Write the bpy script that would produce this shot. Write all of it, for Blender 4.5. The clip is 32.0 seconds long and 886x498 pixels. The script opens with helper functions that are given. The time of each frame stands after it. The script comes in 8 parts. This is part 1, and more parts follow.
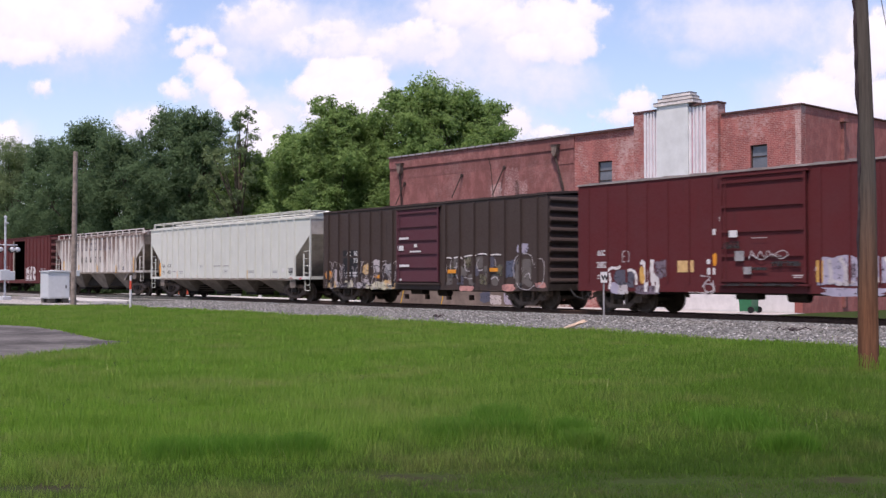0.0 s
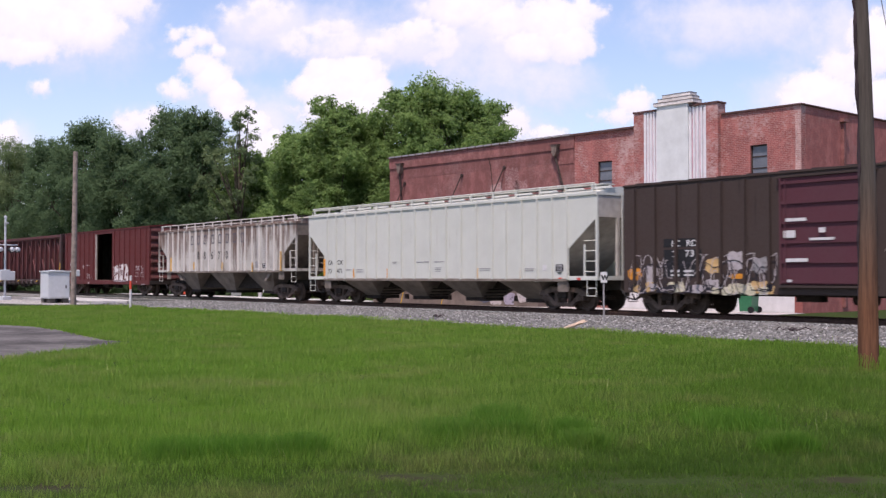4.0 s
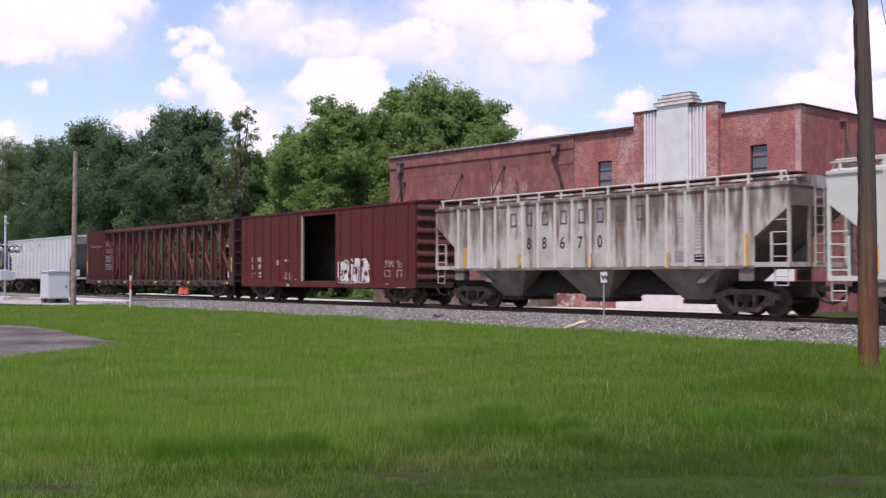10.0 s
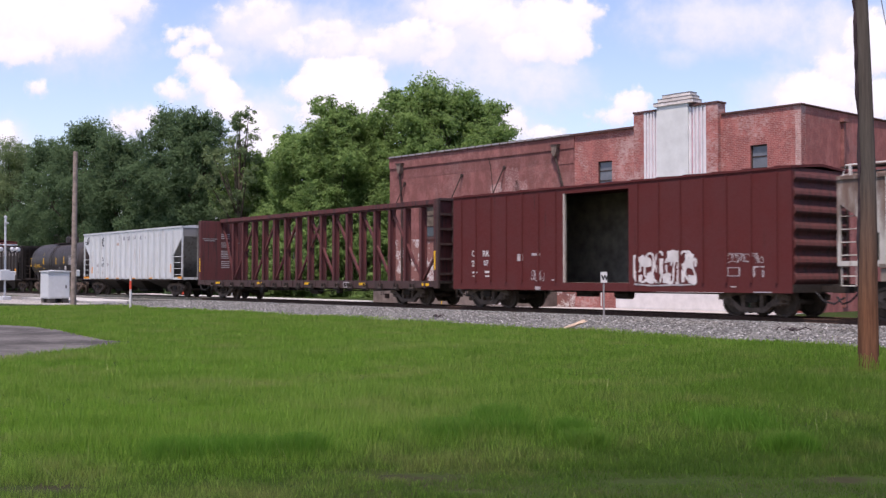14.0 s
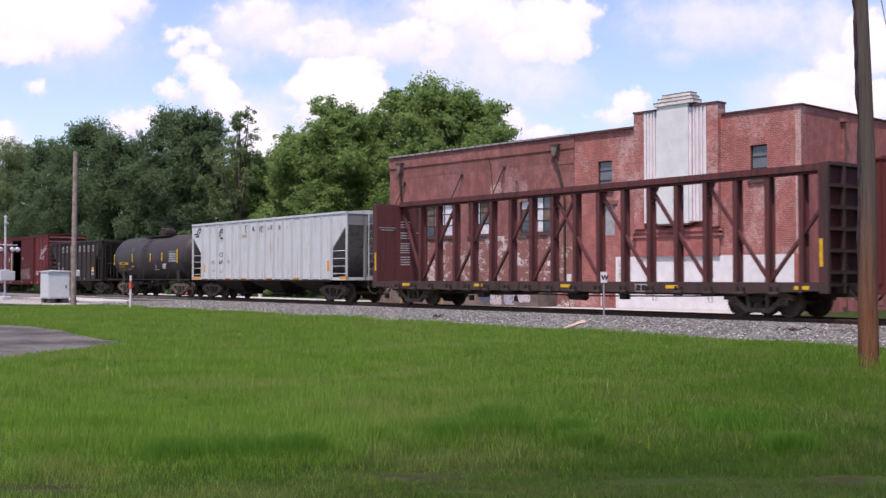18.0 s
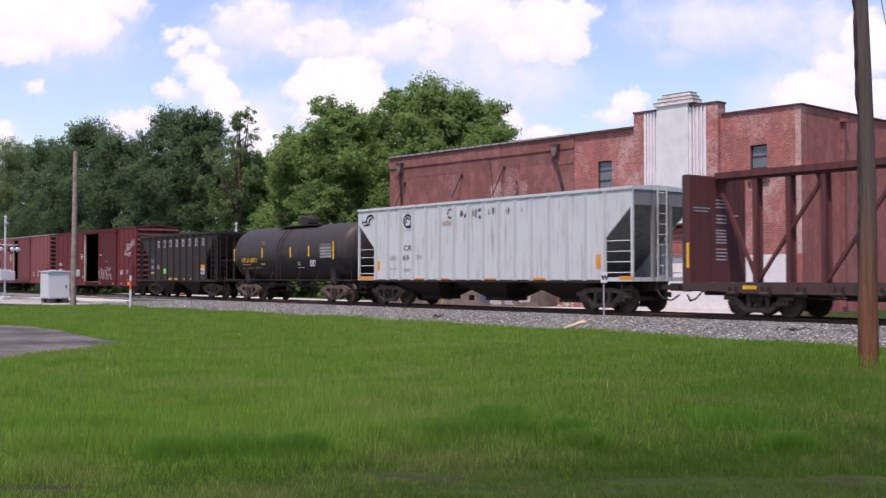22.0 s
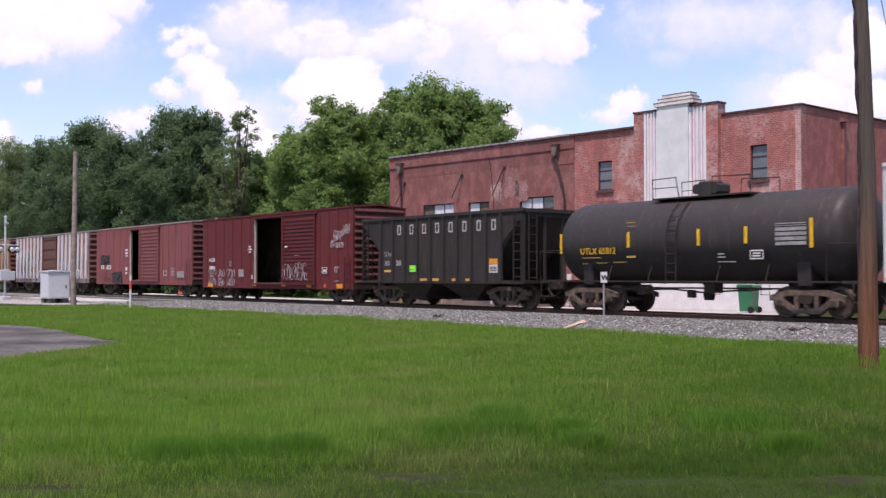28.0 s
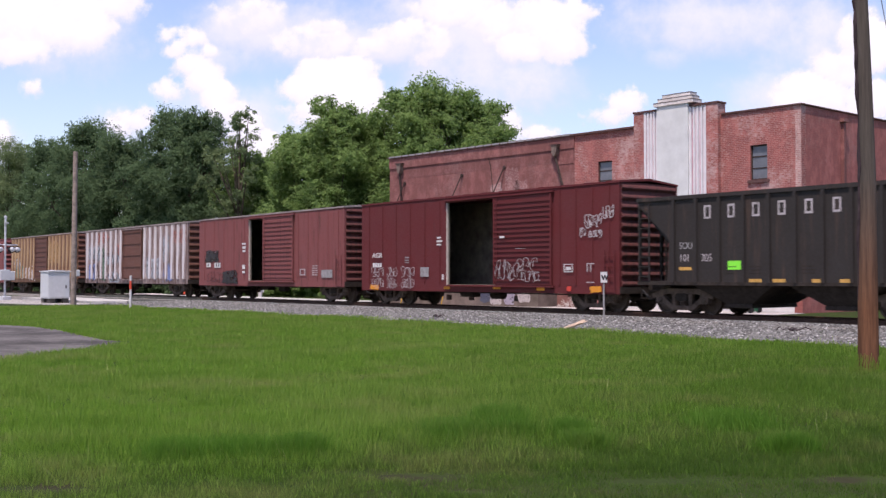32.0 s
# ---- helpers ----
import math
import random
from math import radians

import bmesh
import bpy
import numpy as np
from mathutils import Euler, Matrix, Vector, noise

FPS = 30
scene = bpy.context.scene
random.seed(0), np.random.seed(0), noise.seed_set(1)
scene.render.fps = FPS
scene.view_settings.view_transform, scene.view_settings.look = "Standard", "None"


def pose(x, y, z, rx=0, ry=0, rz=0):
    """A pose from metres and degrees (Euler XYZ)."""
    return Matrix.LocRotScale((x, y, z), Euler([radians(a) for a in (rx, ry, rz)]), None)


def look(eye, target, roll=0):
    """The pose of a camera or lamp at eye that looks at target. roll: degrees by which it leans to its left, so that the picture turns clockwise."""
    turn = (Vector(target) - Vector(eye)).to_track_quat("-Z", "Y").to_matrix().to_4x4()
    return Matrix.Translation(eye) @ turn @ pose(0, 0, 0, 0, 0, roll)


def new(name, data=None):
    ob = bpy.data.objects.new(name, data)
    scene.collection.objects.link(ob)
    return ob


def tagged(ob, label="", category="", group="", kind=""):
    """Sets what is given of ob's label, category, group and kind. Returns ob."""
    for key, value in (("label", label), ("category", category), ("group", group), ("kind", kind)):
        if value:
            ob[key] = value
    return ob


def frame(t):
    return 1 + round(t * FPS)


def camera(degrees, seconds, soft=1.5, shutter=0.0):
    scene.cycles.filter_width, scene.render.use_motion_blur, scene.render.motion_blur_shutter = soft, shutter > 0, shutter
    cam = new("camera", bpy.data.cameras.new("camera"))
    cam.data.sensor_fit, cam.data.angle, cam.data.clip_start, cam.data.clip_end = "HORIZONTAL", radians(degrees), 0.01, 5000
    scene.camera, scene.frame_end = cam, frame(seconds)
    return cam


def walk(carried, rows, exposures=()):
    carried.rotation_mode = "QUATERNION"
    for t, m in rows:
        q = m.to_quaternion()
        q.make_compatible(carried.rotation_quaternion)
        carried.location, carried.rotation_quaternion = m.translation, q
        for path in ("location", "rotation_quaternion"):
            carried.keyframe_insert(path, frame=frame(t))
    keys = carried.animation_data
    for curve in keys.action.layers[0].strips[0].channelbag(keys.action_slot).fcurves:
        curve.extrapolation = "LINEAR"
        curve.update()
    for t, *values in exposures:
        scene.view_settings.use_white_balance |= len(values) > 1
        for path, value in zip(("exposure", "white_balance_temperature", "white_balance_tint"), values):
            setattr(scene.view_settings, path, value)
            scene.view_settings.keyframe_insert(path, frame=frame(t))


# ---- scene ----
# Plan: the track runs along X at y = 28.7, rail top z = 0.35, grass z = 0; the camera stands still at the origin.
cam = camera(44.22, 32.0, 1.42, 0.5)
EYE = (0.0, 0.0, 1.55)
TURN, TILT = radians(37.56), radians(1.484)
VIEW = look(EYE, (EYE[0] - 100 * math.cos(TURN) * math.cos(TILT), EYE[1] + 100 * math.sin(TURN) * math.cos(TILT), EYE[2] + 100 * math.sin(TILT)))
walk(cam, [(0.0, VIEW), (32.0, VIEW)], [(0.0, 0.41, 6600, 26), (8.0, 0.40, 6600, 26), (13.0, 0.46, 6600, 26), (18.0, 0.46, 6600, 26), (22.0, 0.42, 6600, 26), (26.0, 0.43, 6600, 26), (32.0, 0.46, 6600, 26)])

RIGHT = Vector((math.sin(TURN), math.cos(TURN), 0))     # the view's right, level
TRACK_Y, RAIL_Z = 28.7, 0.35


def travel(t):
    """Metres that the train has gone since the start of the clip; it slows a little."""
    k = (t - 16) / 16
    return 72.46 * k - 3.184 * k * k - 0.253 * k ** 3 + 75.39


# ---- light ----
SUN_EL, SUN_AZ = 69.0, 299.0     # azimuth: degrees from +X towards +Y, where the sun stands
world = bpy.data.worlds.new("sky")
scene.world = world
world.use_nodes = True
wn = world.node_tree.nodes
sky = wn.new("ShaderNodeTexSky")
sky.sky_type, sky.sun_disc = "NISHITA", False
sky.sun_elevation, sky.sun_rotation = radians(SUN_EL), radians(90 - SUN_AZ)
sky.air_density, sky.dust_density, sky.ozone_density = 1.0, 1.2, 1.4
world.node_tree.links.new(sky.outputs[0], wn["Background"].inputs[0])
wn["Background"].inputs[1].default_value = 0.15
sun = new("sun", bpy.data.lights.new("sun", "SUN"))
sun.data.energy, sun.data.angle, sun.data.color = 4.2, radians(0.6), (1.0, 0.94, 0.86)
ce, se = math.cos(radians(SUN_EL)), math.sin(radians(SUN_EL))
sun.matrix_world = look((60 * ce * math.cos(radians(SUN_AZ)), 60 * ce * math.sin(radians(SUN_AZ)), 60 * se), (0, 0, 0))

# ---- materials ----


def mat(name, build):
    m = bpy.data.materials.new(name)
    m.use_nodes = True
    t = m.node_tree
    build(t.nodes, t.links, t.nodes["Principled BSDF"])
    return m


def noise_tex(n, l, scale, detail=4.0, rough=0.6, stretch=None, coord="Object"):
    tc = n.new("ShaderNodeTexCoord")
    mp = n.new("ShaderNodeMapping")
    mp.inputs["Scale"].default_value = stretch or (1, 1, 1)
    l.new(tc.outputs[coord], mp.inputs[0])
    x = n.new("ShaderNodeTexNoise")
    x.inputs["Scale"].default_value, x.inputs["Detail"].default_value, x.inputs["Roughness"].default_value = scale, detail, rough
    l.new(mp.outputs[0], x.inputs["Vector"])
    return x.outputs[0]


def ramp(n, l, fac, stops):
    r = n.new("ShaderNodeValToRGB")
    el = r.color_ramp.elements
    while len(el) < len(stops):
        el.new(0.5)
    for e, (p, c) in zip(el, stops):
        e.position, e.color = p, (*c, 1) if len(c) == 3 else c
    l.new(fac, r.inputs[0])
    return r.outputs[0]


def mixc(n, l, fac, a, b, how="MIX"):
    m = n.new("ShaderNodeMix")
    m.data_type, m.blend_type = "RGBA", how
    for sock, v in ((m.inputs[0], fac), (m.inputs[6], a), (m.inputs[7], b)):
        if isinstance(v, (int, float)):
            sock.default_value = v
        elif isinstance(v, tuple):
            sock.default_value = (*v, 1) if len(v) == 3 else v
        else:
            l.new(v, sock)
    return m.outputs[2]


def bump(n, l, p, height, strength=0.3, distance=0.02):
    b = n.new("ShaderNodeBump")
    b.inputs["Strength"].default_value, b.inputs["Distance"].default_value = strength, distance
    l.new(height, b.inputs["Height"])
    l.new(b.outputs[0], p.inputs["Normal"])


def g3(v):
    return (v, v, v)


def paint(name, base, wear=(0.12, 0.06, 0.035), amount=0.35, rough=0.68, streak=True, metal=0.0):
    """Weathered paint on steel: blotches, dirt and streaks that run down."""
    def build(n, l, p):
        a = noise_tex(n, l, 0.9, 5, 0.65)
        c = mixc(n, l, ramp(n, l, a, [(0.3, g3(0)), (0.75, g3(0.5))]), base, tuple(v * 0.72 + 0.02 for v in base))
        s = noise_tex(n, l, 2.2, 5, 0.62, (3.0, 3.0, 0.22) if streak else (1, 1, 1))
        lo = 0.72 - 0.3 * amount
        c = mixc(n, l, ramp(n, l, s, [(lo, g3(0)), (lo + 0.14, g3(0.85))]), c, wear)
        g = noise_tex(n, l, 14, 4, 0.7)
        c = mixc(n, l, ramp(n, l, g, [(0.62, g3(0)), (0.72, g3(0.5 * amount))]), c, tuple(v * 0.8 for v in wear))
        l.new(c, p.inputs["Base Color"])
        l.new(ramp(n, l, g, [(0.3, g3(rough - 0.1)), (0.7, g3(min(1, rough + 0.2)))]), p.inputs["Roughness"])
        p.inputs["Metallic"].default_value = metal
        p.inputs["Specular IOR Level"].default_value = 0.22
        bump(n, l, p, g, 0.12, 0.01)
    return mat(name, build)


def plain(name, base, rough=0.7, metal=0.0, vary=0.25, scale=6.0):
    def build(n, l, p):
        a = noise_tex(n, l, scale, 5, 0.65)
        c = mixc(n, l, ramp(n, l, a, [(0.3, g3(0)), (0.7, g3(1))]), tuple(v * (1 - vary) for v in base), tuple(min(1, v * (1 + vary)) for v in base))
        l.new(c, p.inputs["Base Color"])
        p.inputs["Roughness"].default_value, p.inputs["Metallic"].default_value = rough, metal
        p.inputs["Specular IOR Level"].default_value = 0.5 if rough < 0.6 else 0.12
        bump(n, l, p, a, 0.15, 0.01)
    return mat(name, build)


RED_A = paint("oxide_red_paint", (0.088, 0.0125, 0.0140), (0.05, 0.018, 0.016), 0.25)
RED_E = paint("boxcar_red_paint", (0.092, 0.0155, 0.0140), (0.048, 0.017, 0.014), 0.4)
RED_J = paint("maroon_paint", (0.108, 0.0170, 0.0180), (0.06, 0.02, 0.02), 0.25)
RED_K = paint("faded_red_paint", (0.195, 0.060, 0.057), (0.085, 0.034, 0.030), 0.6)
BROWN_B = paint("dark_brown_paint", (0.048, 0.032, 0.027), (0.02, 0.015, 0.013), 0.4)
# red for car ends, darkened because little light reaches them; the dimness is painted
END_DIM = paint("dimmed_end_red_paint", (0.10, 0.032, 0.029), (0.045, 0.024, 0.020), 0.7)
PLUM = paint("plum_door_paint", (0.085, 0.026, 0.035), (0.04, 0.015, 0.015), 0.25)
CREAM = paint("cream_white_paint", (0.53, 0.54, 0.485), (0.34, 0.31, 0.26), 0.3)


def rust_streaks(n, l, p):
    """Old white paint with rust that has run down from the roof hatches."""
    tc = n.new("ShaderNodeTexCoord")
    sx = n.new("ShaderNodeSeparateXYZ")
    l.new(tc.outputs["Object"], sx.inputs[0])
    a = noise_tex(n, l, 1.2, 5, 0.65)
    s = noise_tex(n, l, 2.2, 7, 0.72, (1.7, 1.7, 0.20))
    mr = n.new("ShaderNodeMapRange")
    mr.inputs["From Min"].default_value, mr.inputs["From Max"].default_value = 2.0, 4.0
    mr.inputs["To Min"].default_value, mr.inputs["To Max"].default_value = -0.12, 0.075
    l.new(sx.outputs[2], mr.inputs["Value"])
    ad = n.new("ShaderNodeMath")
    l.new(s, ad.inputs[0])
    l.new(mr.outputs[0], ad.inputs[1])
    # some panels are far rustier than others
    wide = n.new("ShaderNodeMath")
    wide.operation = "MULTIPLY_ADD"
    l.new(noise_tex(n, l, 0.75, 3, 0.7, (1.0, 1.0, 0.15)), wide.inputs[0])
    wide.inputs[1].default_value, wide.inputs[2].default_value = 0.55, -0.275
    ad2 = n.new("ShaderNodeMath")
    l.new(ad.outputs[0], ad2.inputs[0])
    l.new(wide.outputs[0], ad2.inputs[1])
    ad = ad2
    c = ramp(n, l, a, [(0.3, (0.34, 0.32, 0.285)), (0.7, (0.50, 0.475, 0.43))])
    c = mixc(n, l, ramp(n, l, ad.outputs[0], [(0.43, g3(0)), (0.52, g3(0.6)), (0.62, g3(0.97))]), c, mixc(n, l, a, (0.060, 0.040, 0.033), (0.20, 0.125, 0.095)))
    f = noise_tex(n, l, 12, 4, 0.7)
    c = mixc(n, l, ramp(n, l, f, [(0.60, g3(0)), (0.70, g3(0.5))]), c, (0.22, 0.17, 0.14))
    l.new(c, p.inputs["Base Color"])
    p.inputs["Roughness"].default_value = 0.75
    p.inputs["Specular IOR Level"].default_value = 0.2
    bump(n, l, p, f, 0.12, 0.01)


RIB_WHITE = paint("chalky_white_post_paint", (0.60, 0.57, 0.53), (0.26, 0.17, 0.13), 0.6)
RUSTY_WHITE = mat("rust_streaked_white_paint", rust_streaks)
PALE_GREY = paint("pale_grey_paint", (0.50, 0.53, 0.535), (0.30, 0.265, 0.215), 0.62)
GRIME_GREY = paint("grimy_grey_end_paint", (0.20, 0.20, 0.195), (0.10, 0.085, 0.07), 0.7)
BLACK = paint("black_tank_paint", (0.030, 0.025, 0.024), (0.060, 0.046, 0.039), 0.55, 0.5)
SOOT = paint("sooty_black_paint", (0.026, 0.022, 0.020), (0.060, 0.040, 0.031), 0.6)
SILVER_L = paint("chalky_white_graffiti_paint", (0.26, 0.20, 0.185), (0.075, 0.038, 0.030), 0.95)
RIB_L = paint("chalky_rib_paint", (0.56, 0.53, 0.53), (0.20, 0.11, 0.085), 0.75)
RUST_DOOR = paint("rusted_brown_paint", (0.115, 0.050, 0.036), (0.07, 0.025, 0.018), 0.5)
OCHRE_M = paint("ochre_rust_paint", (0.20, 0.11, 0.060), (0.085, 0.040, 0.028), 1.0)
RIB_M = paint("ochre_rib_paint", (0.40, 0.27, 0.15), (0.16, 0.07, 0.045), 0.8)
GALV = plain("weathered_galvanised_roof", (0.25, 0.215, 0.20), 0.6, 0.0, 0.3, 1.5)
BEAM_DARK = paint("grimy_dark_red_paint", (0.060, 0.034, 0.031), (0.030, 0.022, 0.020), 0.7)
JAMB = plain("pale_bare_jamb", (0.48, 0.43, 0.38), 0.7, 0, 0.2)
BEAM_RED = paint("centerbeam_red_paint", (0.105, 0.031, 0.030), (0.040, 0.026, 0.026), 0.75)
# bay dirt; on the cream hopper the shade below its sides is in here too
BAYGREY = plain("grimy_shaded_grey_paint", (0.185, 0.155, 0.13), 0.8, 0.0, 0.35, 1.5)
BAYCREAM = plain("grimy_shaded_cream_paint", (0.40, 0.37, 0.33), 0.8, 0.0, 0.3, 1.5)
UNDER = plain("grimy_underframe_steel", (0.035, 0.028, 0.024), 0.8, 0.0, 0.4)
TRUCK = plain("rusty_cast_steel", (0.105, 0.078, 0.062), 0.85, 0.0, 0.5, 4.0)
WHEEL = plain("worn_wheel_steel", (0.085, 0.064, 0.052), 0.6, 0.3, 0.35)
LINER = plain("worn_plywood_lining", (0.165, 0.145, 0.12), 0.9, 0.0, 0.4, 2.0)
DARK = plain("dark_interior_boards", (0.13, 0.105, 0.08), 0.9, 0.0, 0.4, 3.0)
RAILSTEEL = plain("rusty_rail_steel", (0.075, 0.045, 0.035), 0.6, 0.3, 0.3)
WHITE = plain("white_marking_paint", (0.55, 0.54, 0.53), 0.6, 0, 0.12)
PINK_WHITE = plain("dirty_white_spray_paint", (0.38, 0.34, 0.34), 0.6, 0, 0.3)
YELLOW = plain("yellow_marking_paint", (0.62, 0.36, 0.02), 0.6, 0, 0.2)
AMBER = plain("faded_amber_strip", (0.50, 0.29, 0.08), 0.7, 0, 0.3, 9.0)
TANMARK = plain("worn_yellow_marking_paint", (0.32, 0.22, 0.06), 0.7, 0, 0.3)
ORANGE = plain("orange_marking_paint", (0.6, 0.24, 0.03), 0.6, 0, 0.2)
BLACKPAINT = plain("black_marking_paint", (0.02, 0.02, 0.022), 0.6, 0, 0.2)
GREYPAINT = plain("grey_marking_paint", (0.25, 0.24, 0.24), 0.7, 0, 0.3)
GREEN_TAG = plain("fluorescent_green_tag", (0.20, 0.75, 0.06), 0.6, 0, 0.05)
REDPAINT = plain("bright_red_paint", (0.55, 0.05, 0.03), 0.5, 0, 0.1)


def worn(name, base, cover=0.75, size=9.0):
    """Thin sprayed paint, patchy, with bare spots that let the car's side show."""
    def build(n, l, p):
        a = noise_tex(n, l, size, 6, 0.72)
        b = noise_tex(n, l, 2.0, 4, 0.6)
        l.new(mixc(n, l, ramp(n, l, b, [(0.3, g3(0)), (0.7, g3(1))]), tuple(v * 0.7 for v in base), base), p.inputs["Base Color"])
        p.inputs["Roughness"].default_value = 0.7
        at = 0.66 - 0.4 * cover
        l.new(ramp(n, l, a, [(at, g3(0)), (at + 0.14, g3(min(1, cover + 0.2)))]), p.inputs["Alpha"])
    return mat(name, build)


CHALK = worn("chalky_white_spray", (0.46, 0.42, 0.42), 0.85)
BRIGHTWHITE = worn("thick_white_spray", (0.66, 0.62, 0.60), 1.1)
SLATE = worn("slate_spray", (0.075, 0.07, 0.095), 0.9)
GREYBROWN = worn("grey_brown_spray", (0.115, 0.098, 0.088), 0.9, 4.0)
OLIVEPATCH = worn("olive_thin_spray", (0.13, 0.115, 0.075), 0.7, 4.0)
PLUMGREY = worn("plum_grey_spray", (0.16, 0.12, 0.15), 0.75)
LILACWORN = worn("worn_lilac_spray", (0.36, 0.33, 0.41), 0.85, 5.0)
BLUESLATE = worn("blue_slate_spray", (0.075, 0.085, 0.13), 0.9)
BLUEPATCH = worn("pale_blue_thin_spray", (0.40, 0.45, 0.50), 0.6)
REDPATCH = worn("red_thin_spray", (0.42, 0.17, 0.14), 0.6)
GREENPATCH = worn("green_thin_spray", (0.10, 0.17, 0.12), 0.75)
OCHREPATCH = worn("ochre_thin_spray", (0.40, 0.24, 0.10), 0.7)
GREASE = worn("black_door_grease", (0.022, 0.018, 0.018), 0.75, 3.0)

# ---- builders ----


class Shape:
    """Collects solids and links them as one mesh object."""

    def __init__(self):
        self.v, self.f = [], []

    def prism(self, poly, a, b, axis="y"):
        """A polygon of (p, q) pushed from a to b along an axis; p, q are the other two axes in order."""
        k = len(self.v)
        put = {"x": lambda p, q, w: (w, p, q), "y": lambda p, q, w: (p, w, q), "z": lambda p, q, w: (p, q, w)}[axis]
        n = len(poly)
        self.v += [put(p, q, a) for p, q in poly] + [put(p, q, b) for p, q in poly]
        self.f += [tuple(k + i for i in range(n)), tuple(k + n + i for i in reversed(range(n)))]
        self.f += [(k + i, k + n + i, k + n + (i + 1) % n, k + (i + 1) % n) for i in range(n)]
        return self

    def box(self, x0, x1, y0, y1, z0, z1, c=0.0):
        if c <= 0:
            return self.prism([(x0, z0), (x1, z0), (x1, z1), (x0, z1)], y0, y1)
        return self.prism([(x0 + c, z0), (x1 - c, z0), (x1, z0 + c), (x1, z1 - c), (x1 - c, z1), (x0 + c, z1), (x0, z1 - c), (x0, z0 + c)], y0, y1)

    def tube(self, pts, r, seg=6, cap=True):
        """A round bar through points; r may be a number or one radius a point."""
        pts = [Vector(p) for p in pts]
        k = len(self.v)
        for i, p in enumerate(pts):
            d = (pts[min(i + 1, len(pts) - 1)] - pts[max(i - 1, 0)]).normalized()
            u = d.cross(Vector((0, 0, 1)) if abs(d.z) < 0.9 else Vector((1, 0, 0))).normalized()
            w = d.cross(u)
            rr = r[i] if isinstance(r, (list, tuple)) else r
            for j in range(seg):
                a = 2 * math.pi * (j + 0.5) / seg
                self.v.append(tuple(p + u * (math.cos(a) * rr) + w * (math.sin(a) * rr)))
        for i in range(len(pts) - 1):
            for j in range(seg):
                self.f.append((k + i * seg + j, k + i * seg + (j + 1) % seg, k + (i + 1) * seg + (j + 1) % seg, k + (i + 1) * seg + j))
        if cap:
            self.f += [tuple(k + j for j in reversed(range(seg))), tuple(k + (len(pts) - 1) * seg + j for j in range(seg))]
        return self

    def lathe(self, profile, axis="y", seg=20, at=(0, 0, 0)):
        """(radius, along) pairs spun round an axis through at."""
        k = len(self.v)
        for r, w in profile:
            for j in range(seg):
                a = 2 * math.pi * j / seg
                p, q = r * math.cos(a), r * math.sin(a)
                x = {"x": (w, p, q), "y": (p, w, q), "z": (p, q, w)}[axis]
                self.v.append((x[0] + at[0], x[1] + at[1], x[2] + at[2]))
        for i in range(len(profile) - 1):
            for j in range(seg):
                self.f.append((k + i * seg + j, k + i * seg + (j + 1) % seg, k + (i + 1) * seg + (j + 1) % seg, k + (i + 1) * seg + j))
        self.f += [tuple(k + j for j in reversed(range(seg))), tuple(k + (len(profile) - 1) * seg + j for j in range(seg))]
        return self

    def mesh(self, name, smooth=False):
        me = bpy.data.meshes.new(name)
        me.from_pydata(self.v, [], self.f)
        bm = bmesh.new()
        bm.from_mesh(me)
        bmesh.ops.recalc_face_normals(bm, faces=bm.faces)
        bm.to_mesh(me)
        bm.free()
        if smooth:
            me.polygons.foreach_set("use_smooth", [True] * len(me.polygons))
            me.set_sharp_from_angle(angle=radians(38))
        me.update()
        return me


def part(name, shape, material, parent=None, label="", smooth=False, at=None):
    """ONE mesh object, under a thing or under a part. shape: a Shape, or a mesh that several parts share."""
    me = shape.mesh(name, smooth) if isinstance(shape, Shape) else shape
    if not me.materials:
        me.materials.append(material)
    ob = new(name, me)
    if at:
        ob.location = at
    if parent:
        ob.parent = parent
    return tagged(ob, label)


def thing(name, at, label, category, group="", rz=0.0):
    ob = new(name)
    ob.location, ob.rotation_euler = at, (0, 0, radians(rz))
    ob.empty_display_size = 0.3
    return tagged(ob, label, category, group)


def letters(text, size, material, parent, at, name="lettering", label="", squeeze=1.0, turn=0.0, bold=0.0):
    """Painted writing that faces the camera's side of the track; at: its lower left corner."""
    cu = bpy.data.curves.new(name, "FONT")
    cu.body, cu.size, cu.extrude, cu.offset = text, size * 1.37, 0.002, bold
    tmp = bpy.data.objects.new(name, cu)
    me = bpy.data.meshes.new_from_object(tmp)
    bpy.data.objects.remove(tmp)
    me.transform(Matrix.Rotation(turn, 4, "Y") @ Matrix.Rotation(radians(90), 4, "X") @ Matrix.Diagonal((squeeze, 1, 1, 1)))
    return part(name, me, material, parent, label, at=at)


def bars(rects, material, parent, y, name="marking", label=""):
    """Plain painted bars (x0, x1, z0, z1) on the side that faces the camera, each a part."""
    for x0, x1, z0, z1 in rects:
        part(name, Shape().box(x0, x1, y - 0.004, y, z0, z1), material, parent, label)


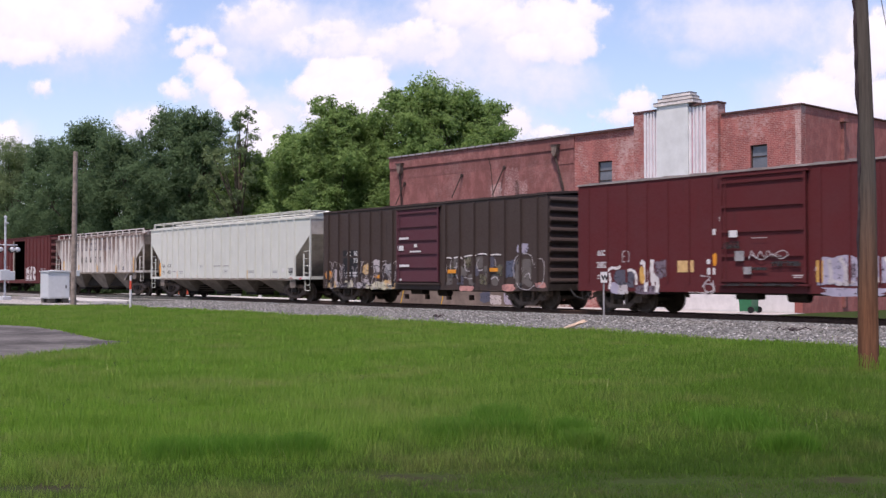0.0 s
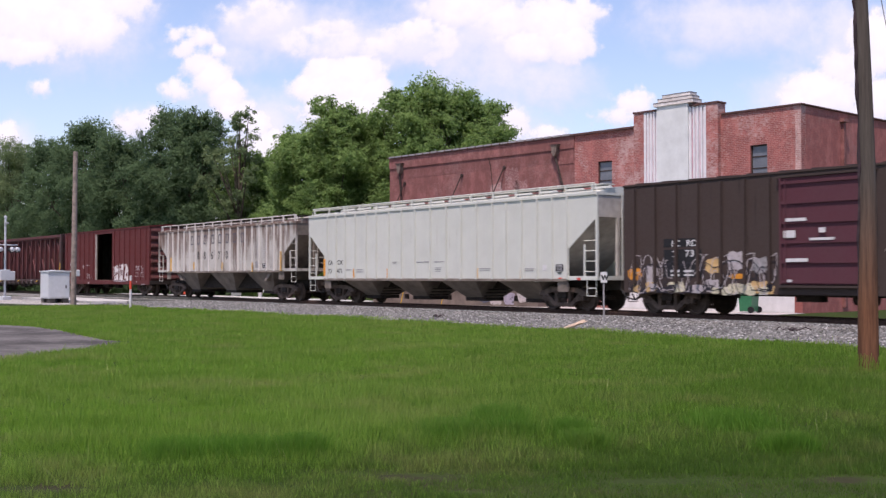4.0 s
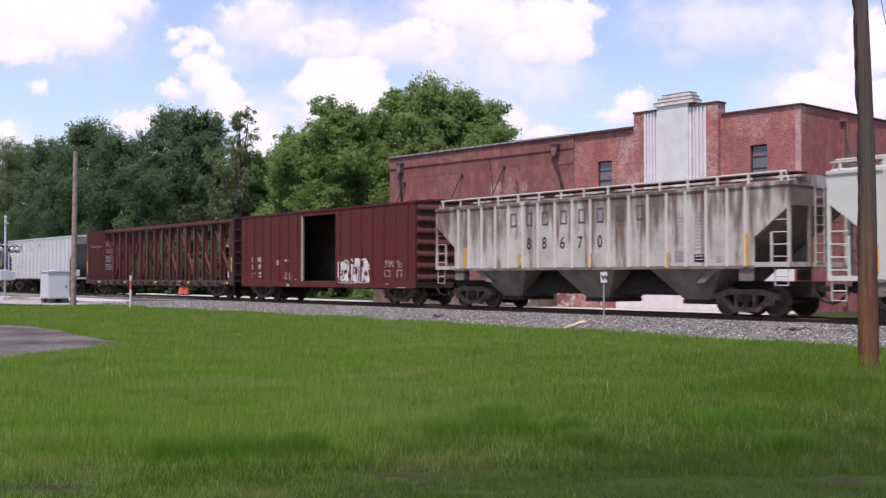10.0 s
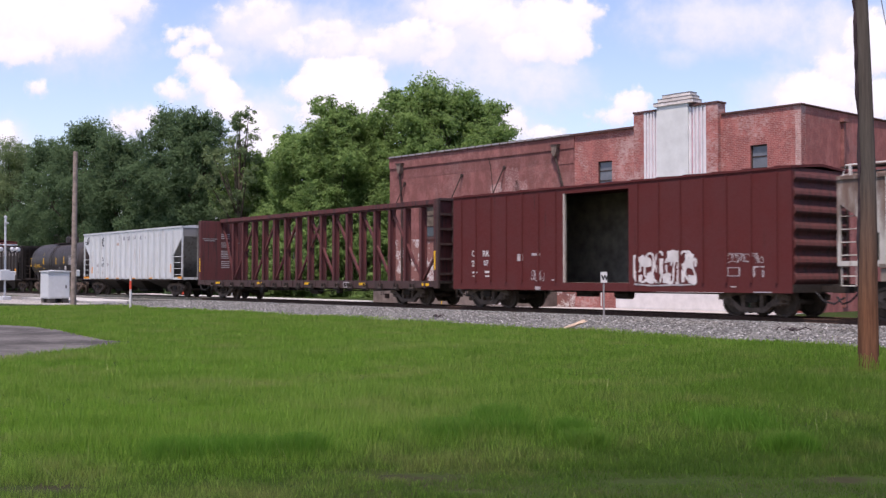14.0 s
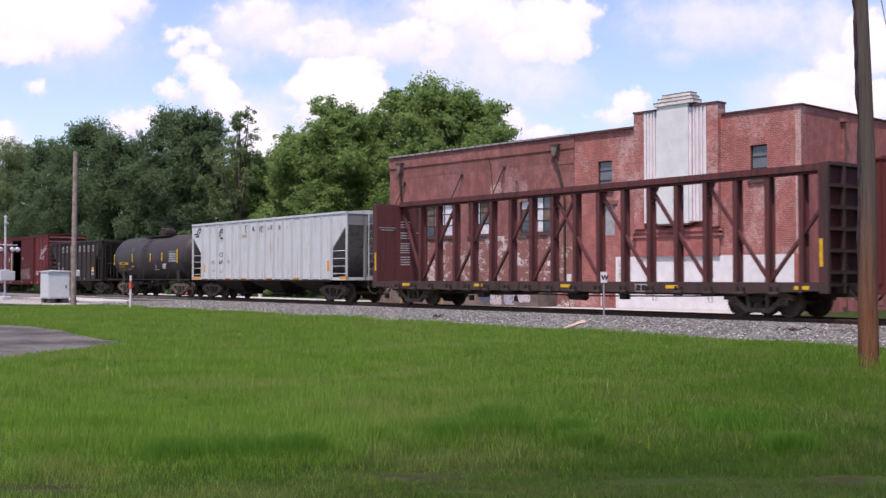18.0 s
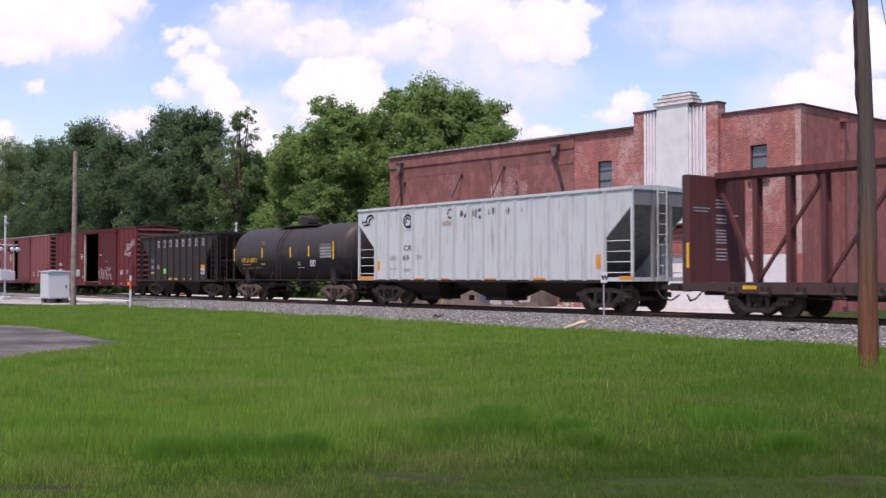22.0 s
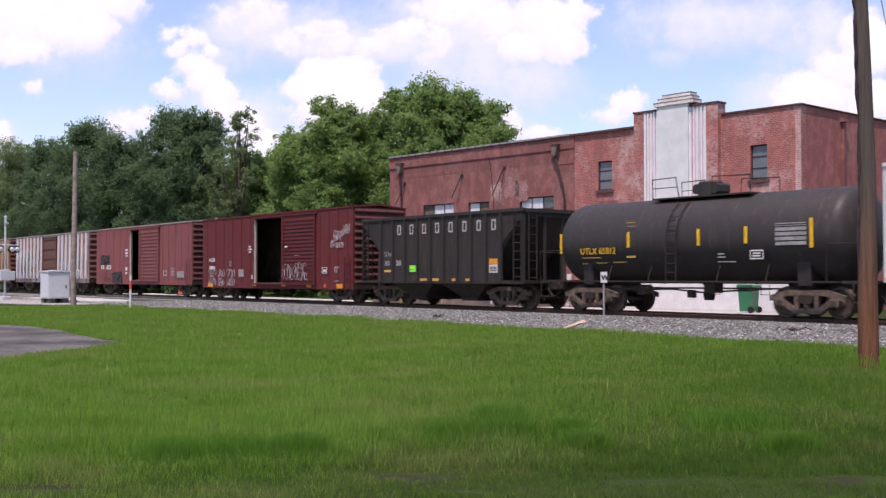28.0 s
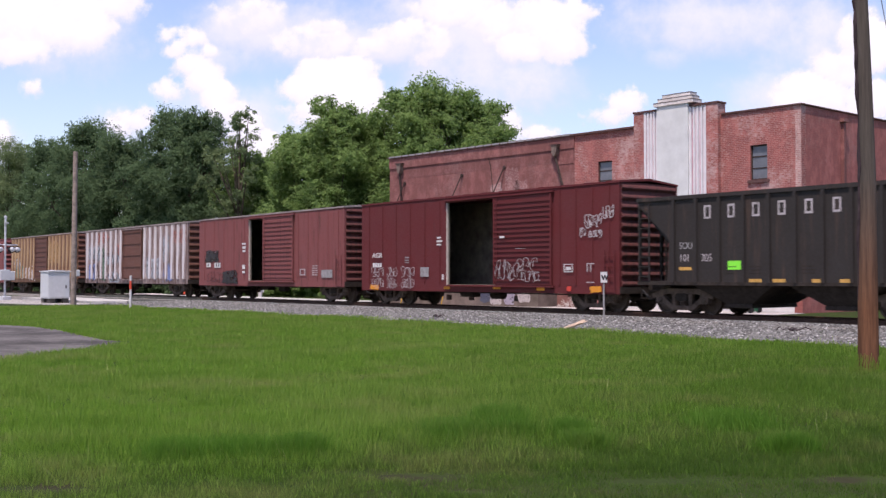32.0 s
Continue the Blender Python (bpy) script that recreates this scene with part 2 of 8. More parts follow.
def scrawl(seed, x0, x1, z0, z1, y, material, parent, strokes=6, width=0.05, name="graffiti", label=""):
    """Loops of sprayed paint: thin bent ribbons inside a rectangle, no words."""
    rnd = random.Random(seed)
    s = Shape()
    width *= 0.62
    mid, tall = (z0 + z1) / 2, (z1 - z0) / 2
    for i in range(strokes * 2):
        cx = x0 + (x1 - x0) * (i // 2 + 0.5 + rnd.uniform(-0.15, 0.15)) / strokes
        hw = (x1 - x0) / strokes * rnd.uniform(0.45, 0.7)
        inner = i % 2
        k = rnd.uniform(0.35, 0.55) if inner else 1.0
        a, turn, n = rnd.uniform(0, 6.28), rnd.choice((-1, 1)), (9 if inner else 15)
        off, p2, p3 = rnd.uniform(-0.35, 0.35) * inner, rnd.uniform(0, 6.28), rnd.uniform(0, 6.28)
        lean = rnd.uniform(-0.25, 0.35)
        pts = []
        for j in range(n):
            q = a + turn * j * (0.36 if not inner else 0.42)
            r = k * (1 + 0.20 * math.sin(2 * q + p2) + 0.14 * math.sin(3 * q + p3))
            # squarish loops, like fat sprayed characters
            c, w = math.cos(q), math.sin(q)
            f = 1 / max(abs(c), abs(w)) * 0.55 + 0.4
            z = mid + tall * (off + w * r * f * 0.9)
            x = cx + hw * c * r * f + lean * (z - mid)
            pts.append((min(x1, max(x0, x)), min(z1, max(z0, z))))
        for (ax, az), (bx, bz) in zip(pts, pts[1:]):
            d = math.hypot(bx - ax, bz - az)
            if d < 0.004:
                continue
            w = width * rnd.uniform(0.75, 1.2)
            nx, nz = -(bz - az) / d * w / 2, (bx - ax) / d * w / 2
            s.prism([(ax - nx, az - nz), (bx - nx, bz - nz), (bx + nx, bz + nz), (ax + nx, az + nz)], y - 0.005 - 0.001 * (i % 3), y)
    return part(name, s, material, parent, label)


def spray(car, y, material, width, paths, label="sprayed graffiti stroke", taper=0.0):
    """Free sprayed strokes on the side towards the camera: each path is a short run of (x, z), rounded off; one part a stroke."""
    for i, path in enumerate(paths):
        p = [Vector((a, 0, b)) for a, b in path]
        q = [p[0] * 2 - p[1]] + p + [p[-1] * 2 - p[-2]]
        line = []
        for a, b, c, d in zip(q, q[1:], q[2:], q[3:]):
            for k in range(5):
                u = k / 5
                line.append(0.5 * (2 * b + (c - a) * u + (2 * a - 5 * b + 4 * c - d) * u * u + (3 * b - a - 3 * c + d) * u ** 3))
        line.append(p[-1])
        n = len(line)
        edge = []
        for j, v in enumerate(line):
            t = (line[min(j + 1, n - 1)] - line[max(j - 1, 0)]).normalized()
            w = width / 2 * (1 + 0.25 * math.sin(j * 1.7 + i)) * (1 - taper * j / n)
            edge.append((v + Vector((-t.z, 0, t.x)) * w, v - Vector((-t.z, 0, t.x)) * w))
        s = Shape()
        yy = y - 0.004 - 0.0012 * (i % 4)
        for l, r in edge:
            s.v += [(l.x, yy, l.z), (r.x, yy, r.z), (l.x, y, l.z), (r.x, y, r.z)]
        for j in range(n - 1):
            k = 4 * j
            s.f += [(k, k + 1, k + 5, k + 4), (k, k + 4, k + 6, k + 2), (k + 1, k + 3, k + 7, k + 5)]
        part("graffiti", s, material, car, label)


def blotch(seed, x0, x1, z0, z1, y, material, parent, name="graffiti", label="", n=14):
    """One filled patch of sprayed paint with an uneven edge."""
    rnd = random.Random(seed)
    poly = []
    for j in range(n):
        a = 2 * math.pi * j / n
        r = rnd.uniform(0.72, 1.0)
        k = max(abs(math.cos(a)), abs(math.sin(a)))
        poly.append(((x0 + x1) / 2 + (x1 - x0) / 2 * math.cos(a) / k * r, (z0 + z1) / 2 + (z1 - z0) / 2 * math.sin(a) / k * r))
    return part(name, Shape().prism(poly, y - 0.003, y), material, parent, label)


def piece_mesh(name, corners):
    """A mesh of loose triangles or quads from an array (n, corners, 3)."""
    n, k = len(corners), corners.shape[1]
    me = bpy.data.meshes.new(name)
    me.vertices.add(n * k)
    me.vertices.foreach_set("co", np.asarray(corners, np.float32).ravel())
    me.loops.add(n * k)
    me.loops.foreach_set("vertex_index", np.arange(n * k, dtype=np.int32))
    me.polygons.add(n)
    me.polygons.foreach_set("loop_start", np.arange(0, n * k, k, dtype=np.int32))
    me.update(calc_edges=True)
    return me


# ---- setting materials ----
def grass_ground(n, l, p):
    a = noise_tex(n, l, 0.35, 5, 0.65)
    b = noise_tex(n, l, 5.0, 5, 0.7)
    c = ramp(n, l, a, [(0.3, (0.022, 0.042, 0.008)), (0.55, (0.028, 0.046, 0.010)), (0.75, (0.034, 0.048, 0.012))])
    c = mixc(n, l, ramp(n, l, b, [(0.35, g3(0)), (0.7, g3(0.7))]), c, (0.018, 0.026, 0.007))
    e = noise_tex(n, l, 1.3, 5, 0.7)
    c = mixc(n, l, ramp(n, l, e, [(0.52, g3(0)), (0.62, g3(0.9))]), c, (0.026, 0.024, 0.013))
    l.new(c, p.inputs["Base Color"])
    p.inputs["Roughness"].default_value = 0.95
    p.inputs["Specular IOR Level"].default_value = 0.08
    bump(n, l, p, b, 0.5, 0.05)


def mixed(a, b):
    return tuple((u + v) / 2 for u, v in zip(a, b))


def blade_mat(name, dark, mid, light, dry):
    """Thin leaves that let light through; greener and drier stretches follow one another."""
    def build(n, l, p):
        g = n.new("ShaderNodeNewGeometry")
        a = noise_tex(n, l, 0.22, 5, 0.65)
        b = noise_tex(n, l, 1.1, 4, 0.65)
        c = ramp(n, l, g.outputs["Random Per Island"], [(0.0, dark), (0.5, mid), (0.95, mixed(mid, light)), (1.0, dry)])
        c = mixc(n, l, ramp(n, l, a, [(0.43, g3(0)), (0.62, g3(0.75))]), c, mixc(n, l, 0.4, c, dry))
        c = mixc(n, l, ramp(n, l, b, [(0.46, g3(0)), (0.64, g3(0.8))]), c, dark)
        tan = noise_tex(n, l, 0.6, 6, 0.75)
        c = mixc(n, l, ramp(n, l, tan, [(0.50, g3(0)), (0.67, g3(0.62))]), c, mixc(n, l, 0.35, dry, (0.34, 0.27, 0.12)))
        l.new(c, p.inputs["Base Color"])
        p.inputs["Roughness"].default_value = 0.7
        p.inputs["Specular IOR Level"].default_value = 0.12
        tr = n.new("ShaderNodeBsdfTranslucent")
        l.new(c, tr.inputs[0])
        mx = n.new("ShaderNodeMixShader")
        mx.inputs[0].default_value = 0.55
        l.new(p.outputs[0], mx.inputs[1])
        l.new(tr.outputs[0], mx.inputs[2])
        l.new(mx.outputs[0], n["Material Output"].inputs[0])
    return mat(name, build)


def leaf_mat(name, dark, mid, light):
    def build(n, l, p):
        g = n.new("ShaderNodeNewGeometry")
        a = noise_tex(n, l, 0.45, 4, 0.6)
        c = ramp(n, l, g.outputs["Random Per Island"], [(0.0, dark), (0.5, mid), (1.0, light)])
        c = mixc(n, l, ramp(n, l, a, [(0.35, g3(0)), (0.7, g3(0.6))]), c, light)
        l.new(c, p.inputs["Base Color"])
        p.inputs["Roughness"].default_value = 0.75
        p.inputs["Specular IOR Level"].default_value = 0.12
        tr = n.new("ShaderNodeBsdfTranslucent")
        l.new(c, tr.inputs[0])
        mx = n.new("ShaderNodeMixShader")
        mx.inputs[0].default_value = 0.62
        l.new(p.outputs[0], mx.inputs[1])
        l.new(tr.outputs[0], mx.inputs[2])
        l.new(mx.outputs[0], n["Material Output"].inputs[0])
    return mat(name, build)


def stone_mix(n, l, p):
    v = n.new("ShaderNodeTexVoronoi")
    v.inputs["Scale"].default_value = 16
    tc = n.new("ShaderNodeTexCoord")
    l.new(tc.outputs["Object"], v.inputs["Vector"])
    sp = n.new("ShaderNodeSeparateColor")
    l.new(v.outputs["Color"], sp.inputs[0])
    c = ramp(n, l, sp.outputs[0], [(0.0, (0.066, 0.065, 0.062)), (0.5, (0.122, 0.121, 0.116)), (1.0, (0.22, 0.22, 0.21))])
    a = noise_tex(n, l, 0.6, 4)
    c = mixc(n, l, ramp(n, l, a, [(0.4, g3(0)), (0.7, g3(0.45))]), c, (0.20, 0.17, 0.14))
    l.new(c, p.inputs["Base Color"])
    p.inputs["Roughness"].default_value = 0.9
    p.inputs["Specular IOR Level"].default_value = 0.15
    bump(n, l, p, v.outputs["Distance"], 0.9, 0.04)


def stone_piece(n, l, p):
    g = n.new("ShaderNodeNewGeometry")
    c = ramp(n, l, g.outputs["Random Per Island"], [(0.0, (0.058, 0.058, 0.055)), (0.45, (0.128, 0.128, 0.123)), (0.88, (0.205, 0.205, 0.198)), (1.0, (0.40, 0.40, 0.385))])
    l.new(c, p.inputs["Base Color"])
    p.inputs["Roughness"].default_value = 0.9
    p.inputs["Specular IOR Level"].default_value = 0.15


def brick(name, c1, c2, mortar, bloom=0.0, tint=0.35, tintcol=(0.16, 0.05, 0.04)):
    def build(n, l, p):
        tc = n.new("ShaderNodeTexCoord")
        mp = n.new("ShaderNodeMapping")
        mp.inputs["Rotation"].default_value = (radians(90), 0, 0)
        sx = n.new("ShaderNodeSeparateXYZ")
        l.new(tc.outputs["Object"], sx.inputs[0])
        cm = n.new("ShaderNodeCombineXYZ")
        ad = n.new("ShaderNodeMath")
        l.new(sx.outputs[0], ad.inputs[0])
        l.new(sx.outputs[1], ad.inputs[1])
        l.new(ad.outputs[0], cm.inputs[0])
        l.new(sx.outputs[2], cm.inputs[1])
        b = n.new("ShaderNodeTexBrick")
        b.inputs["Scale"].default_value = 1.0
        b.inputs["Brick Width"].default_value, b.inputs["Row Height"].default_value = 0.215, 0.075
        b.inputs["Mortar Size"].default_value, b.inputs["Mortar Smooth"].default_value, b.inputs["Bias"].default_value = 0.008, 0.3, -0.1
        for k, c in (("Color1", c1), ("Color2", c2), ("Mortar", mortar)):
            b.inputs[k].default_value = (*c, 1)
        l.new(cm.outputs[0], b.inputs["Vector"])
        a = noise_tex(n, l, 0.5, 5, 0.65)
        c = mixc(n, l, ramp(n, l, a, [(0.4, g3(0)), (0.7, g3(tint))]), b.outputs["Color"], tintcol)
        e = noise_tex(n, l, 1.6, 7, 0.75, (1, 1, 0.6))
        c = mixc(n, l, ramp(n, l, e, [(0.47, g3(0)), (0.66, g3(0.6))]), c, tuple(min(1, v * 1.7 + 0.03) for v in c1))
        k = noise_tex(n, l, 0.42, 6, 0.72)
        f = noise_tex(n, l, 6.0, 5, 0.75, (1, 1, 2.2))
        sm = n.new("ShaderNodeMath")
        sm.operation = "MULTIPLY_ADD"
        l.new(f, sm.inputs[0])
        sm.inputs[1].default_value = 0.55
        l.new(k, sm.inputs[2])
        c = mixc(n, l, ramp(n, l, sm.outputs[0], [(0.78, g3(0)), (0.92, g3(bloom))]), c, (0.47, 0.33, 0.30))
        l.new(c, p.inputs["Base Color"])
        p.inputs["Roughness"].default_value = 0.9
        bump(n, l, p, b.outputs["Fac"], -0.4, 0.01)
    return mat(name, build)


GRASS_GROUND = mat("grassy_soil", grass_ground)
BLADE = blade_mat("grass_blades", (0.133, 0.259, 0.027), (0.181, 0.332, 0.041), (0.233, 0.395, 0.059), (0.301, 0.358, 0.104))
BLADE_DEEP = blade_mat("deep_green_grass_blades", (0.084, 0.173, 0.019), (0.116, 0.226, 0.028), (0.148, 0.266, 0.038), (0.193, 0.245, 0.064))
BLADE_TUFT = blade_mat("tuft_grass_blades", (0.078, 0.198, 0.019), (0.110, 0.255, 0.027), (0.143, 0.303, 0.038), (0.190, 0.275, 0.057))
BLADE_SHORT = blade_mat("short_grass_blades", (0.061, 0.126, 0.018), (0.085, 0.165, 0.024), (0.110, 0.193, 0.033), (0.159, 0.180, 0.057))
STALK = plain("dry_grass_stalk", (0.24, 0.27, 0.11), 0.8, 0, 0.2, 2)
GRAVEL = mat("grey_ballast", stone_mix)
STONE = mat("ballast_stone", stone_piece)
LEAF_MID = leaf_mat("broad_leaves", (0.122, 0.198, 0.060), (0.172, 0.272, 0.082), (0.222, 0.330, 0.110))
LEAF_DARK = leaf_mat("dark_leaves", (0.070, 0.118, 0.060), (0.096, 0.158, 0.076), (0.124, 0.190, 0.090))
LEAF_PALE = leaf_mat("pale_leaves", (0.10, 0.155, 0.07), (0.155, 0.215, 0.095), (0.20, 0.26, 0.125))
BARK = plain("grey_brown_bark", (0.10, 0.08, 0.06), 0.9, 0, 0.4, 8)
CONCRETE = plain("pale_concrete", (0.33, 0.31, 0.30), 0.9, 0, 0.2, 1.5)
ASPHALT = plain("worn_grey_asphalt", (0.075, 0.078, 0.068), 0.9, 0, 0.5, 1.3)
PALEGRAVEL = plain("pale_washed_gravel", (0.25, 0.238, 0.22), 0.95, 0, 0.6, 7)
ROADTOP = plain("pale_worn_road", (0.34, 0.335, 0.32), 0.9, 0, 0.2, 1.2)
TIE = plain("creosoted_tie_wood", (0.06, 0.045, 0.035), 0.9, 0, 0.4, 7)
BRICK_NEW = brick("red_brick", (0.275, 0.080, 0.064), (0.205, 0.055, 0.047), (0.36, 0.21, 0.19), 0.75)
BRICK_PAINTED = brick("painted_dark_red_brick", (0.190, 0.066, 0.056), (0.165, 0.056, 0.048), (0.150, 0.060, 0.052), 0.15, 0.4, (0.125, 0.050, 0.044))
HEADMETAL = plain("weathered_grey_zinc", (0.15, 0.115, 0.095), 0.8, 0, 0.4, 5)
BRICK_BAND = brick("dark_band_painted_brick", (0.150, 0.054, 0.046), (0.130, 0.047, 0.041), (0.125, 0.050, 0.044), 0.15, 0.5, (0.185, 0.064, 0.055))
BRICK_SCUFF = brick("scuffed_painted_brick", (0.19, 0.075, 0.066), (0.155, 0.052, 0.047), (0.33, 0.22, 0.20), 0.8, 0.5, (0.155, 0.053, 0.048))
BRICK_PALE = brick("pale_limewashed_brick", (0.40, 0.24, 0.21), (0.30, 0.14, 0.12), (0.50, 0.44, 0.41))
BRICK_SIDE = brick("side_red_brick", (0.28, 0.084, 0.070), (0.25, 0.072, 0.061), (0.25, 0.10, 0.088), 0.15, 0.3, (0.20, 0.066, 0.056))

# ---- ground ----


def ground_height(x, y):
    if y < 22.5:
        return 0.0
    return 0.12 * min(1.0, (y - 22.5) / 3.0)


def ground():
    ys = [-4000, -400, -60, -20, 0, 5, 10, 15, 20, 22.5, 24, 25.5, 28.7, 32, 40, 60, 90, 150, 400, 4400]
    xs = [-4000, -600, -250, -150, -110, -90, -75, -60, -45, -30, -15, 0, 15, 40, 120, 500, 4000]
    v = [(x, y, ground_height(x, y)) for y in ys for x in xs]
    w = len(xs)
    f = [(j * w + i, j * w + i + 1, (j + 1) * w + i + 1, (j + 1) * w + i) for j in range(len(ys) - 1) for i in range(w - 1)]
    me = bpy.data.meshes.new("ground")
    me.from_pydata(v, [], f)
    me.materials.append(GRASS_GROUND)
    tagged(new("ground", me), "grassy ground that reaches the horizon", "ground", kind="structure")


APRON = [(-38.12, 8.96), (-36.67, 10.15), (-34.77, 10.65), (-31.34, 10.47), (-28.34, 9.98), (-26.27, 9.74), (-24.94, 9.97), (-24.09, 9.0), (-23.07, 8.13), (-22.03, 6.75), (-21.36, 5.92), (-20.81, 4.9)]


def apron_edge():
    """The apron's outline with ragged, worn edges."""
    rnd = random.Random(12)
    out = []
    for (ax, ay), (bx, by) in zip(APRON, APRON[1:] + APRON[:1]):
        for j in range(9):
            k = j / 9
            r = 0.0 if j == 0 else 0.11
            out.append((ax + (bx - ax) * k + rnd.uniform(-r, r), ay + (by - ay) * k + rnd.uniform(-r, r)))
    return out


def inside(x, y, poly):
    hit = np.zeros(len(x), bool)
    for (ax, ay), (bx, by) in zip(poly, poly[1:] + poly[:1]):
        if ay != by:
            hit ^= ((ay > y) != (by > y)) & (x < (bx - ax) * (y - ay) / (by - ay) + ax)
    return hit


# bare trodden soil and lush tufts: middle, half length along the view's right, half depth, turn
BARE = [(-8.17, 2.47, 0.55, 0.20), (-8.75, 3.45, 0.30, 0.12), (-7.92, 4.47, 0.16, 0.12), (-6.85, 5.03, 0.50, 0.22), (-6.15, 4.95, 0.30, 0.14), (-4.70, 7.60, 0.55, 0.28), (-5.6, 6.3, 0.45, 0.16)]
LUSH = [(-8.75, 3.9, 0.34, 0.30), (-8.5, 4.4, 0.40, 0.36), (-8.3, 4.85, 0.25, 0.3), (-8.3, 6.5, 0.30, 0.40), (-8.0, 7.0, 0.30, 0.32), (-7.6, 7.4, 0.22, 0.3), (-8.9, 7.6, 0.4, 0.6), (-7.0, 7.0, 0.25, 0.2), (-7.1, 9.2, 0.5, 0.6), (-5.8, 8.3, 0.3, 0.25)]


def near(x, y, spots):
    """0 far from all spots, 1 in the middle of one; spots lie along the view's right."""
    out = np.zeros(len(x))
    for sx, sy, a, b in spots:
        u = ((x - sx) * RIGHT.x + (y - sy) * RIGHT.y) / a
        v = (-(x - sx) * RIGHT.y + (y - sy) * RIGHT.x) / b
        out = np.maximum(out, 1 - np.sqrt(u * u + v * v))
    return np.clip(out, 0, 1)


def blades(name, x, y, h, w, rnd, material, label, lean=0.3):
    n = len(x)
    a = rnd.uniform(0, 2 * np.pi, n)
    ln = rnd.normal(0, lean, (n, 2)) * h[:, None]
    dx, dy = np.cos(a) * w, np.sin(a) * w
    z = np.zeros(n) - 0.01
    q = np.empty((n, 4, 3), np.float32)
    q[:, 0] = np.stack([x - dx, y - dy, z], 1)
    q[:, 1] = np.stack([x + dx, y + dy, z], 1)
    q[:, 2] = np.stack([x + dx * 0.25 + ln[:, 0], y + dy * 0.25 + ln[:, 1], z + h], 1)
    q[:, 3] = np.stack([x - dx * 0.25 + ln[:, 0], y - dy * 0.25 + ln[:, 1], z + h], 1)
    me = piece_mesh(name, q)
    me.materials.append(material)
    tagged(new(name, me), label, "grass", kind="stuff")


def lawn():
    rnd = np.random.default_rng(4)
    n = 1050000
    # the lawn in the wedge that the camera looks over, thicker towards it
    ang = np.radians(rnd.uniform(180 - 37.56 - 25.5, 180 - 37.56 + 25.5, n))
    dist = 6.6 * (62.0 / 6.6) ** rnd.uniform(0, 1, n)
    x, y = dist * np.cos(ang), dist * np.sin(ang)
    edge = 22.6 + 0.5 * np.sin(x * 0.16 + 1.0) + 0.35 * np.sin(x * 0.53) + 0.18 * np.sin(x * 1.7 + 2)
    edge = np.where(x < -60, np.minimum(edge, 18.3 + (x + 66) * 0.32), edge)
    drive = inside(x + rnd.normal(0, 0.10, n), y + rnd.normal(0, 0.10, n), APRON)
    patch = np.sin(x * 0.9 + 1.3 * np.sin(y * 0.5)) * np.sin(y * 0.8 + np.sin(x * 0.4)) * 0.5 + 0.5
    fine = np.sin(x * 5.3 + 2 * np.sin(y * 2.1)) * np.sin(y * 4.7 + 2 * np.sin(x * 1.9)) * 0.5 + 0.5
    bare, lush = near(x, y, BARE), near(x, y, LUSH)
    thin = np.clip((9.0 - dist) / 2.0, 0, 1) * 0.45
    keep = (y < edge + rnd.normal(0, 0.3, n)) & ~drive & (x > -70) & (0.6 * patch + 0.4 * fine + rnd.uniform(0, 1.2, n) > 0.30 + thin) & (bare * 1.7 < rnd.uniform(0, 1, n)) & (rnd.uniform(0, 1, n) > lush * 0.5)
    x, y, dist, patch, fine, bare = x[keep], y[keep], dist[keep], patch[keep], fine[keep], bare[keep]
    n = len(x)
    h = rnd.uniform(0.03, 0.115, n) * (0.55 + 0.55 * patch + 0.35 * fine) * np.where(dist < 8.8, 0.6, 1.0) * np.where(rnd.uniform(0, 1, n) > 0.988, 1.9, 1.0) * (1 - 0.6 * bare)
    w = np.maximum(0.0020, 0.00028 * dist) * rnd.uniform(0.7, 1.4, n)
    # shorter, darker olive blades near the eye, reaching further out on the right
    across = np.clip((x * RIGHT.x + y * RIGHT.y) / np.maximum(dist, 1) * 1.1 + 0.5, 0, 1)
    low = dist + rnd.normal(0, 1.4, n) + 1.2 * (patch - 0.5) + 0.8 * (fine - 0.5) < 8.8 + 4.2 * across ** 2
    # towards the right more and more blades take the darker green
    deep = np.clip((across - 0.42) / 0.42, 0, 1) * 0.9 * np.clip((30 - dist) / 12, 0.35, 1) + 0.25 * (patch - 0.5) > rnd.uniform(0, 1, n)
    for name, sel, material, label in (("lawn_grass", ~low & ~deep, BLADE, "long uneven green lawn grass beside the railway"), ("deep_grass", ~low & deep, BLADE_DEEP, "darker green grass towards the right of the lawn")):
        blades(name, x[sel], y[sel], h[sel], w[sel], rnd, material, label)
    blades("verge_grass", x[low], y[low], h[low] * 0.8, w[low], rnd, BLADE_SHORT, "short darker olive green grass with bare spots")
    # lush tufts
    n = 60000
    i = rnd.integers(0, len(LUSH), n)
    sp = np.array(LUSH)[i]
    u, v = rnd.normal(0, 0.38, n) * sp[:, 2], rnd.normal(0, 0.38, n) * sp[:, 3]
    x, y = sp[:, 0] + RIGHT.x * u - RIGHT.y * v, sp[:, 1] + RIGHT.y * u + RIGHT.x * v
    d = np.hypot(x, y)
    blades("lush_grass", x, y, rnd.uniform(0.04, 0.21, n), np.maximum(0.002, 0.00026 * d) * rnd.uniform(0.7, 1.4, n), rnd, BLADE_TUFT, "darker lush tufts of long grass in the lawn")
    # pale dry stalks that stand out of the lawn
    n = 130
    ang = np.radians(rnd.uniform(180 - 37.56 - 24, 180 - 37.56 + 24, n))
    dist = 7.2 * (24.0 / 7.2) ** rnd.uniform(0, 1, n)
    x, y = dist * np.cos(ang), dist * np.sin(ang)
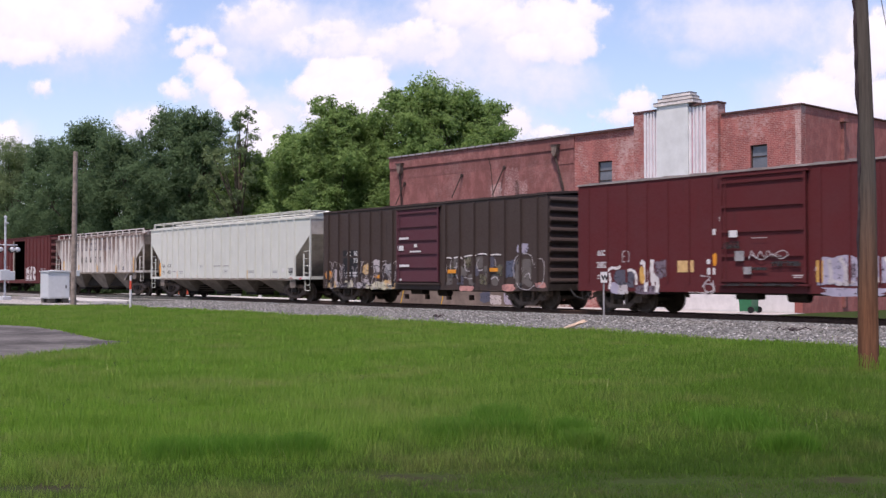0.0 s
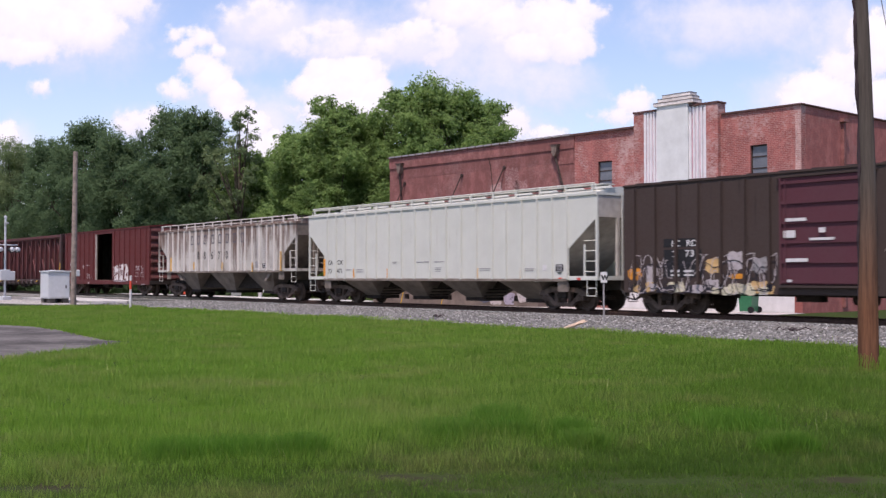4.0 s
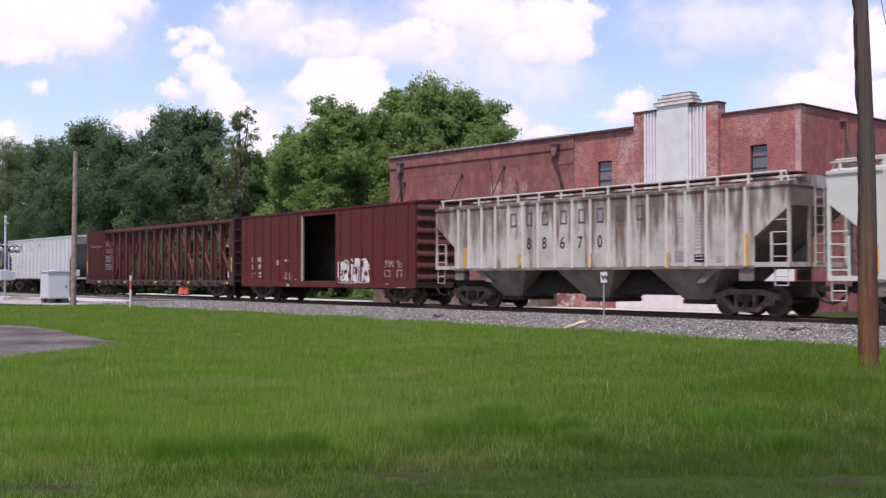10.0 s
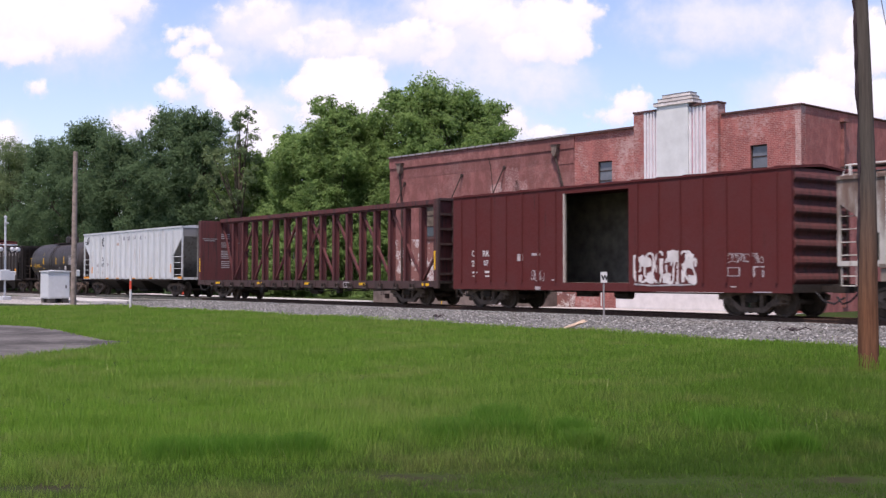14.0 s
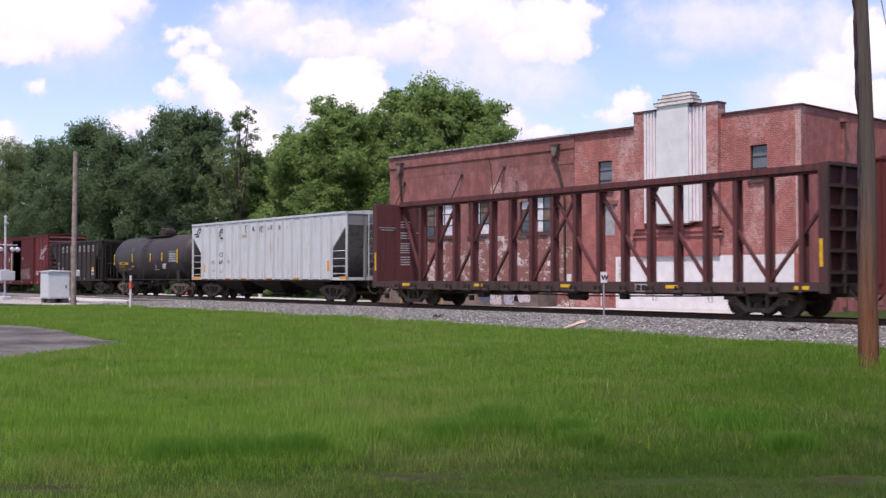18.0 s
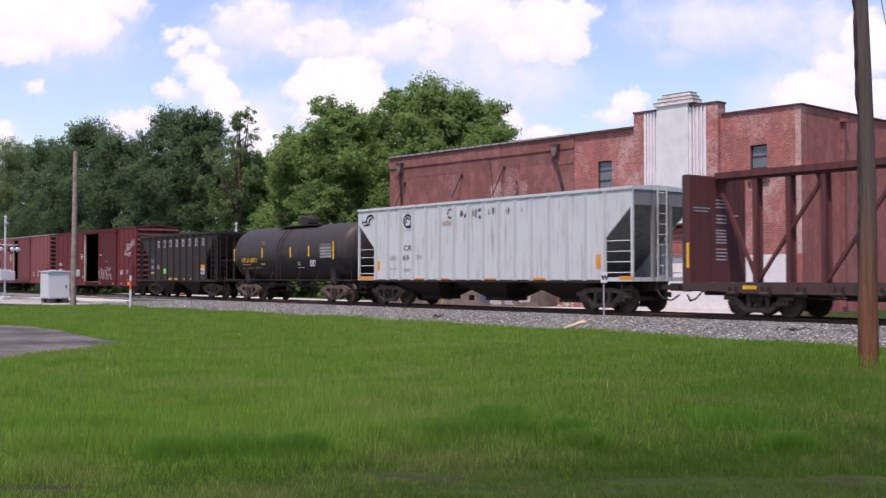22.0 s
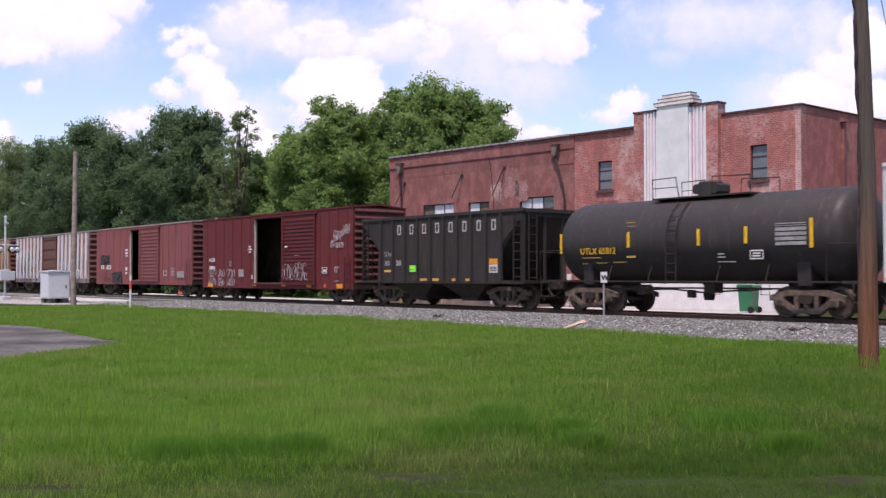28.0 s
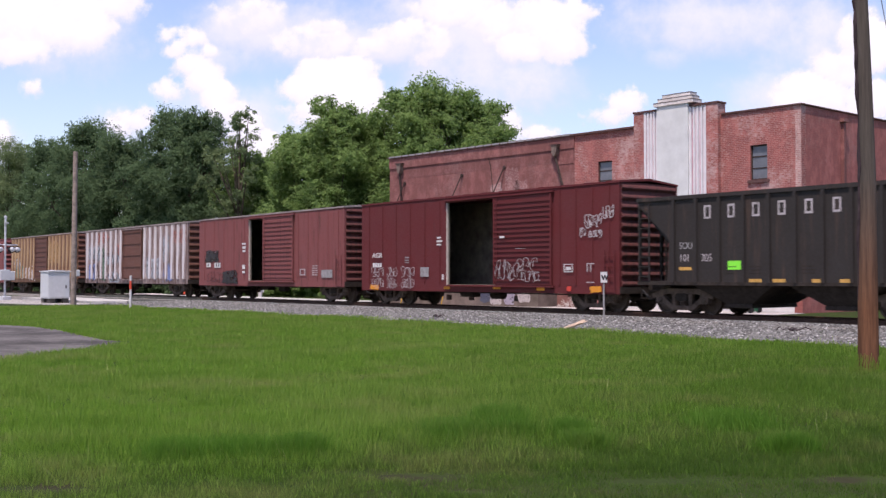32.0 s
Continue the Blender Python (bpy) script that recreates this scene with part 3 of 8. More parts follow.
    ok = (y < 22) & ~inside(x, y, APRON)
    x, y, dist = x[ok], y[ok], dist[ok]
    blades("dry_stalks", x, y, rnd.uniform(0.10, 0.22, len(x)), np.maximum(0.0012, 0.00016 * dist), rnd, STALK, "pale dry grass stalks standing in the lawn", 0.35)


def ballast():
    rnd = random.Random(7)
    prof = [(21.6, -0.06), (22.6, 0.02), (24.2, 0.09), (25.6, 0.12), (26.4, 0.20), (27.2, 0.22), (28.7, 0.21), (30.2, 0.22), (31.0, 0.18), (32.2, 0.09), (33.0, -0.05)]
    xs = [-420, -300, -220, -160] + [-130 + i * 1.0 for i in range(136)] + [20, 80, 200]
    v, f = [], []
    for x in xs:
        for y, z in prof:
            v.append((x, y + rnd.uniform(-0.12, 0.12), z + rnd.uniform(-0.02, 0.02)))
    w = len(prof)
    f = [(i * w + j, (i + 1) * w + j, (i + 1) * w + j + 1, i * w + j + 1) for i in range(len(xs) - 1) for j in range(w - 1)]
    me = bpy.data.meshes.new("ballast_bed")
    me.from_pydata(v, [], f)
    me.materials.append(GRAVEL)
    tagged(new("ballast_bed", me), "grey crushed stone bed of the railway track", "ballast", kind="structure")
    # loose stones on the side towards the lawn
    g = np.random.default_rng(11)
    n = 38000
    x = -62 + 54 * g.uniform(0, 1, n) ** 0.75
    y = 22.2 + 5.2 * g.uniform(0, 1, n)
    zz = np.interp(y, [p[0] for p in prof], [p[1] for p in prof])
    base = np.array([(1, 0, -0.4), (-0.5, 0.87, -0.4), (-0.5, -0.87, -0.4), (-0.9, 0.1, 0.35), (0.5, 0.75, 0.45), (0.45, -0.8, 0.3)])
    tri = np.array([(0, 4, 5), (0, 1, 4), (1, 3, 4), (1, 2, 3), (2, 5, 3), (2, 0, 5), (3, 5, 4)])
    r = g.uniform(0.018, 0.042, n)
    a = g.uniform(0, 6.28, n)
    pts = base[None] * (1 + g.uniform(-0.3, 0.3, (n, 6, 3))) * r[:, None, None]
    ca, sa = np.cos(a)[:, None], np.sin(a)[:, None]
    px = pts[:, :, 0] * ca - pts[:, :, 1] * sa + x[:, None]
    py = pts[:, :, 0] * sa + pts[:, :, 1] * ca + y[:, None]
    pz = pts[:, :, 2] + (zz + r * 0.35)[:, None]
    co = np.stack([px, py, pz], 2).reshape(-1, 3)
    idx = (tri[None] + (np.arange(n) * 6)[:, None, None]).reshape(-1)
    me = bpy.data.meshes.new("ballast_stones")
    me.vertices.add(len(co))
    me.vertices.foreach_set("co", co.astype(np.float32).ravel())
    me.loops.add(len(idx))
    me.loops.foreach_set("vertex_index", idx.astype(np.int32))
    me.polygons.add(n * 7)
    me.polygons.foreach_set("loop_start", np.arange(0, n * 21, 3, dtype=np.int32))
    me.update(calc_edges=True)
    me.materials.append(STONE)
    tagged(new("ballast_stones", me), "loose grey and white crushed stones beside the rails", "gravel", kind="stuff")


def track():
    root = thing("railway_track", (0, TRACK_Y, RAIL_Z), "rusty steel rails on dark wooden ties", "railway track")
    tagged(root, kind="structure")
    prof = [(-0.07, -0.18), (0.07, -0.18), (0.07, -0.165), (0.012, -0.15), (0.012, -0.045), (0.036, -0.035), (0.036, -0.006), (0.028, 0.0), (-0.028, 0.0), (-0.036, -0.006), (-0.036, -0.035), (-0.012, -0.045), (-0.012, -0.15), (-0.07, -0.165)]
    for y in (-0.755, 0.755):
        part("rail", Shape().prism([(p + y, q) for p, q in prof], -420, 200, "x"), RAILSTEEL, root)
    me = Shape().box(-0.115, 0.115, -1.3, 1.3, -0.34, -0.165, 0.012).mesh("tie")
    rnd = random.Random(3)
    for i in range(190):
        o = part("tie", me, TIE, root, at=(-106 + i * 0.52 + rnd.uniform(-0.04, 0.04), rnd.uniform(-0.06, 0.06), rnd.uniform(-0.02, 0.01)))
        o.rotation_euler = (0, 0, rnd.uniform(-0.02, 0.02))


ground()
lawn()
ballast()
track()

# ---- trees ----


def tree(at, height, spread, leaf, seed, label, lobes=34, count=58000, size=0.29, low=0.18, gaps=0.0):
    """A tapered trunk with limbs and a crown of many small leaf clumps in uneven lobes."""
    rnd = random.Random(seed)
    g = np.random.default_rng(seed)
    root = thing("tree", (at[0], at[1], 0.0), label, "tree", "trees behind the railway")
    wood = Shape()
    top = Vector((rnd.uniform(-0.4, 0.4), rnd.uniform(-0.4, 0.4), height * 0.8))
    wood.tube([(0, 0, -0.1), (0.05, 0, height * 0.25), tuple(top * 0.65), tuple(top)], [height * 0.022, height * 0.017, height * 0.011, 0.04], 8)
    centres = []
    for i in range(lobes):
        z = height * (low + (0.94 - low) * (i + rnd.uniform(0.1, 0.9)) / lobes)
        k = (z / height - low) / (1 - low)
        reach = spread * (0.42 + 0.58 * math.sin(math.pi * min(1, 0.18 + 0.8 * k)) ** 0.8) * (1 - 0.55 * max(0, k - 0.55) / 0.45)
        a = i * 2.4 + rnd.uniform(-0.6, 0.6)
        d = reach * rnd.uniform(0.35, 0.95)
        r = spread * rnd.uniform(0.30, 0.50) * (1 - 0.3 * k)
        c = Vector((d * math.cos(a), d * math.sin(a), min(z, height - r * 0.6)))
        centres.append((c, r))
        s = top * min(1, max(0.2, z / height * 0.75))
        wood.tube([tuple(s * 0.9), tuple((s + c) * 0.5 + Vector((0, 0, -0.2))), tuple(c)], [height * 0.008, height * 0.005, 0.02], 5, False)
    centres.append((Vector((top.x, top.y, height * 0.86)), spread * 0.26))
    part("trunk", wood, BARK, root, smooth=True)
    per = count // len(centres)
    allq = []
    for c, r in centres:
        n = int(per * (r / (spread * 0.32)) ** 2 * (1 - gaps * rnd.random()))
        d = g.normal(0, 1, (n, 3))
        d /= np.linalg.norm(d, axis=1)[:, None]
        # clumps: leaves gather round twigs
        tw = g.normal(0, 1, (max(6, n // 28), 3))
        tw /= np.linalg.norm(tw, axis=1)[:, None]
        pick = g.integers(0, len(tw), n)
        d = tw[pick] * g.uniform(0.35, 1.25, len(tw))[pick][:, None] * r + d * (r * 0.30) * g.uniform(0.2, 1.5, n)[:, None]
        d[:, 2] *= 0.78
        p = d + np.array(c)[None]
        nrm = d / (np.linalg.norm(d, axis=1)[:, None] + 1e-6) * 0.65 + g.normal(0, 0.6, (n, 3)) + np.array([0, 0, 0.4])
        nrm /= np.linalg.norm(nrm, axis=1)[:, None]
        u = np.cross(nrm, g.normal(0, 1, (n, 3)))
        u /= np.linalg.norm(u, axis=1)[:, None] + 1e-6
        v = np.cross(nrm, u)
        s = (size * g.uniform(0.45, 1.1, n))[:, None]
        q = np.stack([p - u * s * 0.55, p - v * s * 0.36 + nrm * s * 0.06, p + u * s * 0.5 + v * s * 0.25], 1)
        allq.append(q)
    q = np.concatenate(allq)
    q = q[q[:, :, 2].min(axis=1) > 0.02]
    me = piece_mesh("crown", q)
    part("crown", me, leaf, root)
    return root


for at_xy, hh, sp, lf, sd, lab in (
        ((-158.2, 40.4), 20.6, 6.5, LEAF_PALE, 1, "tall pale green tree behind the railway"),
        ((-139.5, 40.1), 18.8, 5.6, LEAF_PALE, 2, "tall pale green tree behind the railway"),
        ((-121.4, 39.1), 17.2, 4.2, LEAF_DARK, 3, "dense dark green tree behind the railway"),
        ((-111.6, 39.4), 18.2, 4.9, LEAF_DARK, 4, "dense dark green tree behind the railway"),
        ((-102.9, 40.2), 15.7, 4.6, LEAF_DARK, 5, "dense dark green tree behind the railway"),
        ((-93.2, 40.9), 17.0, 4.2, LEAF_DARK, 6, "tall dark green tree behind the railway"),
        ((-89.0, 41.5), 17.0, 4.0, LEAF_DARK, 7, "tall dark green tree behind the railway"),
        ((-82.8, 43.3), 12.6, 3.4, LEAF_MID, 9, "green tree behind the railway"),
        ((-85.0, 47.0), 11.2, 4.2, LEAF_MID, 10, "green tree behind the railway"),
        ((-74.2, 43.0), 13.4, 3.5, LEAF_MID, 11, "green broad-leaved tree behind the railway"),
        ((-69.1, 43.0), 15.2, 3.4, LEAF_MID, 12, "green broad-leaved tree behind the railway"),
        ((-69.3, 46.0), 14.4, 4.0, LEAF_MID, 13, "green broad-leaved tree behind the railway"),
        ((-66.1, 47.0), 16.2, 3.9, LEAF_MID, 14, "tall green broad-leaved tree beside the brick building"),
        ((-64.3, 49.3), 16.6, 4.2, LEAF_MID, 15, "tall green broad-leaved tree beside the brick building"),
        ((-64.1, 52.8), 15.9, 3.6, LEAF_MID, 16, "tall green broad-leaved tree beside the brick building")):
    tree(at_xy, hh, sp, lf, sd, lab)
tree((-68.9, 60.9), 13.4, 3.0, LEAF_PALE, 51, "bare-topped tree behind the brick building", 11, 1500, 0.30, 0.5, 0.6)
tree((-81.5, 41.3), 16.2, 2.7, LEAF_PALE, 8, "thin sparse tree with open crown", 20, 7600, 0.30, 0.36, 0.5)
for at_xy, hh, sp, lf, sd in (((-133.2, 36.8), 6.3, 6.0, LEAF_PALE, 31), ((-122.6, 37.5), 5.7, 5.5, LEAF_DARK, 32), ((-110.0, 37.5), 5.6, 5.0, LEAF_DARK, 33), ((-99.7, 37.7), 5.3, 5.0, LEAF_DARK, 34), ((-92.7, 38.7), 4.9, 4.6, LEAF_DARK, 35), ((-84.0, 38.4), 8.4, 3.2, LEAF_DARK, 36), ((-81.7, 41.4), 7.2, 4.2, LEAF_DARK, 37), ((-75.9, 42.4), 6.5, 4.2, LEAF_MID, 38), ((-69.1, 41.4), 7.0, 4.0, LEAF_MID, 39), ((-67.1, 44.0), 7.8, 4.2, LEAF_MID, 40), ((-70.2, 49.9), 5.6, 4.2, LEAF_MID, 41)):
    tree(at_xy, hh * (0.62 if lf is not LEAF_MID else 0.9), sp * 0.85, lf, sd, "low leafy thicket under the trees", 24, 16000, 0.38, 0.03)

# ---- sky: two banks of cloud far behind everything, drifting ----
SKY_FAR = 3600.0


def cloud_material(name, colour_low, colour_high, strength, soft, coarse, fine_part, billow, most=1.0):
    m = bpy.data.materials.new(name)
    m.use_nodes = True
    n, l = m.node_tree.nodes, m.node_tree.links
    n.clear()

    def calc(op, a, b, c=None):
        x = n.new("ShaderNodeMath")
        x.operation = op
        for sock, v in zip(x.inputs, (a, b, c)):
            if isinstance(v, (int, float)):
                sock.default_value = v
            elif v is not None:
                l.new(v, sock)
        return x.outputs[0]

    tc = n.new("ShaderNodeTexCoord")
    dens, lit = n.new("ShaderNodeAttribute"), n.new("ShaderNodeAttribute")
    dens.attribute_name, lit.attribute_name = "cloudiness", "sunny"
    value = dens.outputs["Fac"]
    for scale, part_of, detail in ((0.0062, coarse, 6.0), (0.027, fine_part, 5.0)):
        nz = n.new("ShaderNodeTexNoise")
        nz.inputs["Scale"].default_value, nz.inputs["Detail"].default_value, nz.inputs["Roughness"].default_value = scale, detail, 0.58
        l.new(tc.outputs["Object"], nz.inputs["Vector"])
        value = calc("MULTIPLY_ADD", calc("SUBTRACT", nz.outputs[0], 0.5), part_of, value)
    for scale, share in ((0.018, 1.0), (0.045, 0.5)):
        vo = n.new("ShaderNodeTexVoronoi")
        vo.feature = "SMOOTH_F1"
        vo.inputs["Scale"].default_value = scale
        l.new(tc.outputs["Object"], vo.inputs["Vector"])
        value = calc("MULTIPLY_ADD", calc("SUBTRACT", 0.42, vo.outputs["Distance"]), billow * share, value)
    mr = n.new("ShaderNodeMapRange")
    mr.interpolation_type = "SMOOTHSTEP"
    mr.inputs["From Min"].default_value, mr.inputs["From Max"].default_value = 0.5 - 0.5 * soft, 0.5 + 0.5 * soft
    mr.inputs["To Max"].default_value = most
    l.new(value, mr.inputs["Value"])
    em = n.new("ShaderNodeEmission")
    em.inputs[1].default_value = strength
    shade = n.new("ShaderNodeMapRange")
    shade.inputs["From Min"].default_value, shade.inputs["From Max"].default_value = 0.30, 1.45
    l.new(calc("MULTIPLY_ADD", lit.outputs["Fac"], 0.55, calc("MULTIPLY", value, 0.62)), shade.inputs["Value"])
    l.new(mixc(n, l, shade.outputs[0], colour_low, colour_high), em.inputs[0])
    tr = n.new("ShaderNodeBsdfTransparent")
    mx = n.new("ShaderNodeMixShader")
    l.new(mr.outputs[0], mx.inputs[0])
    l.new(tr.outputs[0], mx.inputs[1])
    l.new(em.outputs[0], mx.inputs[2])
    out = n.new("ShaderNodeOutputMaterial")
    l.new(mx.outputs[0], out.inputs[0])
    return m


def cloud_bank(name, dist, puffs, material, label, sharp):
    """A wide sheet across the view; puffs: across, up, half width, half height (all per metre of distance), weight."""
    U, V = np.meshgrid(np.linspace(-0.72, 0.72, 501), np.linspace(-0.02, 0.42, 171))
    dens, lit = np.full(U.shape, -0.35), np.full(U.shape, 0.5)
    for a, e, rw, rh, wt in puffs:
        d2 = ((U - a) / rw) ** 2 + ((V - e) / rh) ** 2
        d = np.minimum(0.5 + (1 - np.sqrt(d2)) * min(rw, rh) / 0.016, 0.25 + 0.95 * wt) if sharp else wt * np.exp(-d2 * 0.7) - 0.22
        lit = np.where(d > dens, np.clip(0.5 + 0.5 * (V - e) / rh, 0, 1), lit)
        dens = np.maximum(dens, np.minimum(d, 1.2))
    # beyond the view the same broken cloud goes on
    out = np.clip((np.maximum(np.abs(U) - 0.42, V - 0.27)) / 0.06, 0, 1)
    dens = dens * (1 - out) + out * (0.30 + 0.45 * np.sin(U * 23) * np.sin(V * 31))
    co = np.stack([dist * U, np.zeros_like(U), dist * V], -1).reshape(-1, 3)
    h, w = U.shape
    i = np.arange((h - 1) * w).reshape(h - 1, w)[:, :-1].ravel()
    f = np.stack([i, i + 1, i + w + 1, i + w], 1)
    me = bpy.data.meshes.new(name)
    me.from_pydata(co.tolist(), [], f.tolist())
    for key, field in (("cloudiness", dens), ("sunny", lit)):
        at = me.attributes.new(key, "FLOAT", "POINT")
        at.data.foreach_set("value", field.ravel().astype(np.float32))
    me.materials.append(material)
    ob = new(name, me)
    fwd = Vector((-math.cos(TURN), math.sin(TURN), 0))
    ob.matrix_world = Matrix.Translation(fwd * dist + Vector((0, 0, EYE[2]))) @ Matrix.Rotation(radians(90) - TURN, 4, "Z")
    return tagged(ob, label, "cloud", kind="structure")


CLOUD_LOW = cloud_material("cumulus", (0.70, 0.745, 0.85), (0.97, 0.975, 1.0), 0.86, 0.50, 1.5, 1.0, 0.5)
CLOUD_HIGH = cloud_material("veil_cloud", (0.72, 0.76, 0.87), (0.92, 0.945, 0.98), 0.82, 0.9, 1.0, 0.3, 0.10, 0.85)
HEAP_WEST = [(-0.374, 0.245, 0.078, 0.039, 1.00), (-0.327, 0.232, 0.036, 0.023, 1.00), (-0.395, 0.217, 0.057, 0.023, 1.00), (-0.288, 0.251, 0.023, 0.016, 0.80), (-0.366, 0.174, 0.009, 0.006, 0.80), (-0.399, 0.128, 0.015, 0.013, 1.00)]
TOWER = [(-0.245, 0.222, 0.008, 0.007, 1.00), (-0.224, 0.219, 0.010, 0.008, 1.00), (-0.236, 0.210, 0.013, 0.010, 1.00), (-0.225, 0.196, 0.016, 0.014, 1.00), (-0.211, 0.183, 0.019, 0.019, 1.00), (-0.199, 0.167, 0.021, 0.019, 1.00), (-0.208, 0.206, 0.007, 0.004, 1.00), (-0.243, 0.170, 0.014, 0.009, 1.00), (-0.194, 0.154, 0.021, 0.013, 1.00)]
LOW_HEAPS = [(-0.280, 0.145, 0.019, 0.009, 1.00), (-0.268, 0.152, 0.009, 0.007, 1.00), (-0.289, 0.140, 0.011, 0.008, 1.00), (-0.170, 0.138, 0.013, 0.013, 0.80), (-0.160, 0.120, 0.021, 0.016, 0.70), (0.174, 0.160, 0.018, 0.011, 1.00), (0.178, 0.166, 0.011, 0.007, 1.00), (0.160, 0.149, 0.018, 0.009, 0.90), (0.066, 0.143, 0.016, 0.016, 0.70), (0.097, 0.131, 0.016, 0.006, 0.90)]
HEAP_NORTH = [(-0.092, 0.177, 0.041, 0.025, 1.00), (-0.108, 0.188, 0.021, 0.016, 1.00), (-0.072, 0.185, 0.023, 0.018, 1.00), (-0.121, 0.170, 0.023, 0.018, 1.00), (-0.064, 0.170, 0.020, 0.021, 1.00), (-0.092, 0.156, 0.052, 0.021, 1.00), (-0.046, 0.159, 0.010, 0.013, 0.80)]
HIGH_HEAPS = [(-0.168, 0.240, 0.033, 0.016, 0.45), (-0.098, 0.231, 0.019, 0.009, 0.45), (-0.113, 0.217, 0.039, 0.016, 0.45), (-0.020, 0.217, 0.039, 0.020, 0.45), (-0.046, 0.211, 0.029, 0.011, 0.45), (0.022, 0.248, 0.040, 0.020, 1.00), (0.053, 0.235, 0.034, 0.018, 0.90), (0.103, 0.235, 0.040, 0.023, 1.00), (0.116, 0.219, 0.029, 0.023, 1.00), (0.085, 0.214, 0.029, 0.018, 0.90), (0.132, 0.245, 0.018, 0.010, 0.90), (0.053, 0.219, 0.011, 0.006, 0.90)]
HEAP_EAST = [(0.350, 0.170, 0.036, 0.021, 1.00), (0.329, 0.162, 0.021, 0.013, 1.00), (0.376, 0.193, 0.031, 0.021, 0.95), (0.397, 0.214, 0.031, 0.031, 0.90), (0.407, 0.162, 0.031, 0.021, 1.00)]
VEIL_MID = [(-0.156, 0.232, 0.057, 0.031, 1.25), (-0.088, 0.217, 0.062, 0.026, 1.20), (-0.026, 0.214, 0.047, 0.023, 1.20), (0.047, 0.224, 0.073, 0.047, 1.20), (0.053, 0.188, 0.057, 0.026, 1.00), (-0.161, 0.141, 0.041, 0.036, 1.10)]
cumulus = cloud_bank("cloud_bank", SKY_FAR - 300, HEAP_WEST + TOWER + LOW_HEAPS + HEAP_NORTH + HIGH_HEAPS + HEAP_EAST, CLOUD_LOW, "white heaped summer clouds low in the sky", True)
veil = cloud_bank("cloud_veil", SKY_FAR, VEIL_MID + [(-0.344, 0.223, 0.098, 0.041, 0.90), (-0.277, 0.244, 0.031, 0.031, 0.70), (-0.116, 0.228, 0.098, 0.036, 1.00), (-0.054, 0.210, 0.062, 0.026, 0.95), (-0.173, 0.208, 0.047, 0.031, 0.80), (-0.168, 0.140, 0.047, 0.047, 0.90), (-0.116, 0.120, 0.073, 0.041, 0.90), (0.045, 0.213, 0.093, 0.062, 1.10), (0.091, 0.182, 0.062, 0.036, 1.00), (0.070, 0.143, 0.041, 0.026, 0.90), (0.003, 0.244, 0.078, 0.026, 0.90), (0.283, 0.234, 0.114, 0.036, 1.00), (0.361, 0.213, 0.073, 0.057, 0.95), (0.340, 0.169, 0.057, 0.028, 1.05), (0.226, 0.203, 0.026, 0.013, 0.80), (0.392, 0.156, 0.047, 0.031, 1.00), (0.138, 0.244, 0.041, 0.021, 0.60), (-0.396, 0.115, 0.031, 0.031, 0.90), (-0.277, 0.138, 0.036, 0.023, 0.80), (-0.199, 0.156, 0.041, 0.031, 0.80)], CLOUD_HIGH, "thin high veil of pale cloud", False)
CLOUDS = [(cumulus, -29.0), (veil, -75.0)]

# ---- road, drive and paving ----


def apron_top(n, l, p):
    """Old asphalt: dark patches, pale worn stretches with a brownish cast, and small stones."""
    a = noise_tex(n, l, 0.45, 6, 0.7)
    b = noise_tex(n, l, 7.0, 5, 0.75)
    c = ramp(n, l, a, [(0.38, (0.040, 0.037, 0.035)), (0.48, (0.075, 0.070, 0.067)), (0.58, (0.120, 0.112, 0.108))])
    c = mixc(n, l, ramp(n, l, b, [(0.45, g3(0)), (0.7, g3(0.6))]), c, (0.035, 0.036, 0.032))
    l.new(c, p.inputs["Base Color"])
    p.inputs["Roughness"].default_value = 0.95
    p.inputs["Specular IOR Level"].default_value = 0.12
    bump(n, l, p, b, 0.5, 0.02)


APRONTOP = mat("old_worn_asphalt", apron_top)


def slab(name, poly, z0, z1, material, label, category):
    o = part(name, Shape().prism(poly, z0, z1, "z"), material)
    return tagged(o, label, category, kind="structure")


slab("drive", apron_edge(), -0.08, 0.012, APRONTOP, "worn grey asphalt apron with ragged edges in the lawn", "driveway")
slab("gravel_shoulder", [(-115.0, 15.2), (-66.0, 18.3), (-61.0, 19.9), (-60.5, 22.15), (-76.5, 22.55), (-115.0, 22.6)], -0.06, 0.035, PALEGRAVEL, "pale gravel shoulder beside the crossing road", "gravel")
slab("crossing_approach", [(-75.0, 25.9), (-64.0, 25.5), (-59.2, 26.2), (-59.5, 26.95), (-75.0, 26.95)], -0.05, 0.20, ASPHALT, "dark asphalt approach to the crossing", "road")
slab("road", [(-76.5, 22.6), (-62.5, 22.3), (-61.0, 23.9), (-64.1, 25.48), (-75.0, 25.88)], -0.05, 0.17, ROADTOP, "pale worn road up to the level crossing", "road")
slab("road_far", [(-74.5, 30.5), (-60.0, 30.5), (-52.0, 32.4), (-52.0, 36.0), (-66.0, 36.6), (-90.0, 37.4), (-90.0, 33.0)], -0.05, 0.17, ROADTOP, "pale worn road behind the railway", "road")
for k, (ya, yb) in enumerate(((27.0, 27.88), (28.02, 29.38), (29.52, 30.4))):
    slab("crossing_panel", [(-74.5, ya), (-59.5, ya), (-59.5, yb), (-74.5, yb)], 0.1, 0.335, ASPHALT, "dark asphalt panel between the rails at the crossing", "crossing panel")
slab("yard", [(-52.0, 31.9), (-24.6, 32.6), (-25.4, 37.5), (-51.4, 35.5)], -0.05, 0.135, CONCRETE, "pale concrete yard between the track and the building", "pavement")

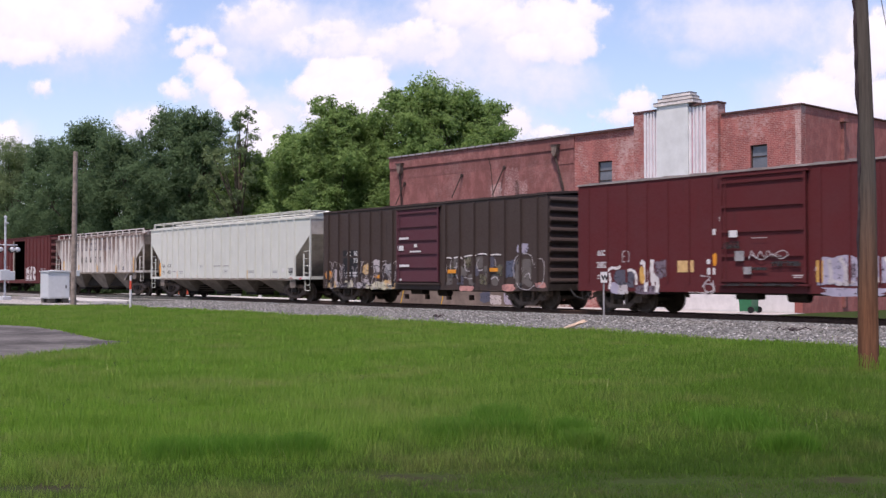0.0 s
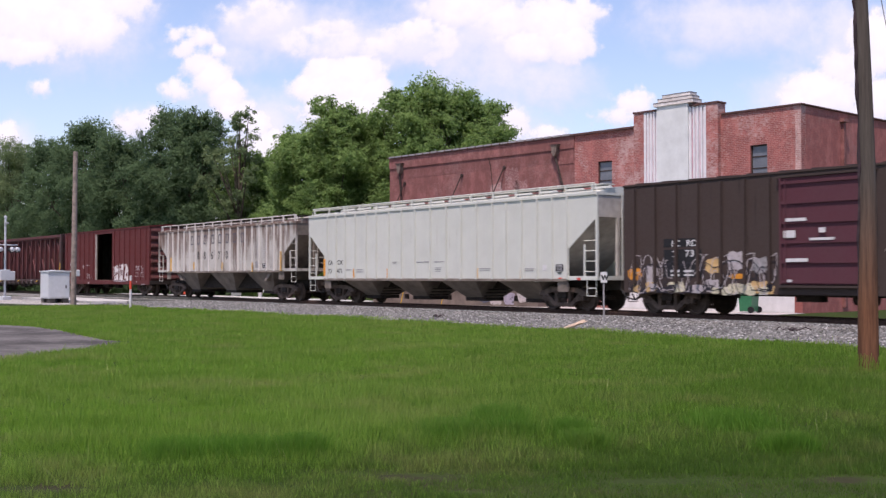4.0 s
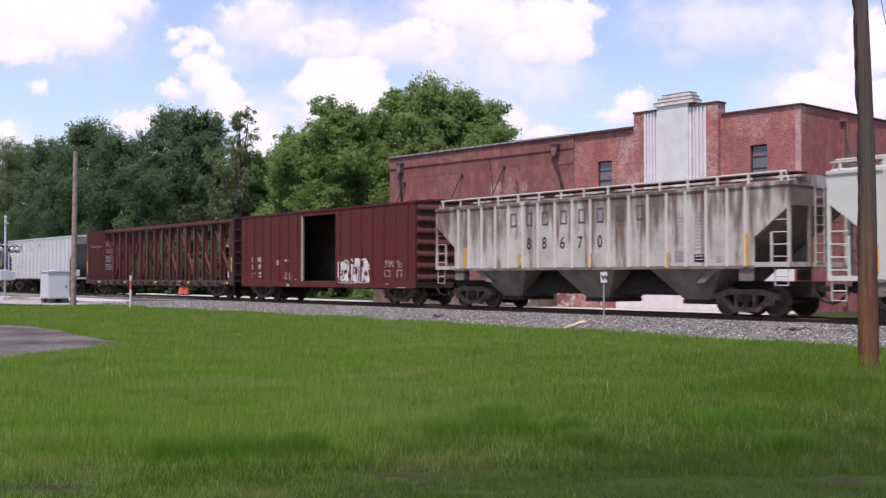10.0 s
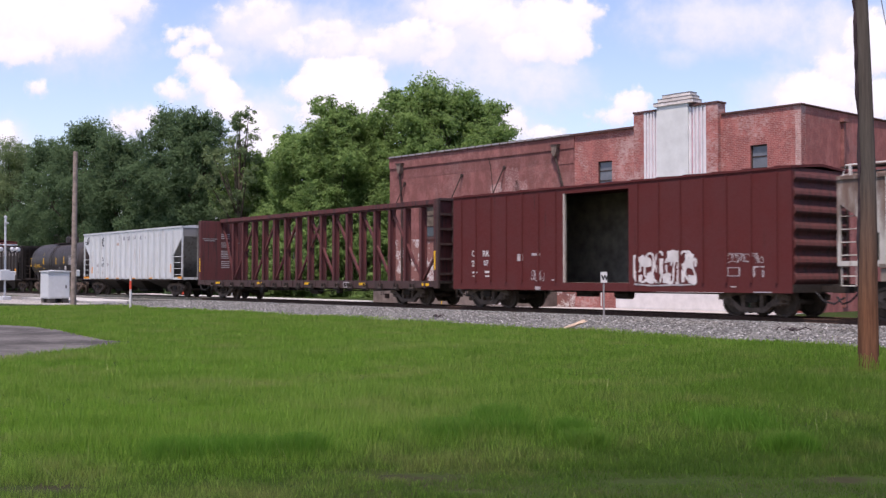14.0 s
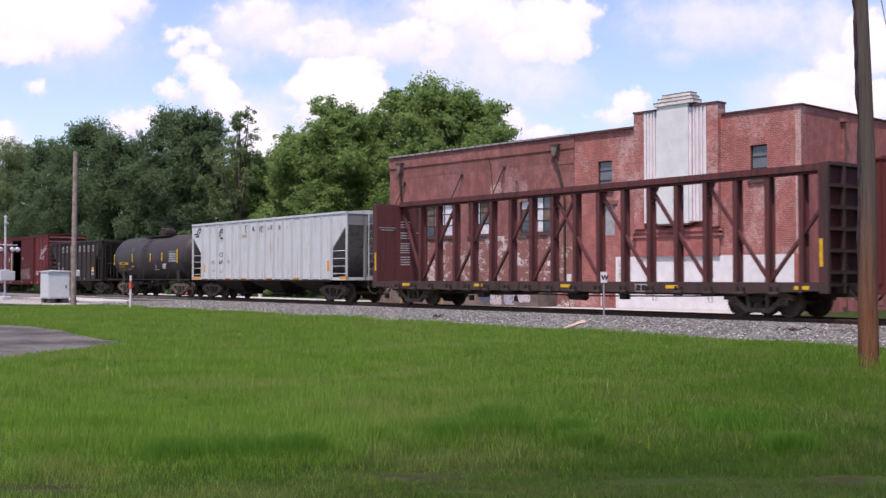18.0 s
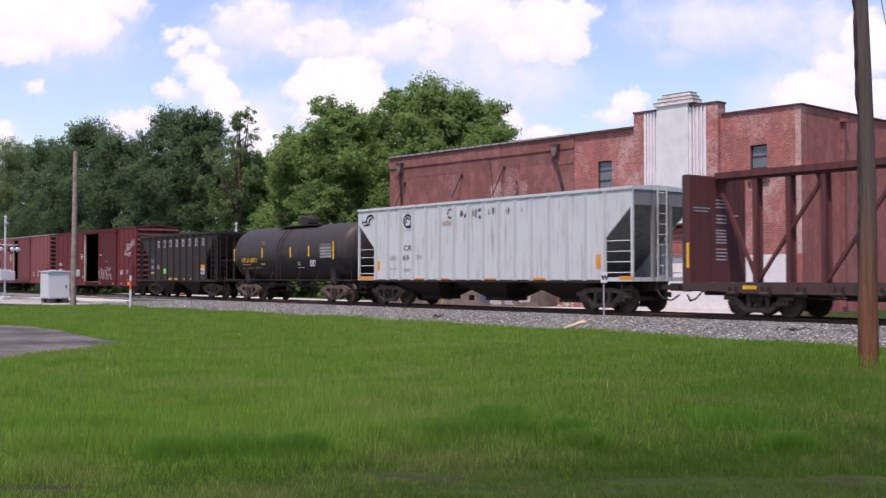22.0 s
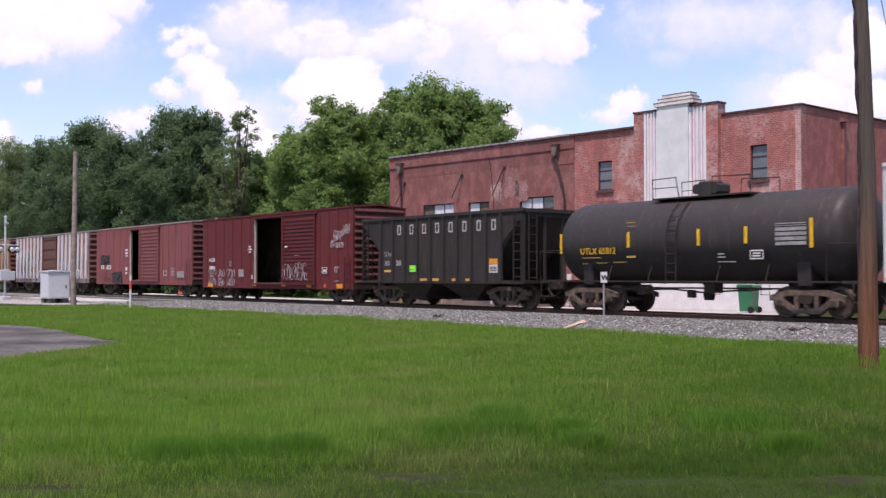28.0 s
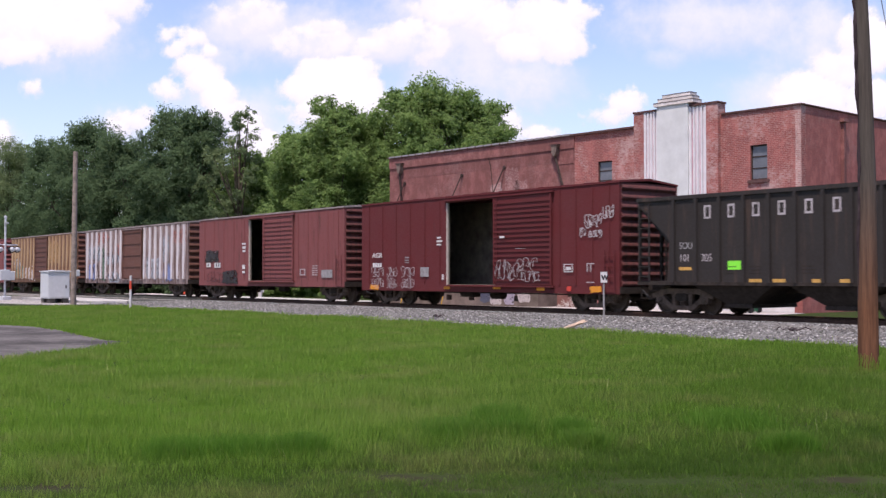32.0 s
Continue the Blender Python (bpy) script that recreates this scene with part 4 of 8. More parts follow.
# ---- brick building ----
DOCK = plain("stained_dock_concrete", (0.15, 0.122, 0.108), 0.9, 0, 0.35, 1.2)
WHITE_WALL = plain("white_painted_brick", (0.62, 0.61, 0.61), 0.8, 0, 0.1, 2.5)
PANEL_WHITE = plain("grey_white_stucco", (0.58, 0.60, 0.575), 0.8, 0, 0.10, 1.6)
CROWN = plain("stained_stepped_stucco", (0.60, 0.56, 0.52), 0.85, 0, 0.35, 3.0)
PINK = plain("faded_pink_paint", (0.52, 0.30, 0.33), 0.8, 0, 0.3, 2.0)
PINKWASH = plain("pink_washed_white_paint", (0.60, 0.52, 0.54), 0.8, 0, 0.2, 1.2)
COPING = plain("dark_metal_coping", (0.10, 0.055, 0.05), 0.7, 0, 0.3)
SASH = plain("rusty_steel_sash", (0.05, 0.035, 0.03), 0.7, 0, 0.3)
BOARD = plain("weathered_grey_board", (0.28, 0.29, 0.29), 0.85, 0, 0.25, 4)
ROOFTAR = plain("tarred_roof", (0.05, 0.05, 0.05), 0.9)
LIGHTPANE = plain("dusty_white_pane", (0.55, 0.56, 0.58), 0.35, 0, 0.25, 5)


def glass_mat(n, l, p):
    p.inputs["Base Color"].default_value = (0.06, 0.075, 0.085, 1)
    a = noise_tex(n, l, 3.0, 3)
    l.new(ramp(n, l, a, [(0.3, g3(0.08)), (0.7, g3(0.3))]), p.inputs["Roughness"])
    p.inputs["Specular IOR Level"].default_value = 0.8


PANE = mat("dusty_window_glass", glass_mat)
GREYPANE = plain("grey_dusty_pane", (0.125, 0.137, 0.155), 0.3, 0, 0.25, 2.5)


def flaking(n, l, p):
    a = noise_tex(n, l, 1.1, 6, 0.72, (1, 1, 1.4))
    b = noise_tex(n, l, 9.0, 4, 0.7, (1, 1, 2.0))
    h = n.new("ShaderNodeSeparateXYZ")
    tc = n.new("ShaderNodeTexCoord")
    l.new(tc.outputs["Object"], h.inputs[0])
    base = mixc(n, l, ramp(n, l, b, [(0.35, g3(0)), (0.65, g3(1))]), (0.17, 0.07, 0.06), (0.24, 0.11, 0.09))
    white = ramp(n, l, b, [(0.3, (0.34, 0.28, 0.26)), (0.6, (0.60, 0.57, 0.54))])
    sm = n.new("ShaderNodeMath")
    sm.operation = "MULTIPLY_ADD"
    l.new(b, sm.inputs[0])
    sm.inputs[1].default_value = 0.35
    l.new(a, sm.inputs[2])
    c = mixc(n, l, ramp(n, l, sm.outputs[0], [(0.70, g3(0)), (0.76, g3(0.9))]), base, white)
    l.new(c, p.inputs["Base Color"])
    p.inputs["Roughness"].default_value = 0.9
    bump(n, l, p, b, 0.3, 0.02)


FLAKY = mat("flaking_whitewash_on_brick", flaking)


def holed_wall(s, x0, x1, z0, z1, holes, y0, y1):
    """Boxes of a wall round its openings (x0, x1, z0, z1), side by side."""
    cuts = sorted({x0, x1, *[h[0] for h in holes], *[h[1] for h in holes]})
    for a, b in zip(cuts, cuts[1:]):
        inside = sorted([(h[2], h[3]) for h in holes if h[0] <= a and h[1] >= b])
        z = z0
        for lo, hi in inside:
            if lo > z:
                s.box(a, b, y0, y1, z, lo)
            z = hi
        if z < z1:
            s.box(a, b, y0, y1, z, z1)
    return s


def welded(shape, name="wall"):
    """The boxes of a wall joined into one skin: shared corners merged, inner faces dropped."""
    me = shape.mesh(name)
    bm = bmesh.new()
    bm.from_mesh(me)
    bmesh.ops.remove_doubles(bm, verts=bm.verts, dist=0.0005)
    bm.to_mesh(me)
    bm.free()
    return me


def sash_window(house, x0, x1, z0, z1, cols, rows, seed, y=0.12, mixed=True, kind="window"):
    rnd = random.Random(seed)
    s = Shape()
    t = 0.025
    s.box(x0, x1, y - 0.04, y + 0.04, z0, z0 + 0.05).box(x0, x1, y - 0.04, y + 0.04, z1 - 0.05, z1)
    s.box(x0, x0 + 0.05, y - 0.04, y + 0.04, z0 + 0.05, z1 - 0.05).box(x1 - 0.05, x1, y - 0.04, y + 0.04, z0 + 0.05, z1 - 0.05)
    for i in range(1, cols):
        x = x0 + (x1 - x0) * i / cols
        s.box(x - t, x + t, y - 0.03, y + 0.03, z0 + 0.05, z1 - 0.05)
    for j in range(1, rows):
        z = z0 + (z1 - z0) * j / rows
        s.box(x0 + 0.05, x1 - 0.05, y - 0.022, y + 0.022, z - t, z + t)
    win = part(kind, s, SASH, house, "rusty steel window frame")
    for i in range(cols):
        for j in range(rows):
            m = rnd.choice((PANE, LIGHTPANE, LIGHTPANE, PANE, DARK)) if mixed else GREYPANE
            a, b = x0 + (x1 - x0) * i / cols + 0.01, x0 + (x1 - x0) * (i + 1) / cols - 0.01
            c, d = z0 + (z1 - z0) * j / rows + 0.01, z0 + (z1 - z0) * (j + 1) / rows - 0.01
            part("pane", Shape().box(a, b, y - 0.006, y + 0.006, c, d), m, win)
    part("sill", Shape().box(x0 - 0.1, x1 + 0.1, -0.07, 0.1, z0 - 0.13, z0 - 0.003, 0.02), COPING, win)
    return win


def warehouse():
    house = thing("brick_warehouse", (-25.52, 37.55, 0.1), "old two-storey red brick warehouse with a white stepped panel", "building", rz=4.4)
    top = 8.2
    low_windows = [(-22.9, -20.4, 3.65, 5.42), (-19.25, -17.68, 3.65, 5.38), (-15.5, -13.2, 3.65, 5.42)]
    part("wall", welded(holed_wall(Shape(), -25.8, -11.85, 3.55, 7.62, low_windows, 0.0, 0.35)), BRICK_PAINTED, house, "dark red painted brick")
    part("wall", Shape().box(-25.8, -11.85, 0.0, 0.35, 0.0, 3.55), FLAKY, house, "brick with flaking whitewash")
    part("parapet", Shape().box(-25.8, -11.85, -0.05, 0.35, 7.62, top, 0.01), BRICK_PAINTED, house)
    part("wall", welded(holed_wall(Shape(), -11.85, -8.12, 0.0, top, [(-10.42, -9.58, 5.5, 6.85), (-10.1, -9.43, 3.4, 4.78)], 0.003, 0.35)), BRICK_NEW, house, "weathered red brick")
    part("wall", welded(holed_wall(Shape(), -3.76, 0.0, 2.38, top + 0.1, [(-2.31, -1.52, 5.45, 6.88)], 0.0, 0.35)), BRICK_NEW, house, "weathered red brick")
    for a, b in ((-8.14, -7.58), (-4.30, -3.72)):
        part("pier", Shape().box(a, b, -0.22, 0.35, 3.6, 8.80), BRICK_NEW, house, "brick pier of the stepped front")
    for a, b in ((-8.18, -6.82), (-5.12, -3.68)):
        part("coping", Shape().box(a, b, -0.25, 0.38, 8.802, 8.88, 0.012), COPING, house, "rusty brown coping of the stepped front")
    part("wall", Shape().box(-8.118, -3.762, -0.1, 0.35, 2.38, 3.598), BRICK_SIDE, house)
    part("wall", Shape().box(-7.58, -4.30, 0.1, 0.35, 3.6, 8.80), BRICK_SIDE, house)
    for z0, z1 in ((3.42, 3.52), (3.22, 3.30)):
        part("band_course", Shape().box(-8.35, -3.58, -0.15, 0.0, z0, z1), BRICK_NEW, house)
    # fluted white panel: raised white flutes with faded pink grooves between them
    for a, b in ((-7.58, -6.80), (-5.17, -4.30)):
        part("panel", Shape().box(a, b, -0.16, 0.09, 3.85, 8.80), PINKWASH, house, "white panel washed with faded pink")
        step = (b - a) / 4
        for k in range(5):
            x = a + 0.05 + (b - a - 0.10) * k / 4
            w = 0.07 if k in (0, 4) else 0.045
            part("flute", Shape().box(x - w, x + w, -0.215, -0.16, 3.86, 8.79, 0.012), WHITE_WALL, house, "white flute of the panel")
        for k in (0, 2):
            x = a + step * (k + 0.75)
            part("stripe", Shape().box(x - 0.07, x + 0.07, -0.168, -0.16, 3.86, 8.5), PINK, house, "faded pink stripe")
    part("center_panel", Shape().box(-6.80, -5.17, -0.30, 0.09, 3.78, 8.96, 0.02), PANEL_WHITE, house, "greyish white stucco panel")
    part("panel_foot", Shape().box(-6.82, -5.15, -0.33, 0.0, 3.70, 3.78, 0.012), COPING, house, "dark foot of the stucco panel")
    for x0, x1, z0, z1, y in ((-6.94, -4.86, 8.96, 9.13, -0.36), (-6.78, -4.98, 9.13, 9.30, -0.27), (-6.60, -5.12, 9.30, 9.47, -0.18)):
        part("crown_step", Shape().box(x0, x1, y, 0.3, z0, z1 - 0.03, 0.015), CROWN, house, "weathered white stepped crown")
        part("crown_edge", Shape().box(x0 - 0.01, x1 + 0.01, y - 0.01, 0.31, z1 - 0.028, z1 - 0.002), DOCK, house, "stained edge of the crown")
    # coping
    part("coping", Shape().box(-25.88, -8.19, -0.11, 0.42, top + 0.002, top + 0.09, 0.015), COPING, house)
    part("coping", Shape().box(-3.67, 0.06, -0.06, 0.41, top + 0.104, top + 0.17, 0.015), COPING, house)
    tile = Shape().box(-0.24, 0.24, -0.13, 0.0, top + 0.03, top + 0.115, 0.012).mesh("coping_tile")
    for i in range(23):
        part("coping_tile", tile, JAMB if i % 4 else GREYPAINT, house, at=(-25.5 + i * 0.6, 0, 0))
    # white painted foot, side, back and end walls, roof
    part("wall", Shape().box(-9.38, -8.3, -0.012, 0.0, 0.0, 2.38), WHITE_WALL, house, "white painted brick foot")
    part("wall", Shape().box(-8.3, -0.35, -0.012, 0.35, 0.0, 2.376), WHITE_WALL, house, "white painted brick foot")
    part("wall", Shape().box(-0.349, 0.0, 0.0, 0.35, 0.0, 2.376), BRICK_SIDE, house)
    part("wall", Shape().box(-0.35, 0.0, 0.352, 22.0, 0.0, top + 0.1), BRICK_SIDE, house, "red brick side wall")
    part("coping", Shape().box(-0.41, 0.06, 0.42, 22.06, top + 0.104, top + 0.17, 0.015), COPING, house)
    part("whitewash_strip", Shape().box(-0.26, -0.002, -0.009, -0.001, 2.4, 8.0), BRICK_PALE, house, "flaking whitewash on the corner")
    part("wall", Shape().box(-25.8, -25.45, 0.352, 22.0, 0.0, top), BRICK_SIDE, house)
    part("wall", Shape().box(-25.448, -0.352, 21.65, 22.0, 0.0, top), BRICK_SIDE, house)
    part("roof", Shape().box(-25.448, -0.352, 0.352, 21.648, 7.3, 7.5), ROOFTAR, house)
    # windows
    for i, (a, b, c, d) in enumerate(low_windows):
        sash_window(house, a, b, c, d, 3 if b - a > 2 else 2, 3, 40 + i)
    sash_window(house, -10.42, -9.58, 5.5, 6.85, 1, 3, 50, mixed=None)
    sash_window(house, -2.31, -1.52, 5.45, 6.88, 1, 3, 51, mixed=None)
    w = part("boarded_window", Shape().box(-10.1, -9.43, 0.06, 0.12, 3.4, 4.78), BOARD, house, "grey boarded window")
    part("lintel", Shape().box(-10.3, -9.25, -0.04, 0.1, 4.80, 5.0, 0.02), BRICK_PAINTED, w)
    part("lining", Shape().box(-25.4, -0.4, 1.2, 1.3, 0.2, 7.2), DARK, house)
    # steel stays of the lost awning, rain heads and pipes
    for x, z, dx, dz in ((-19.73, 6.85, -0.40, -1.2), (-16.56, 7.03, -0.50, -1.4), (-24.44, 6.73, -0.35, -1.2)):
        part("awning_stay", Shape().tube([(x, -0.06, z), (x + dx, -0.4, z + dz)], 0.03, 6).lathe([(0.0, -0.05), (0.10, -0.05), (0.10, 0.0), (0.0, 0.0)], "y", 10, (x, 0, z)), SASH, house)
    for x, foot in ((-24.74, 0.12), (-12.97, 0.55)):
        head = part("rain_head", Shape().prism([(x - 0.20, 7.84), (x + 0.20, 7.84), (x + 0.20, 7.76), (x + 0.16, 7.72), (x + 0.14, 7.48), (x + 0.06, 7.30), (x - 0.06, 7.30), (x - 0.14, 7.48), (x - 0.16, 7.72), (x - 0.20, 7.76)], -0.26, -0.003), HEADMETAL, house, "weathered grey rain head")
        part("head_lip", Shape().box(x - 0.27, x + 0.27, -0.29, -0.003, 7.845, 7.89, 0.012), COPING, head)
        part("downpipe", Shape().tube([(x, -0.14, 7.29), (x + foot * 0.2, -0.14, 6.95), (x + foot * 0.8, -0.12, 5.9), (x + foot, -0.1, 5.2), (x + foot, -0.1, 0.9)], 0.055, 8), SASH, head)
    part("cable", Shape().tube([(-17.75, -0.02, 8.15), (-17.7, -0.03, 7.6), (-17.55, -0.03, 7.2), (-17.35, -0.03, 5.6), (-17.3, -0.02, 3.9)], 0.018, 5), SASH, house)
    # a band of darker brick colour just below the parapet
    part("wall_mark", Shape().box(-24.6, -12.1, -0.006, -0.001, 7.0, 7.55), BRICK_BAND, house, "darker band of painted brick below the parapet")
    for sd, x0, x1, z0, z1 in ((301, -16.6, -15.5, 5.4, 7.1), (302, -15.9, -14.9, 5.2, 6.4), (303, -17.6, -16.7, 5.3, 6.3)):
        blotch(sd, x0, x1, z0, z1, -0.0065, BRICK_SCUFF, house, "wall_mark", "scuffed pale patch of brick", 22)
    part("wall_patch", Shape().box(-13.0, -11.9, -0.02, 0.0, 6.9, 7.6), BRICK_PAINTED, house)
    part("downpipe", Shape().box(0.0, 0.14, 3.15, 3.33, 0.2, 7.95, 0.02).box(0.0, 0.2, 3.05, 3.43, 7.9, 8.05), BRICK_PAINTED, house, "painted downpipe")
    part("conduit", Shape().tube([(-10.2, -0.05, 0.1), (-10.2, -0.05, 3.4)], 0.03, 6), PANEL_WHITE, house)
    board = part("notice_board", Shape().box(-9.25, -8.72, -0.05, -0.014, 0.95, 2.3, 0.015), WHITE, house, "white notice board with small print")
    for z, a, b in ((1.95, -9.15, -8.82), (1.75, -9.12, -8.85), (1.6, -9.15, -8.9), (1.45, -9.15, -8.8)):
        part("print", Shape().box(a, b, -0.056, -0.051, z, z + 0.05), GREYPAINT, board)
    part("notice", Shape().box(-13.6, -13.0, -0.03, -0.003, 2.0, 2.25), WHITE, house, "white notice")
    part("vent", Shape().box(-12.3, -12.05, -0.08, -0.003, 1.2, 1.6, 0.02), WHITE, house)
    # loading dock
    dock = part("loading_dock", welded(holed_wall(Shape(), -25.6, -13.0, 0.0, 0.82, [(x, x + 0.42, 0.28, 0.55) for x in (-24.6, -22.9, -21.2, -19.5, -17.8, -16.1, -14.6)], -1.35, -0.003)), DOCK, house, "stained concrete loading dock")
    for x in (-23.2, -19.9):
        part("dock_stripe", Shape().prism([(x, 0.04), (x + 0.05, 0.04), (x + 0.28, 0.78), (x + 0.23, 0.78)], -1.362, -1.352), YELLOW, dock)
    for sd, x0, x1, z0, z1, m in ((401, -17.0, -16.2, 0.15, 0.74, BLUESLATE), (402, -16.3, -15.4, 0.08, 0.60, CHALK), (403, -15.3, -14.5, 0.10, 0.70, LILACWORN), (404, -14.4, -13.4, 0.20, 0.76, CHALK)):
        blotch(sd, x0, x1, z0, z1, -1.352, m, dock, label="faded sprayed patch", n=20)
    return house


warehouse()

# ---- things beside the track ----
POLEWOOD = plain("weathered_pole_wood", (0.24, 0.195, 0.165), 0.9, 0, 0.4, 5)


def pole_wood(n, l, p):
    """Grey weathered wood above, reddish treated wood towards the foot, with upright grain and checks."""
    tc = n.new("ShaderNodeTexCoord")
    sx = n.new("ShaderNodeSeparateXYZ")
    l.new(tc.outputs["Object"], sx.inputs[0])
    g = noise_tex(n, l, 16.0, 7, 0.75, (1, 1, 0.05))
    mr = n.new("ShaderNodeMapRange")
    mr.inputs["From Min"].default_value, mr.inputs["From Max"].default_value = 1.0, 3.2
    l.new(sx.outputs[2], mr.inputs["Value"])
    red = ramp(n, l, g, [(0.3, (0.060, 0.028, 0.017)), (0.6, (0.165, 0.075, 0.040)), (0.8, (0.25, 0.13, 0.075))])
    grey = ramp(n, l, g, [(0.3, (0.050, 0.041, 0.034)), (0.6, (0.098, 0.082, 0.068)), (0.8, (0.155, 0.132, 0.110))])
    l.new(mixc(n, l, mr.outputs[0], red, grey), p.inputs["Base Color"])
    p.inputs["Roughness"].default_value = 0.9
    p.inputs["Specular IOR Level"].default_value = 0.15
    bump(n, l, p, g, 0.6, 0.02)


REDWOOD = mat("treated_pole_wood", pole_wood)
SOOTY_BLOCK = plain("dark_stained_block", (0.09, 0.08, 0.07), 0.9, 0, 0.3)
METALGREY = plain("light_grey_painted_metal", (0.48, 0.50, 0.51), 0.5, 0, 0.06)
SILVER = plain("silver_painted_steel", (0.50, 0.51, 0.53), 0.45, 0.2, 0.15)
BINGREEN = plain("green_plastic", (0.025, 0.15, 0.07), 0.45, 0, 0.12)
VINE = plain("dark_dry_vine", (0.045, 0.032, 0.035), 0.95, 0, 0.5)
TRAFFIC = plain("orange_red_plastic", (0.62, 0.10, 0.05), 0.5, 0, 0.1)
FRESHWOOD = plain("pale_split_wood", (0.40, 0.30, 0.22), 0.85, 0, 0.25)


def utility_pole():
    root = thing("utility_pole", (-9.86, 16.3, 0.0), "leaning brown wooden utility pole with a dark vine", "pole")
    sd = RIGHT
    heights = [-0.2, 0.0, 0.8, 1.47, 2.39, 3.31, 4.23, 5.15, 6.07, 8.0, 11.0]
    lean = [0.0, 0.0, 0.0, 0.0, 0.010, 0.014, -0.005, -0.033, -0.065, -0.14, -0.27]
    girth = [0.168, 0.166, 0.160, 0.155, 0.142, 0.128, 0.120, 0.114, 0.108, 0.10, 0.09]

    def side(z):
        return float(np.interp(z, heights, lean)), float(np.interp(z, heights, girth))

    pts, rad = [(sd.x * o, sd.y * o, z) for z, o in zip(heights, lean)], girth
    part("shaft", Shape().tube(pts, rad, 20), REDWOOD, root, smooth=True)
    v = Shape()
    rnd = random.Random(5)
    path = []
    for i in range(60):
        z = 0.8 + 0.17 * i
        o, r = side(z)
        off = o - r * 0.98
        path.append((sd.x * off + rnd.uniform(-0.01, 0.01), sd.y * off + rnd.uniform(-0.01, 0.01), z))
    v.tube(path, [rnd.uniform(0.018, 0.05) * (0.35 if p[2] < 1.9 else 1) for p in path], 6)
    part("vine", v, VINE, root, "dark ragged vine stem")
    part("guy_wire", Shape().tube([(-0.05 * sd.x, -0.05 * sd.y, 7.5), (0.27 * sd.x, 0.27 * sd.y, 6.07), (1.42 * sd.x, 1.42 * sd.y, 0.0)], 0.006, 5), SASH, root)
    # dry grass tuft at the foot
    g = np.random.default_rng(8)
    n = 260
    a, r = g.uniform(0, 6.28, n), g.uniform(0.14, 0.34, n)
    q = np.empty((n, 4, 3))
    for i in range(n):
        x, y, hh, w2 = r[i] * math.cos(a[i]), r[i] * math.sin(a[i]), g.uniform(0.12, 0.34), 0.007
        lx, ly = g.normal(0, 0.06), g.normal(0, 0.06)
        q[i] = ((x - w2, y, -0.02), (x + w2, y, -0.02), (x + lx + w2 * 0.3, y + ly, hh), (x + lx - w2 * 0.3, y + ly, hh))
    me = piece_mesh("tall_grass", q)
    me.materials.append(BLADE)
    o = new("tall_grass", me)
    o.location = (-9.86, 16.3, 0)
    tagged(o, "tuft of tall grass round the pole's foot", "grass", kind="stuff")


def crossing_pole():
    root = thing("wooden_pole", (-59.91, 20.44, 0.0), "plain grey wooden pole beside the crossing", "pole")
    part("shaft", Shape().tube([(0, 0, -0.2), (0.02, 0.03, 4.0), (0.03, 0.05, 8.47)], [0.16, 0.145, 0.12], 14), POLEWOOD, root, smooth=True)
    part("meter_box", Shape().box(0.08, 0.24, 0.10, 0.27, 1.6, 1.95, 0.02), METALGREY, root, "small grey meter box")


def signal_cabinet():
    root = thing("signal_cabinet", (-65.31, 21.2, 0.0), "light grey metal signal cabinet standing on dark blocks", "cabinet")
    for x, y in ((-0.5, -0.4), (0.5, -0.4), (0.5, 0.4), (-0.5, 0.4)):
        part("block", Shape().box(x - 0.22, x + 0.22, y - 0.17, y + 0.17, -0.05, 0.30, 0.02), SOOTY_BLOCK, root, "dark block under the cabinet")
    part("body", Shape().box(-0.75, 0.75, -0.61, 0.61, 0.30, 1.86, 0.02), METALGREY, root)
    part("lid", Shape().prism([(-0.67, 1.862), (0.67, 1.862), (0.67, 1.92), (0, 1.97), (-0.67, 1.92)], -0.82, 0.82, "x"), METALGREY, root)
    door = part("door", Shape().box(0.752, 0.775, -0.55, 0.55, 0.36, 1.80, 0.01), METALGREY, root)
    part("handle", Shape().box(0.776, 0.80, 0.36, 0.42, 0.9, 1.1), SASH, door)
    part("door", Shape().box(-0.68, 0.68, -0.635, -0.613, 0.36, 1.80, 0.01), METALGREY, root)


def lamp_head(mast, x, y, z, d):
    h = part("signal_lamp", Shape().lathe([(0.0, -0.02 * d), (0.23, -0.02 * d), (0.24, 0.0), (0.23, 0.03 * d), (0.0, 0.03 * d)], "x", 20, (x, y, z)), BLACKPAINT, mast, "round black signal lamp background", smooth=True)
    part("lamp_housing", Shape().lathe([(0.0, -0.28 * d), (0.12, -0.26 * d), (0.16, -0.02 * d), (0.0, -0.02 * d)], "x", 14, (x, y, z)), SILVER, h)
    part("hood", Shape().lathe([(0.15, 0.03 * d), (0.155, 0.3 * d), (0.14, 0.3 * d), (0.135, 0.03 * d)], "x", 14, (x, y, z)), BLACKPAINT, h)


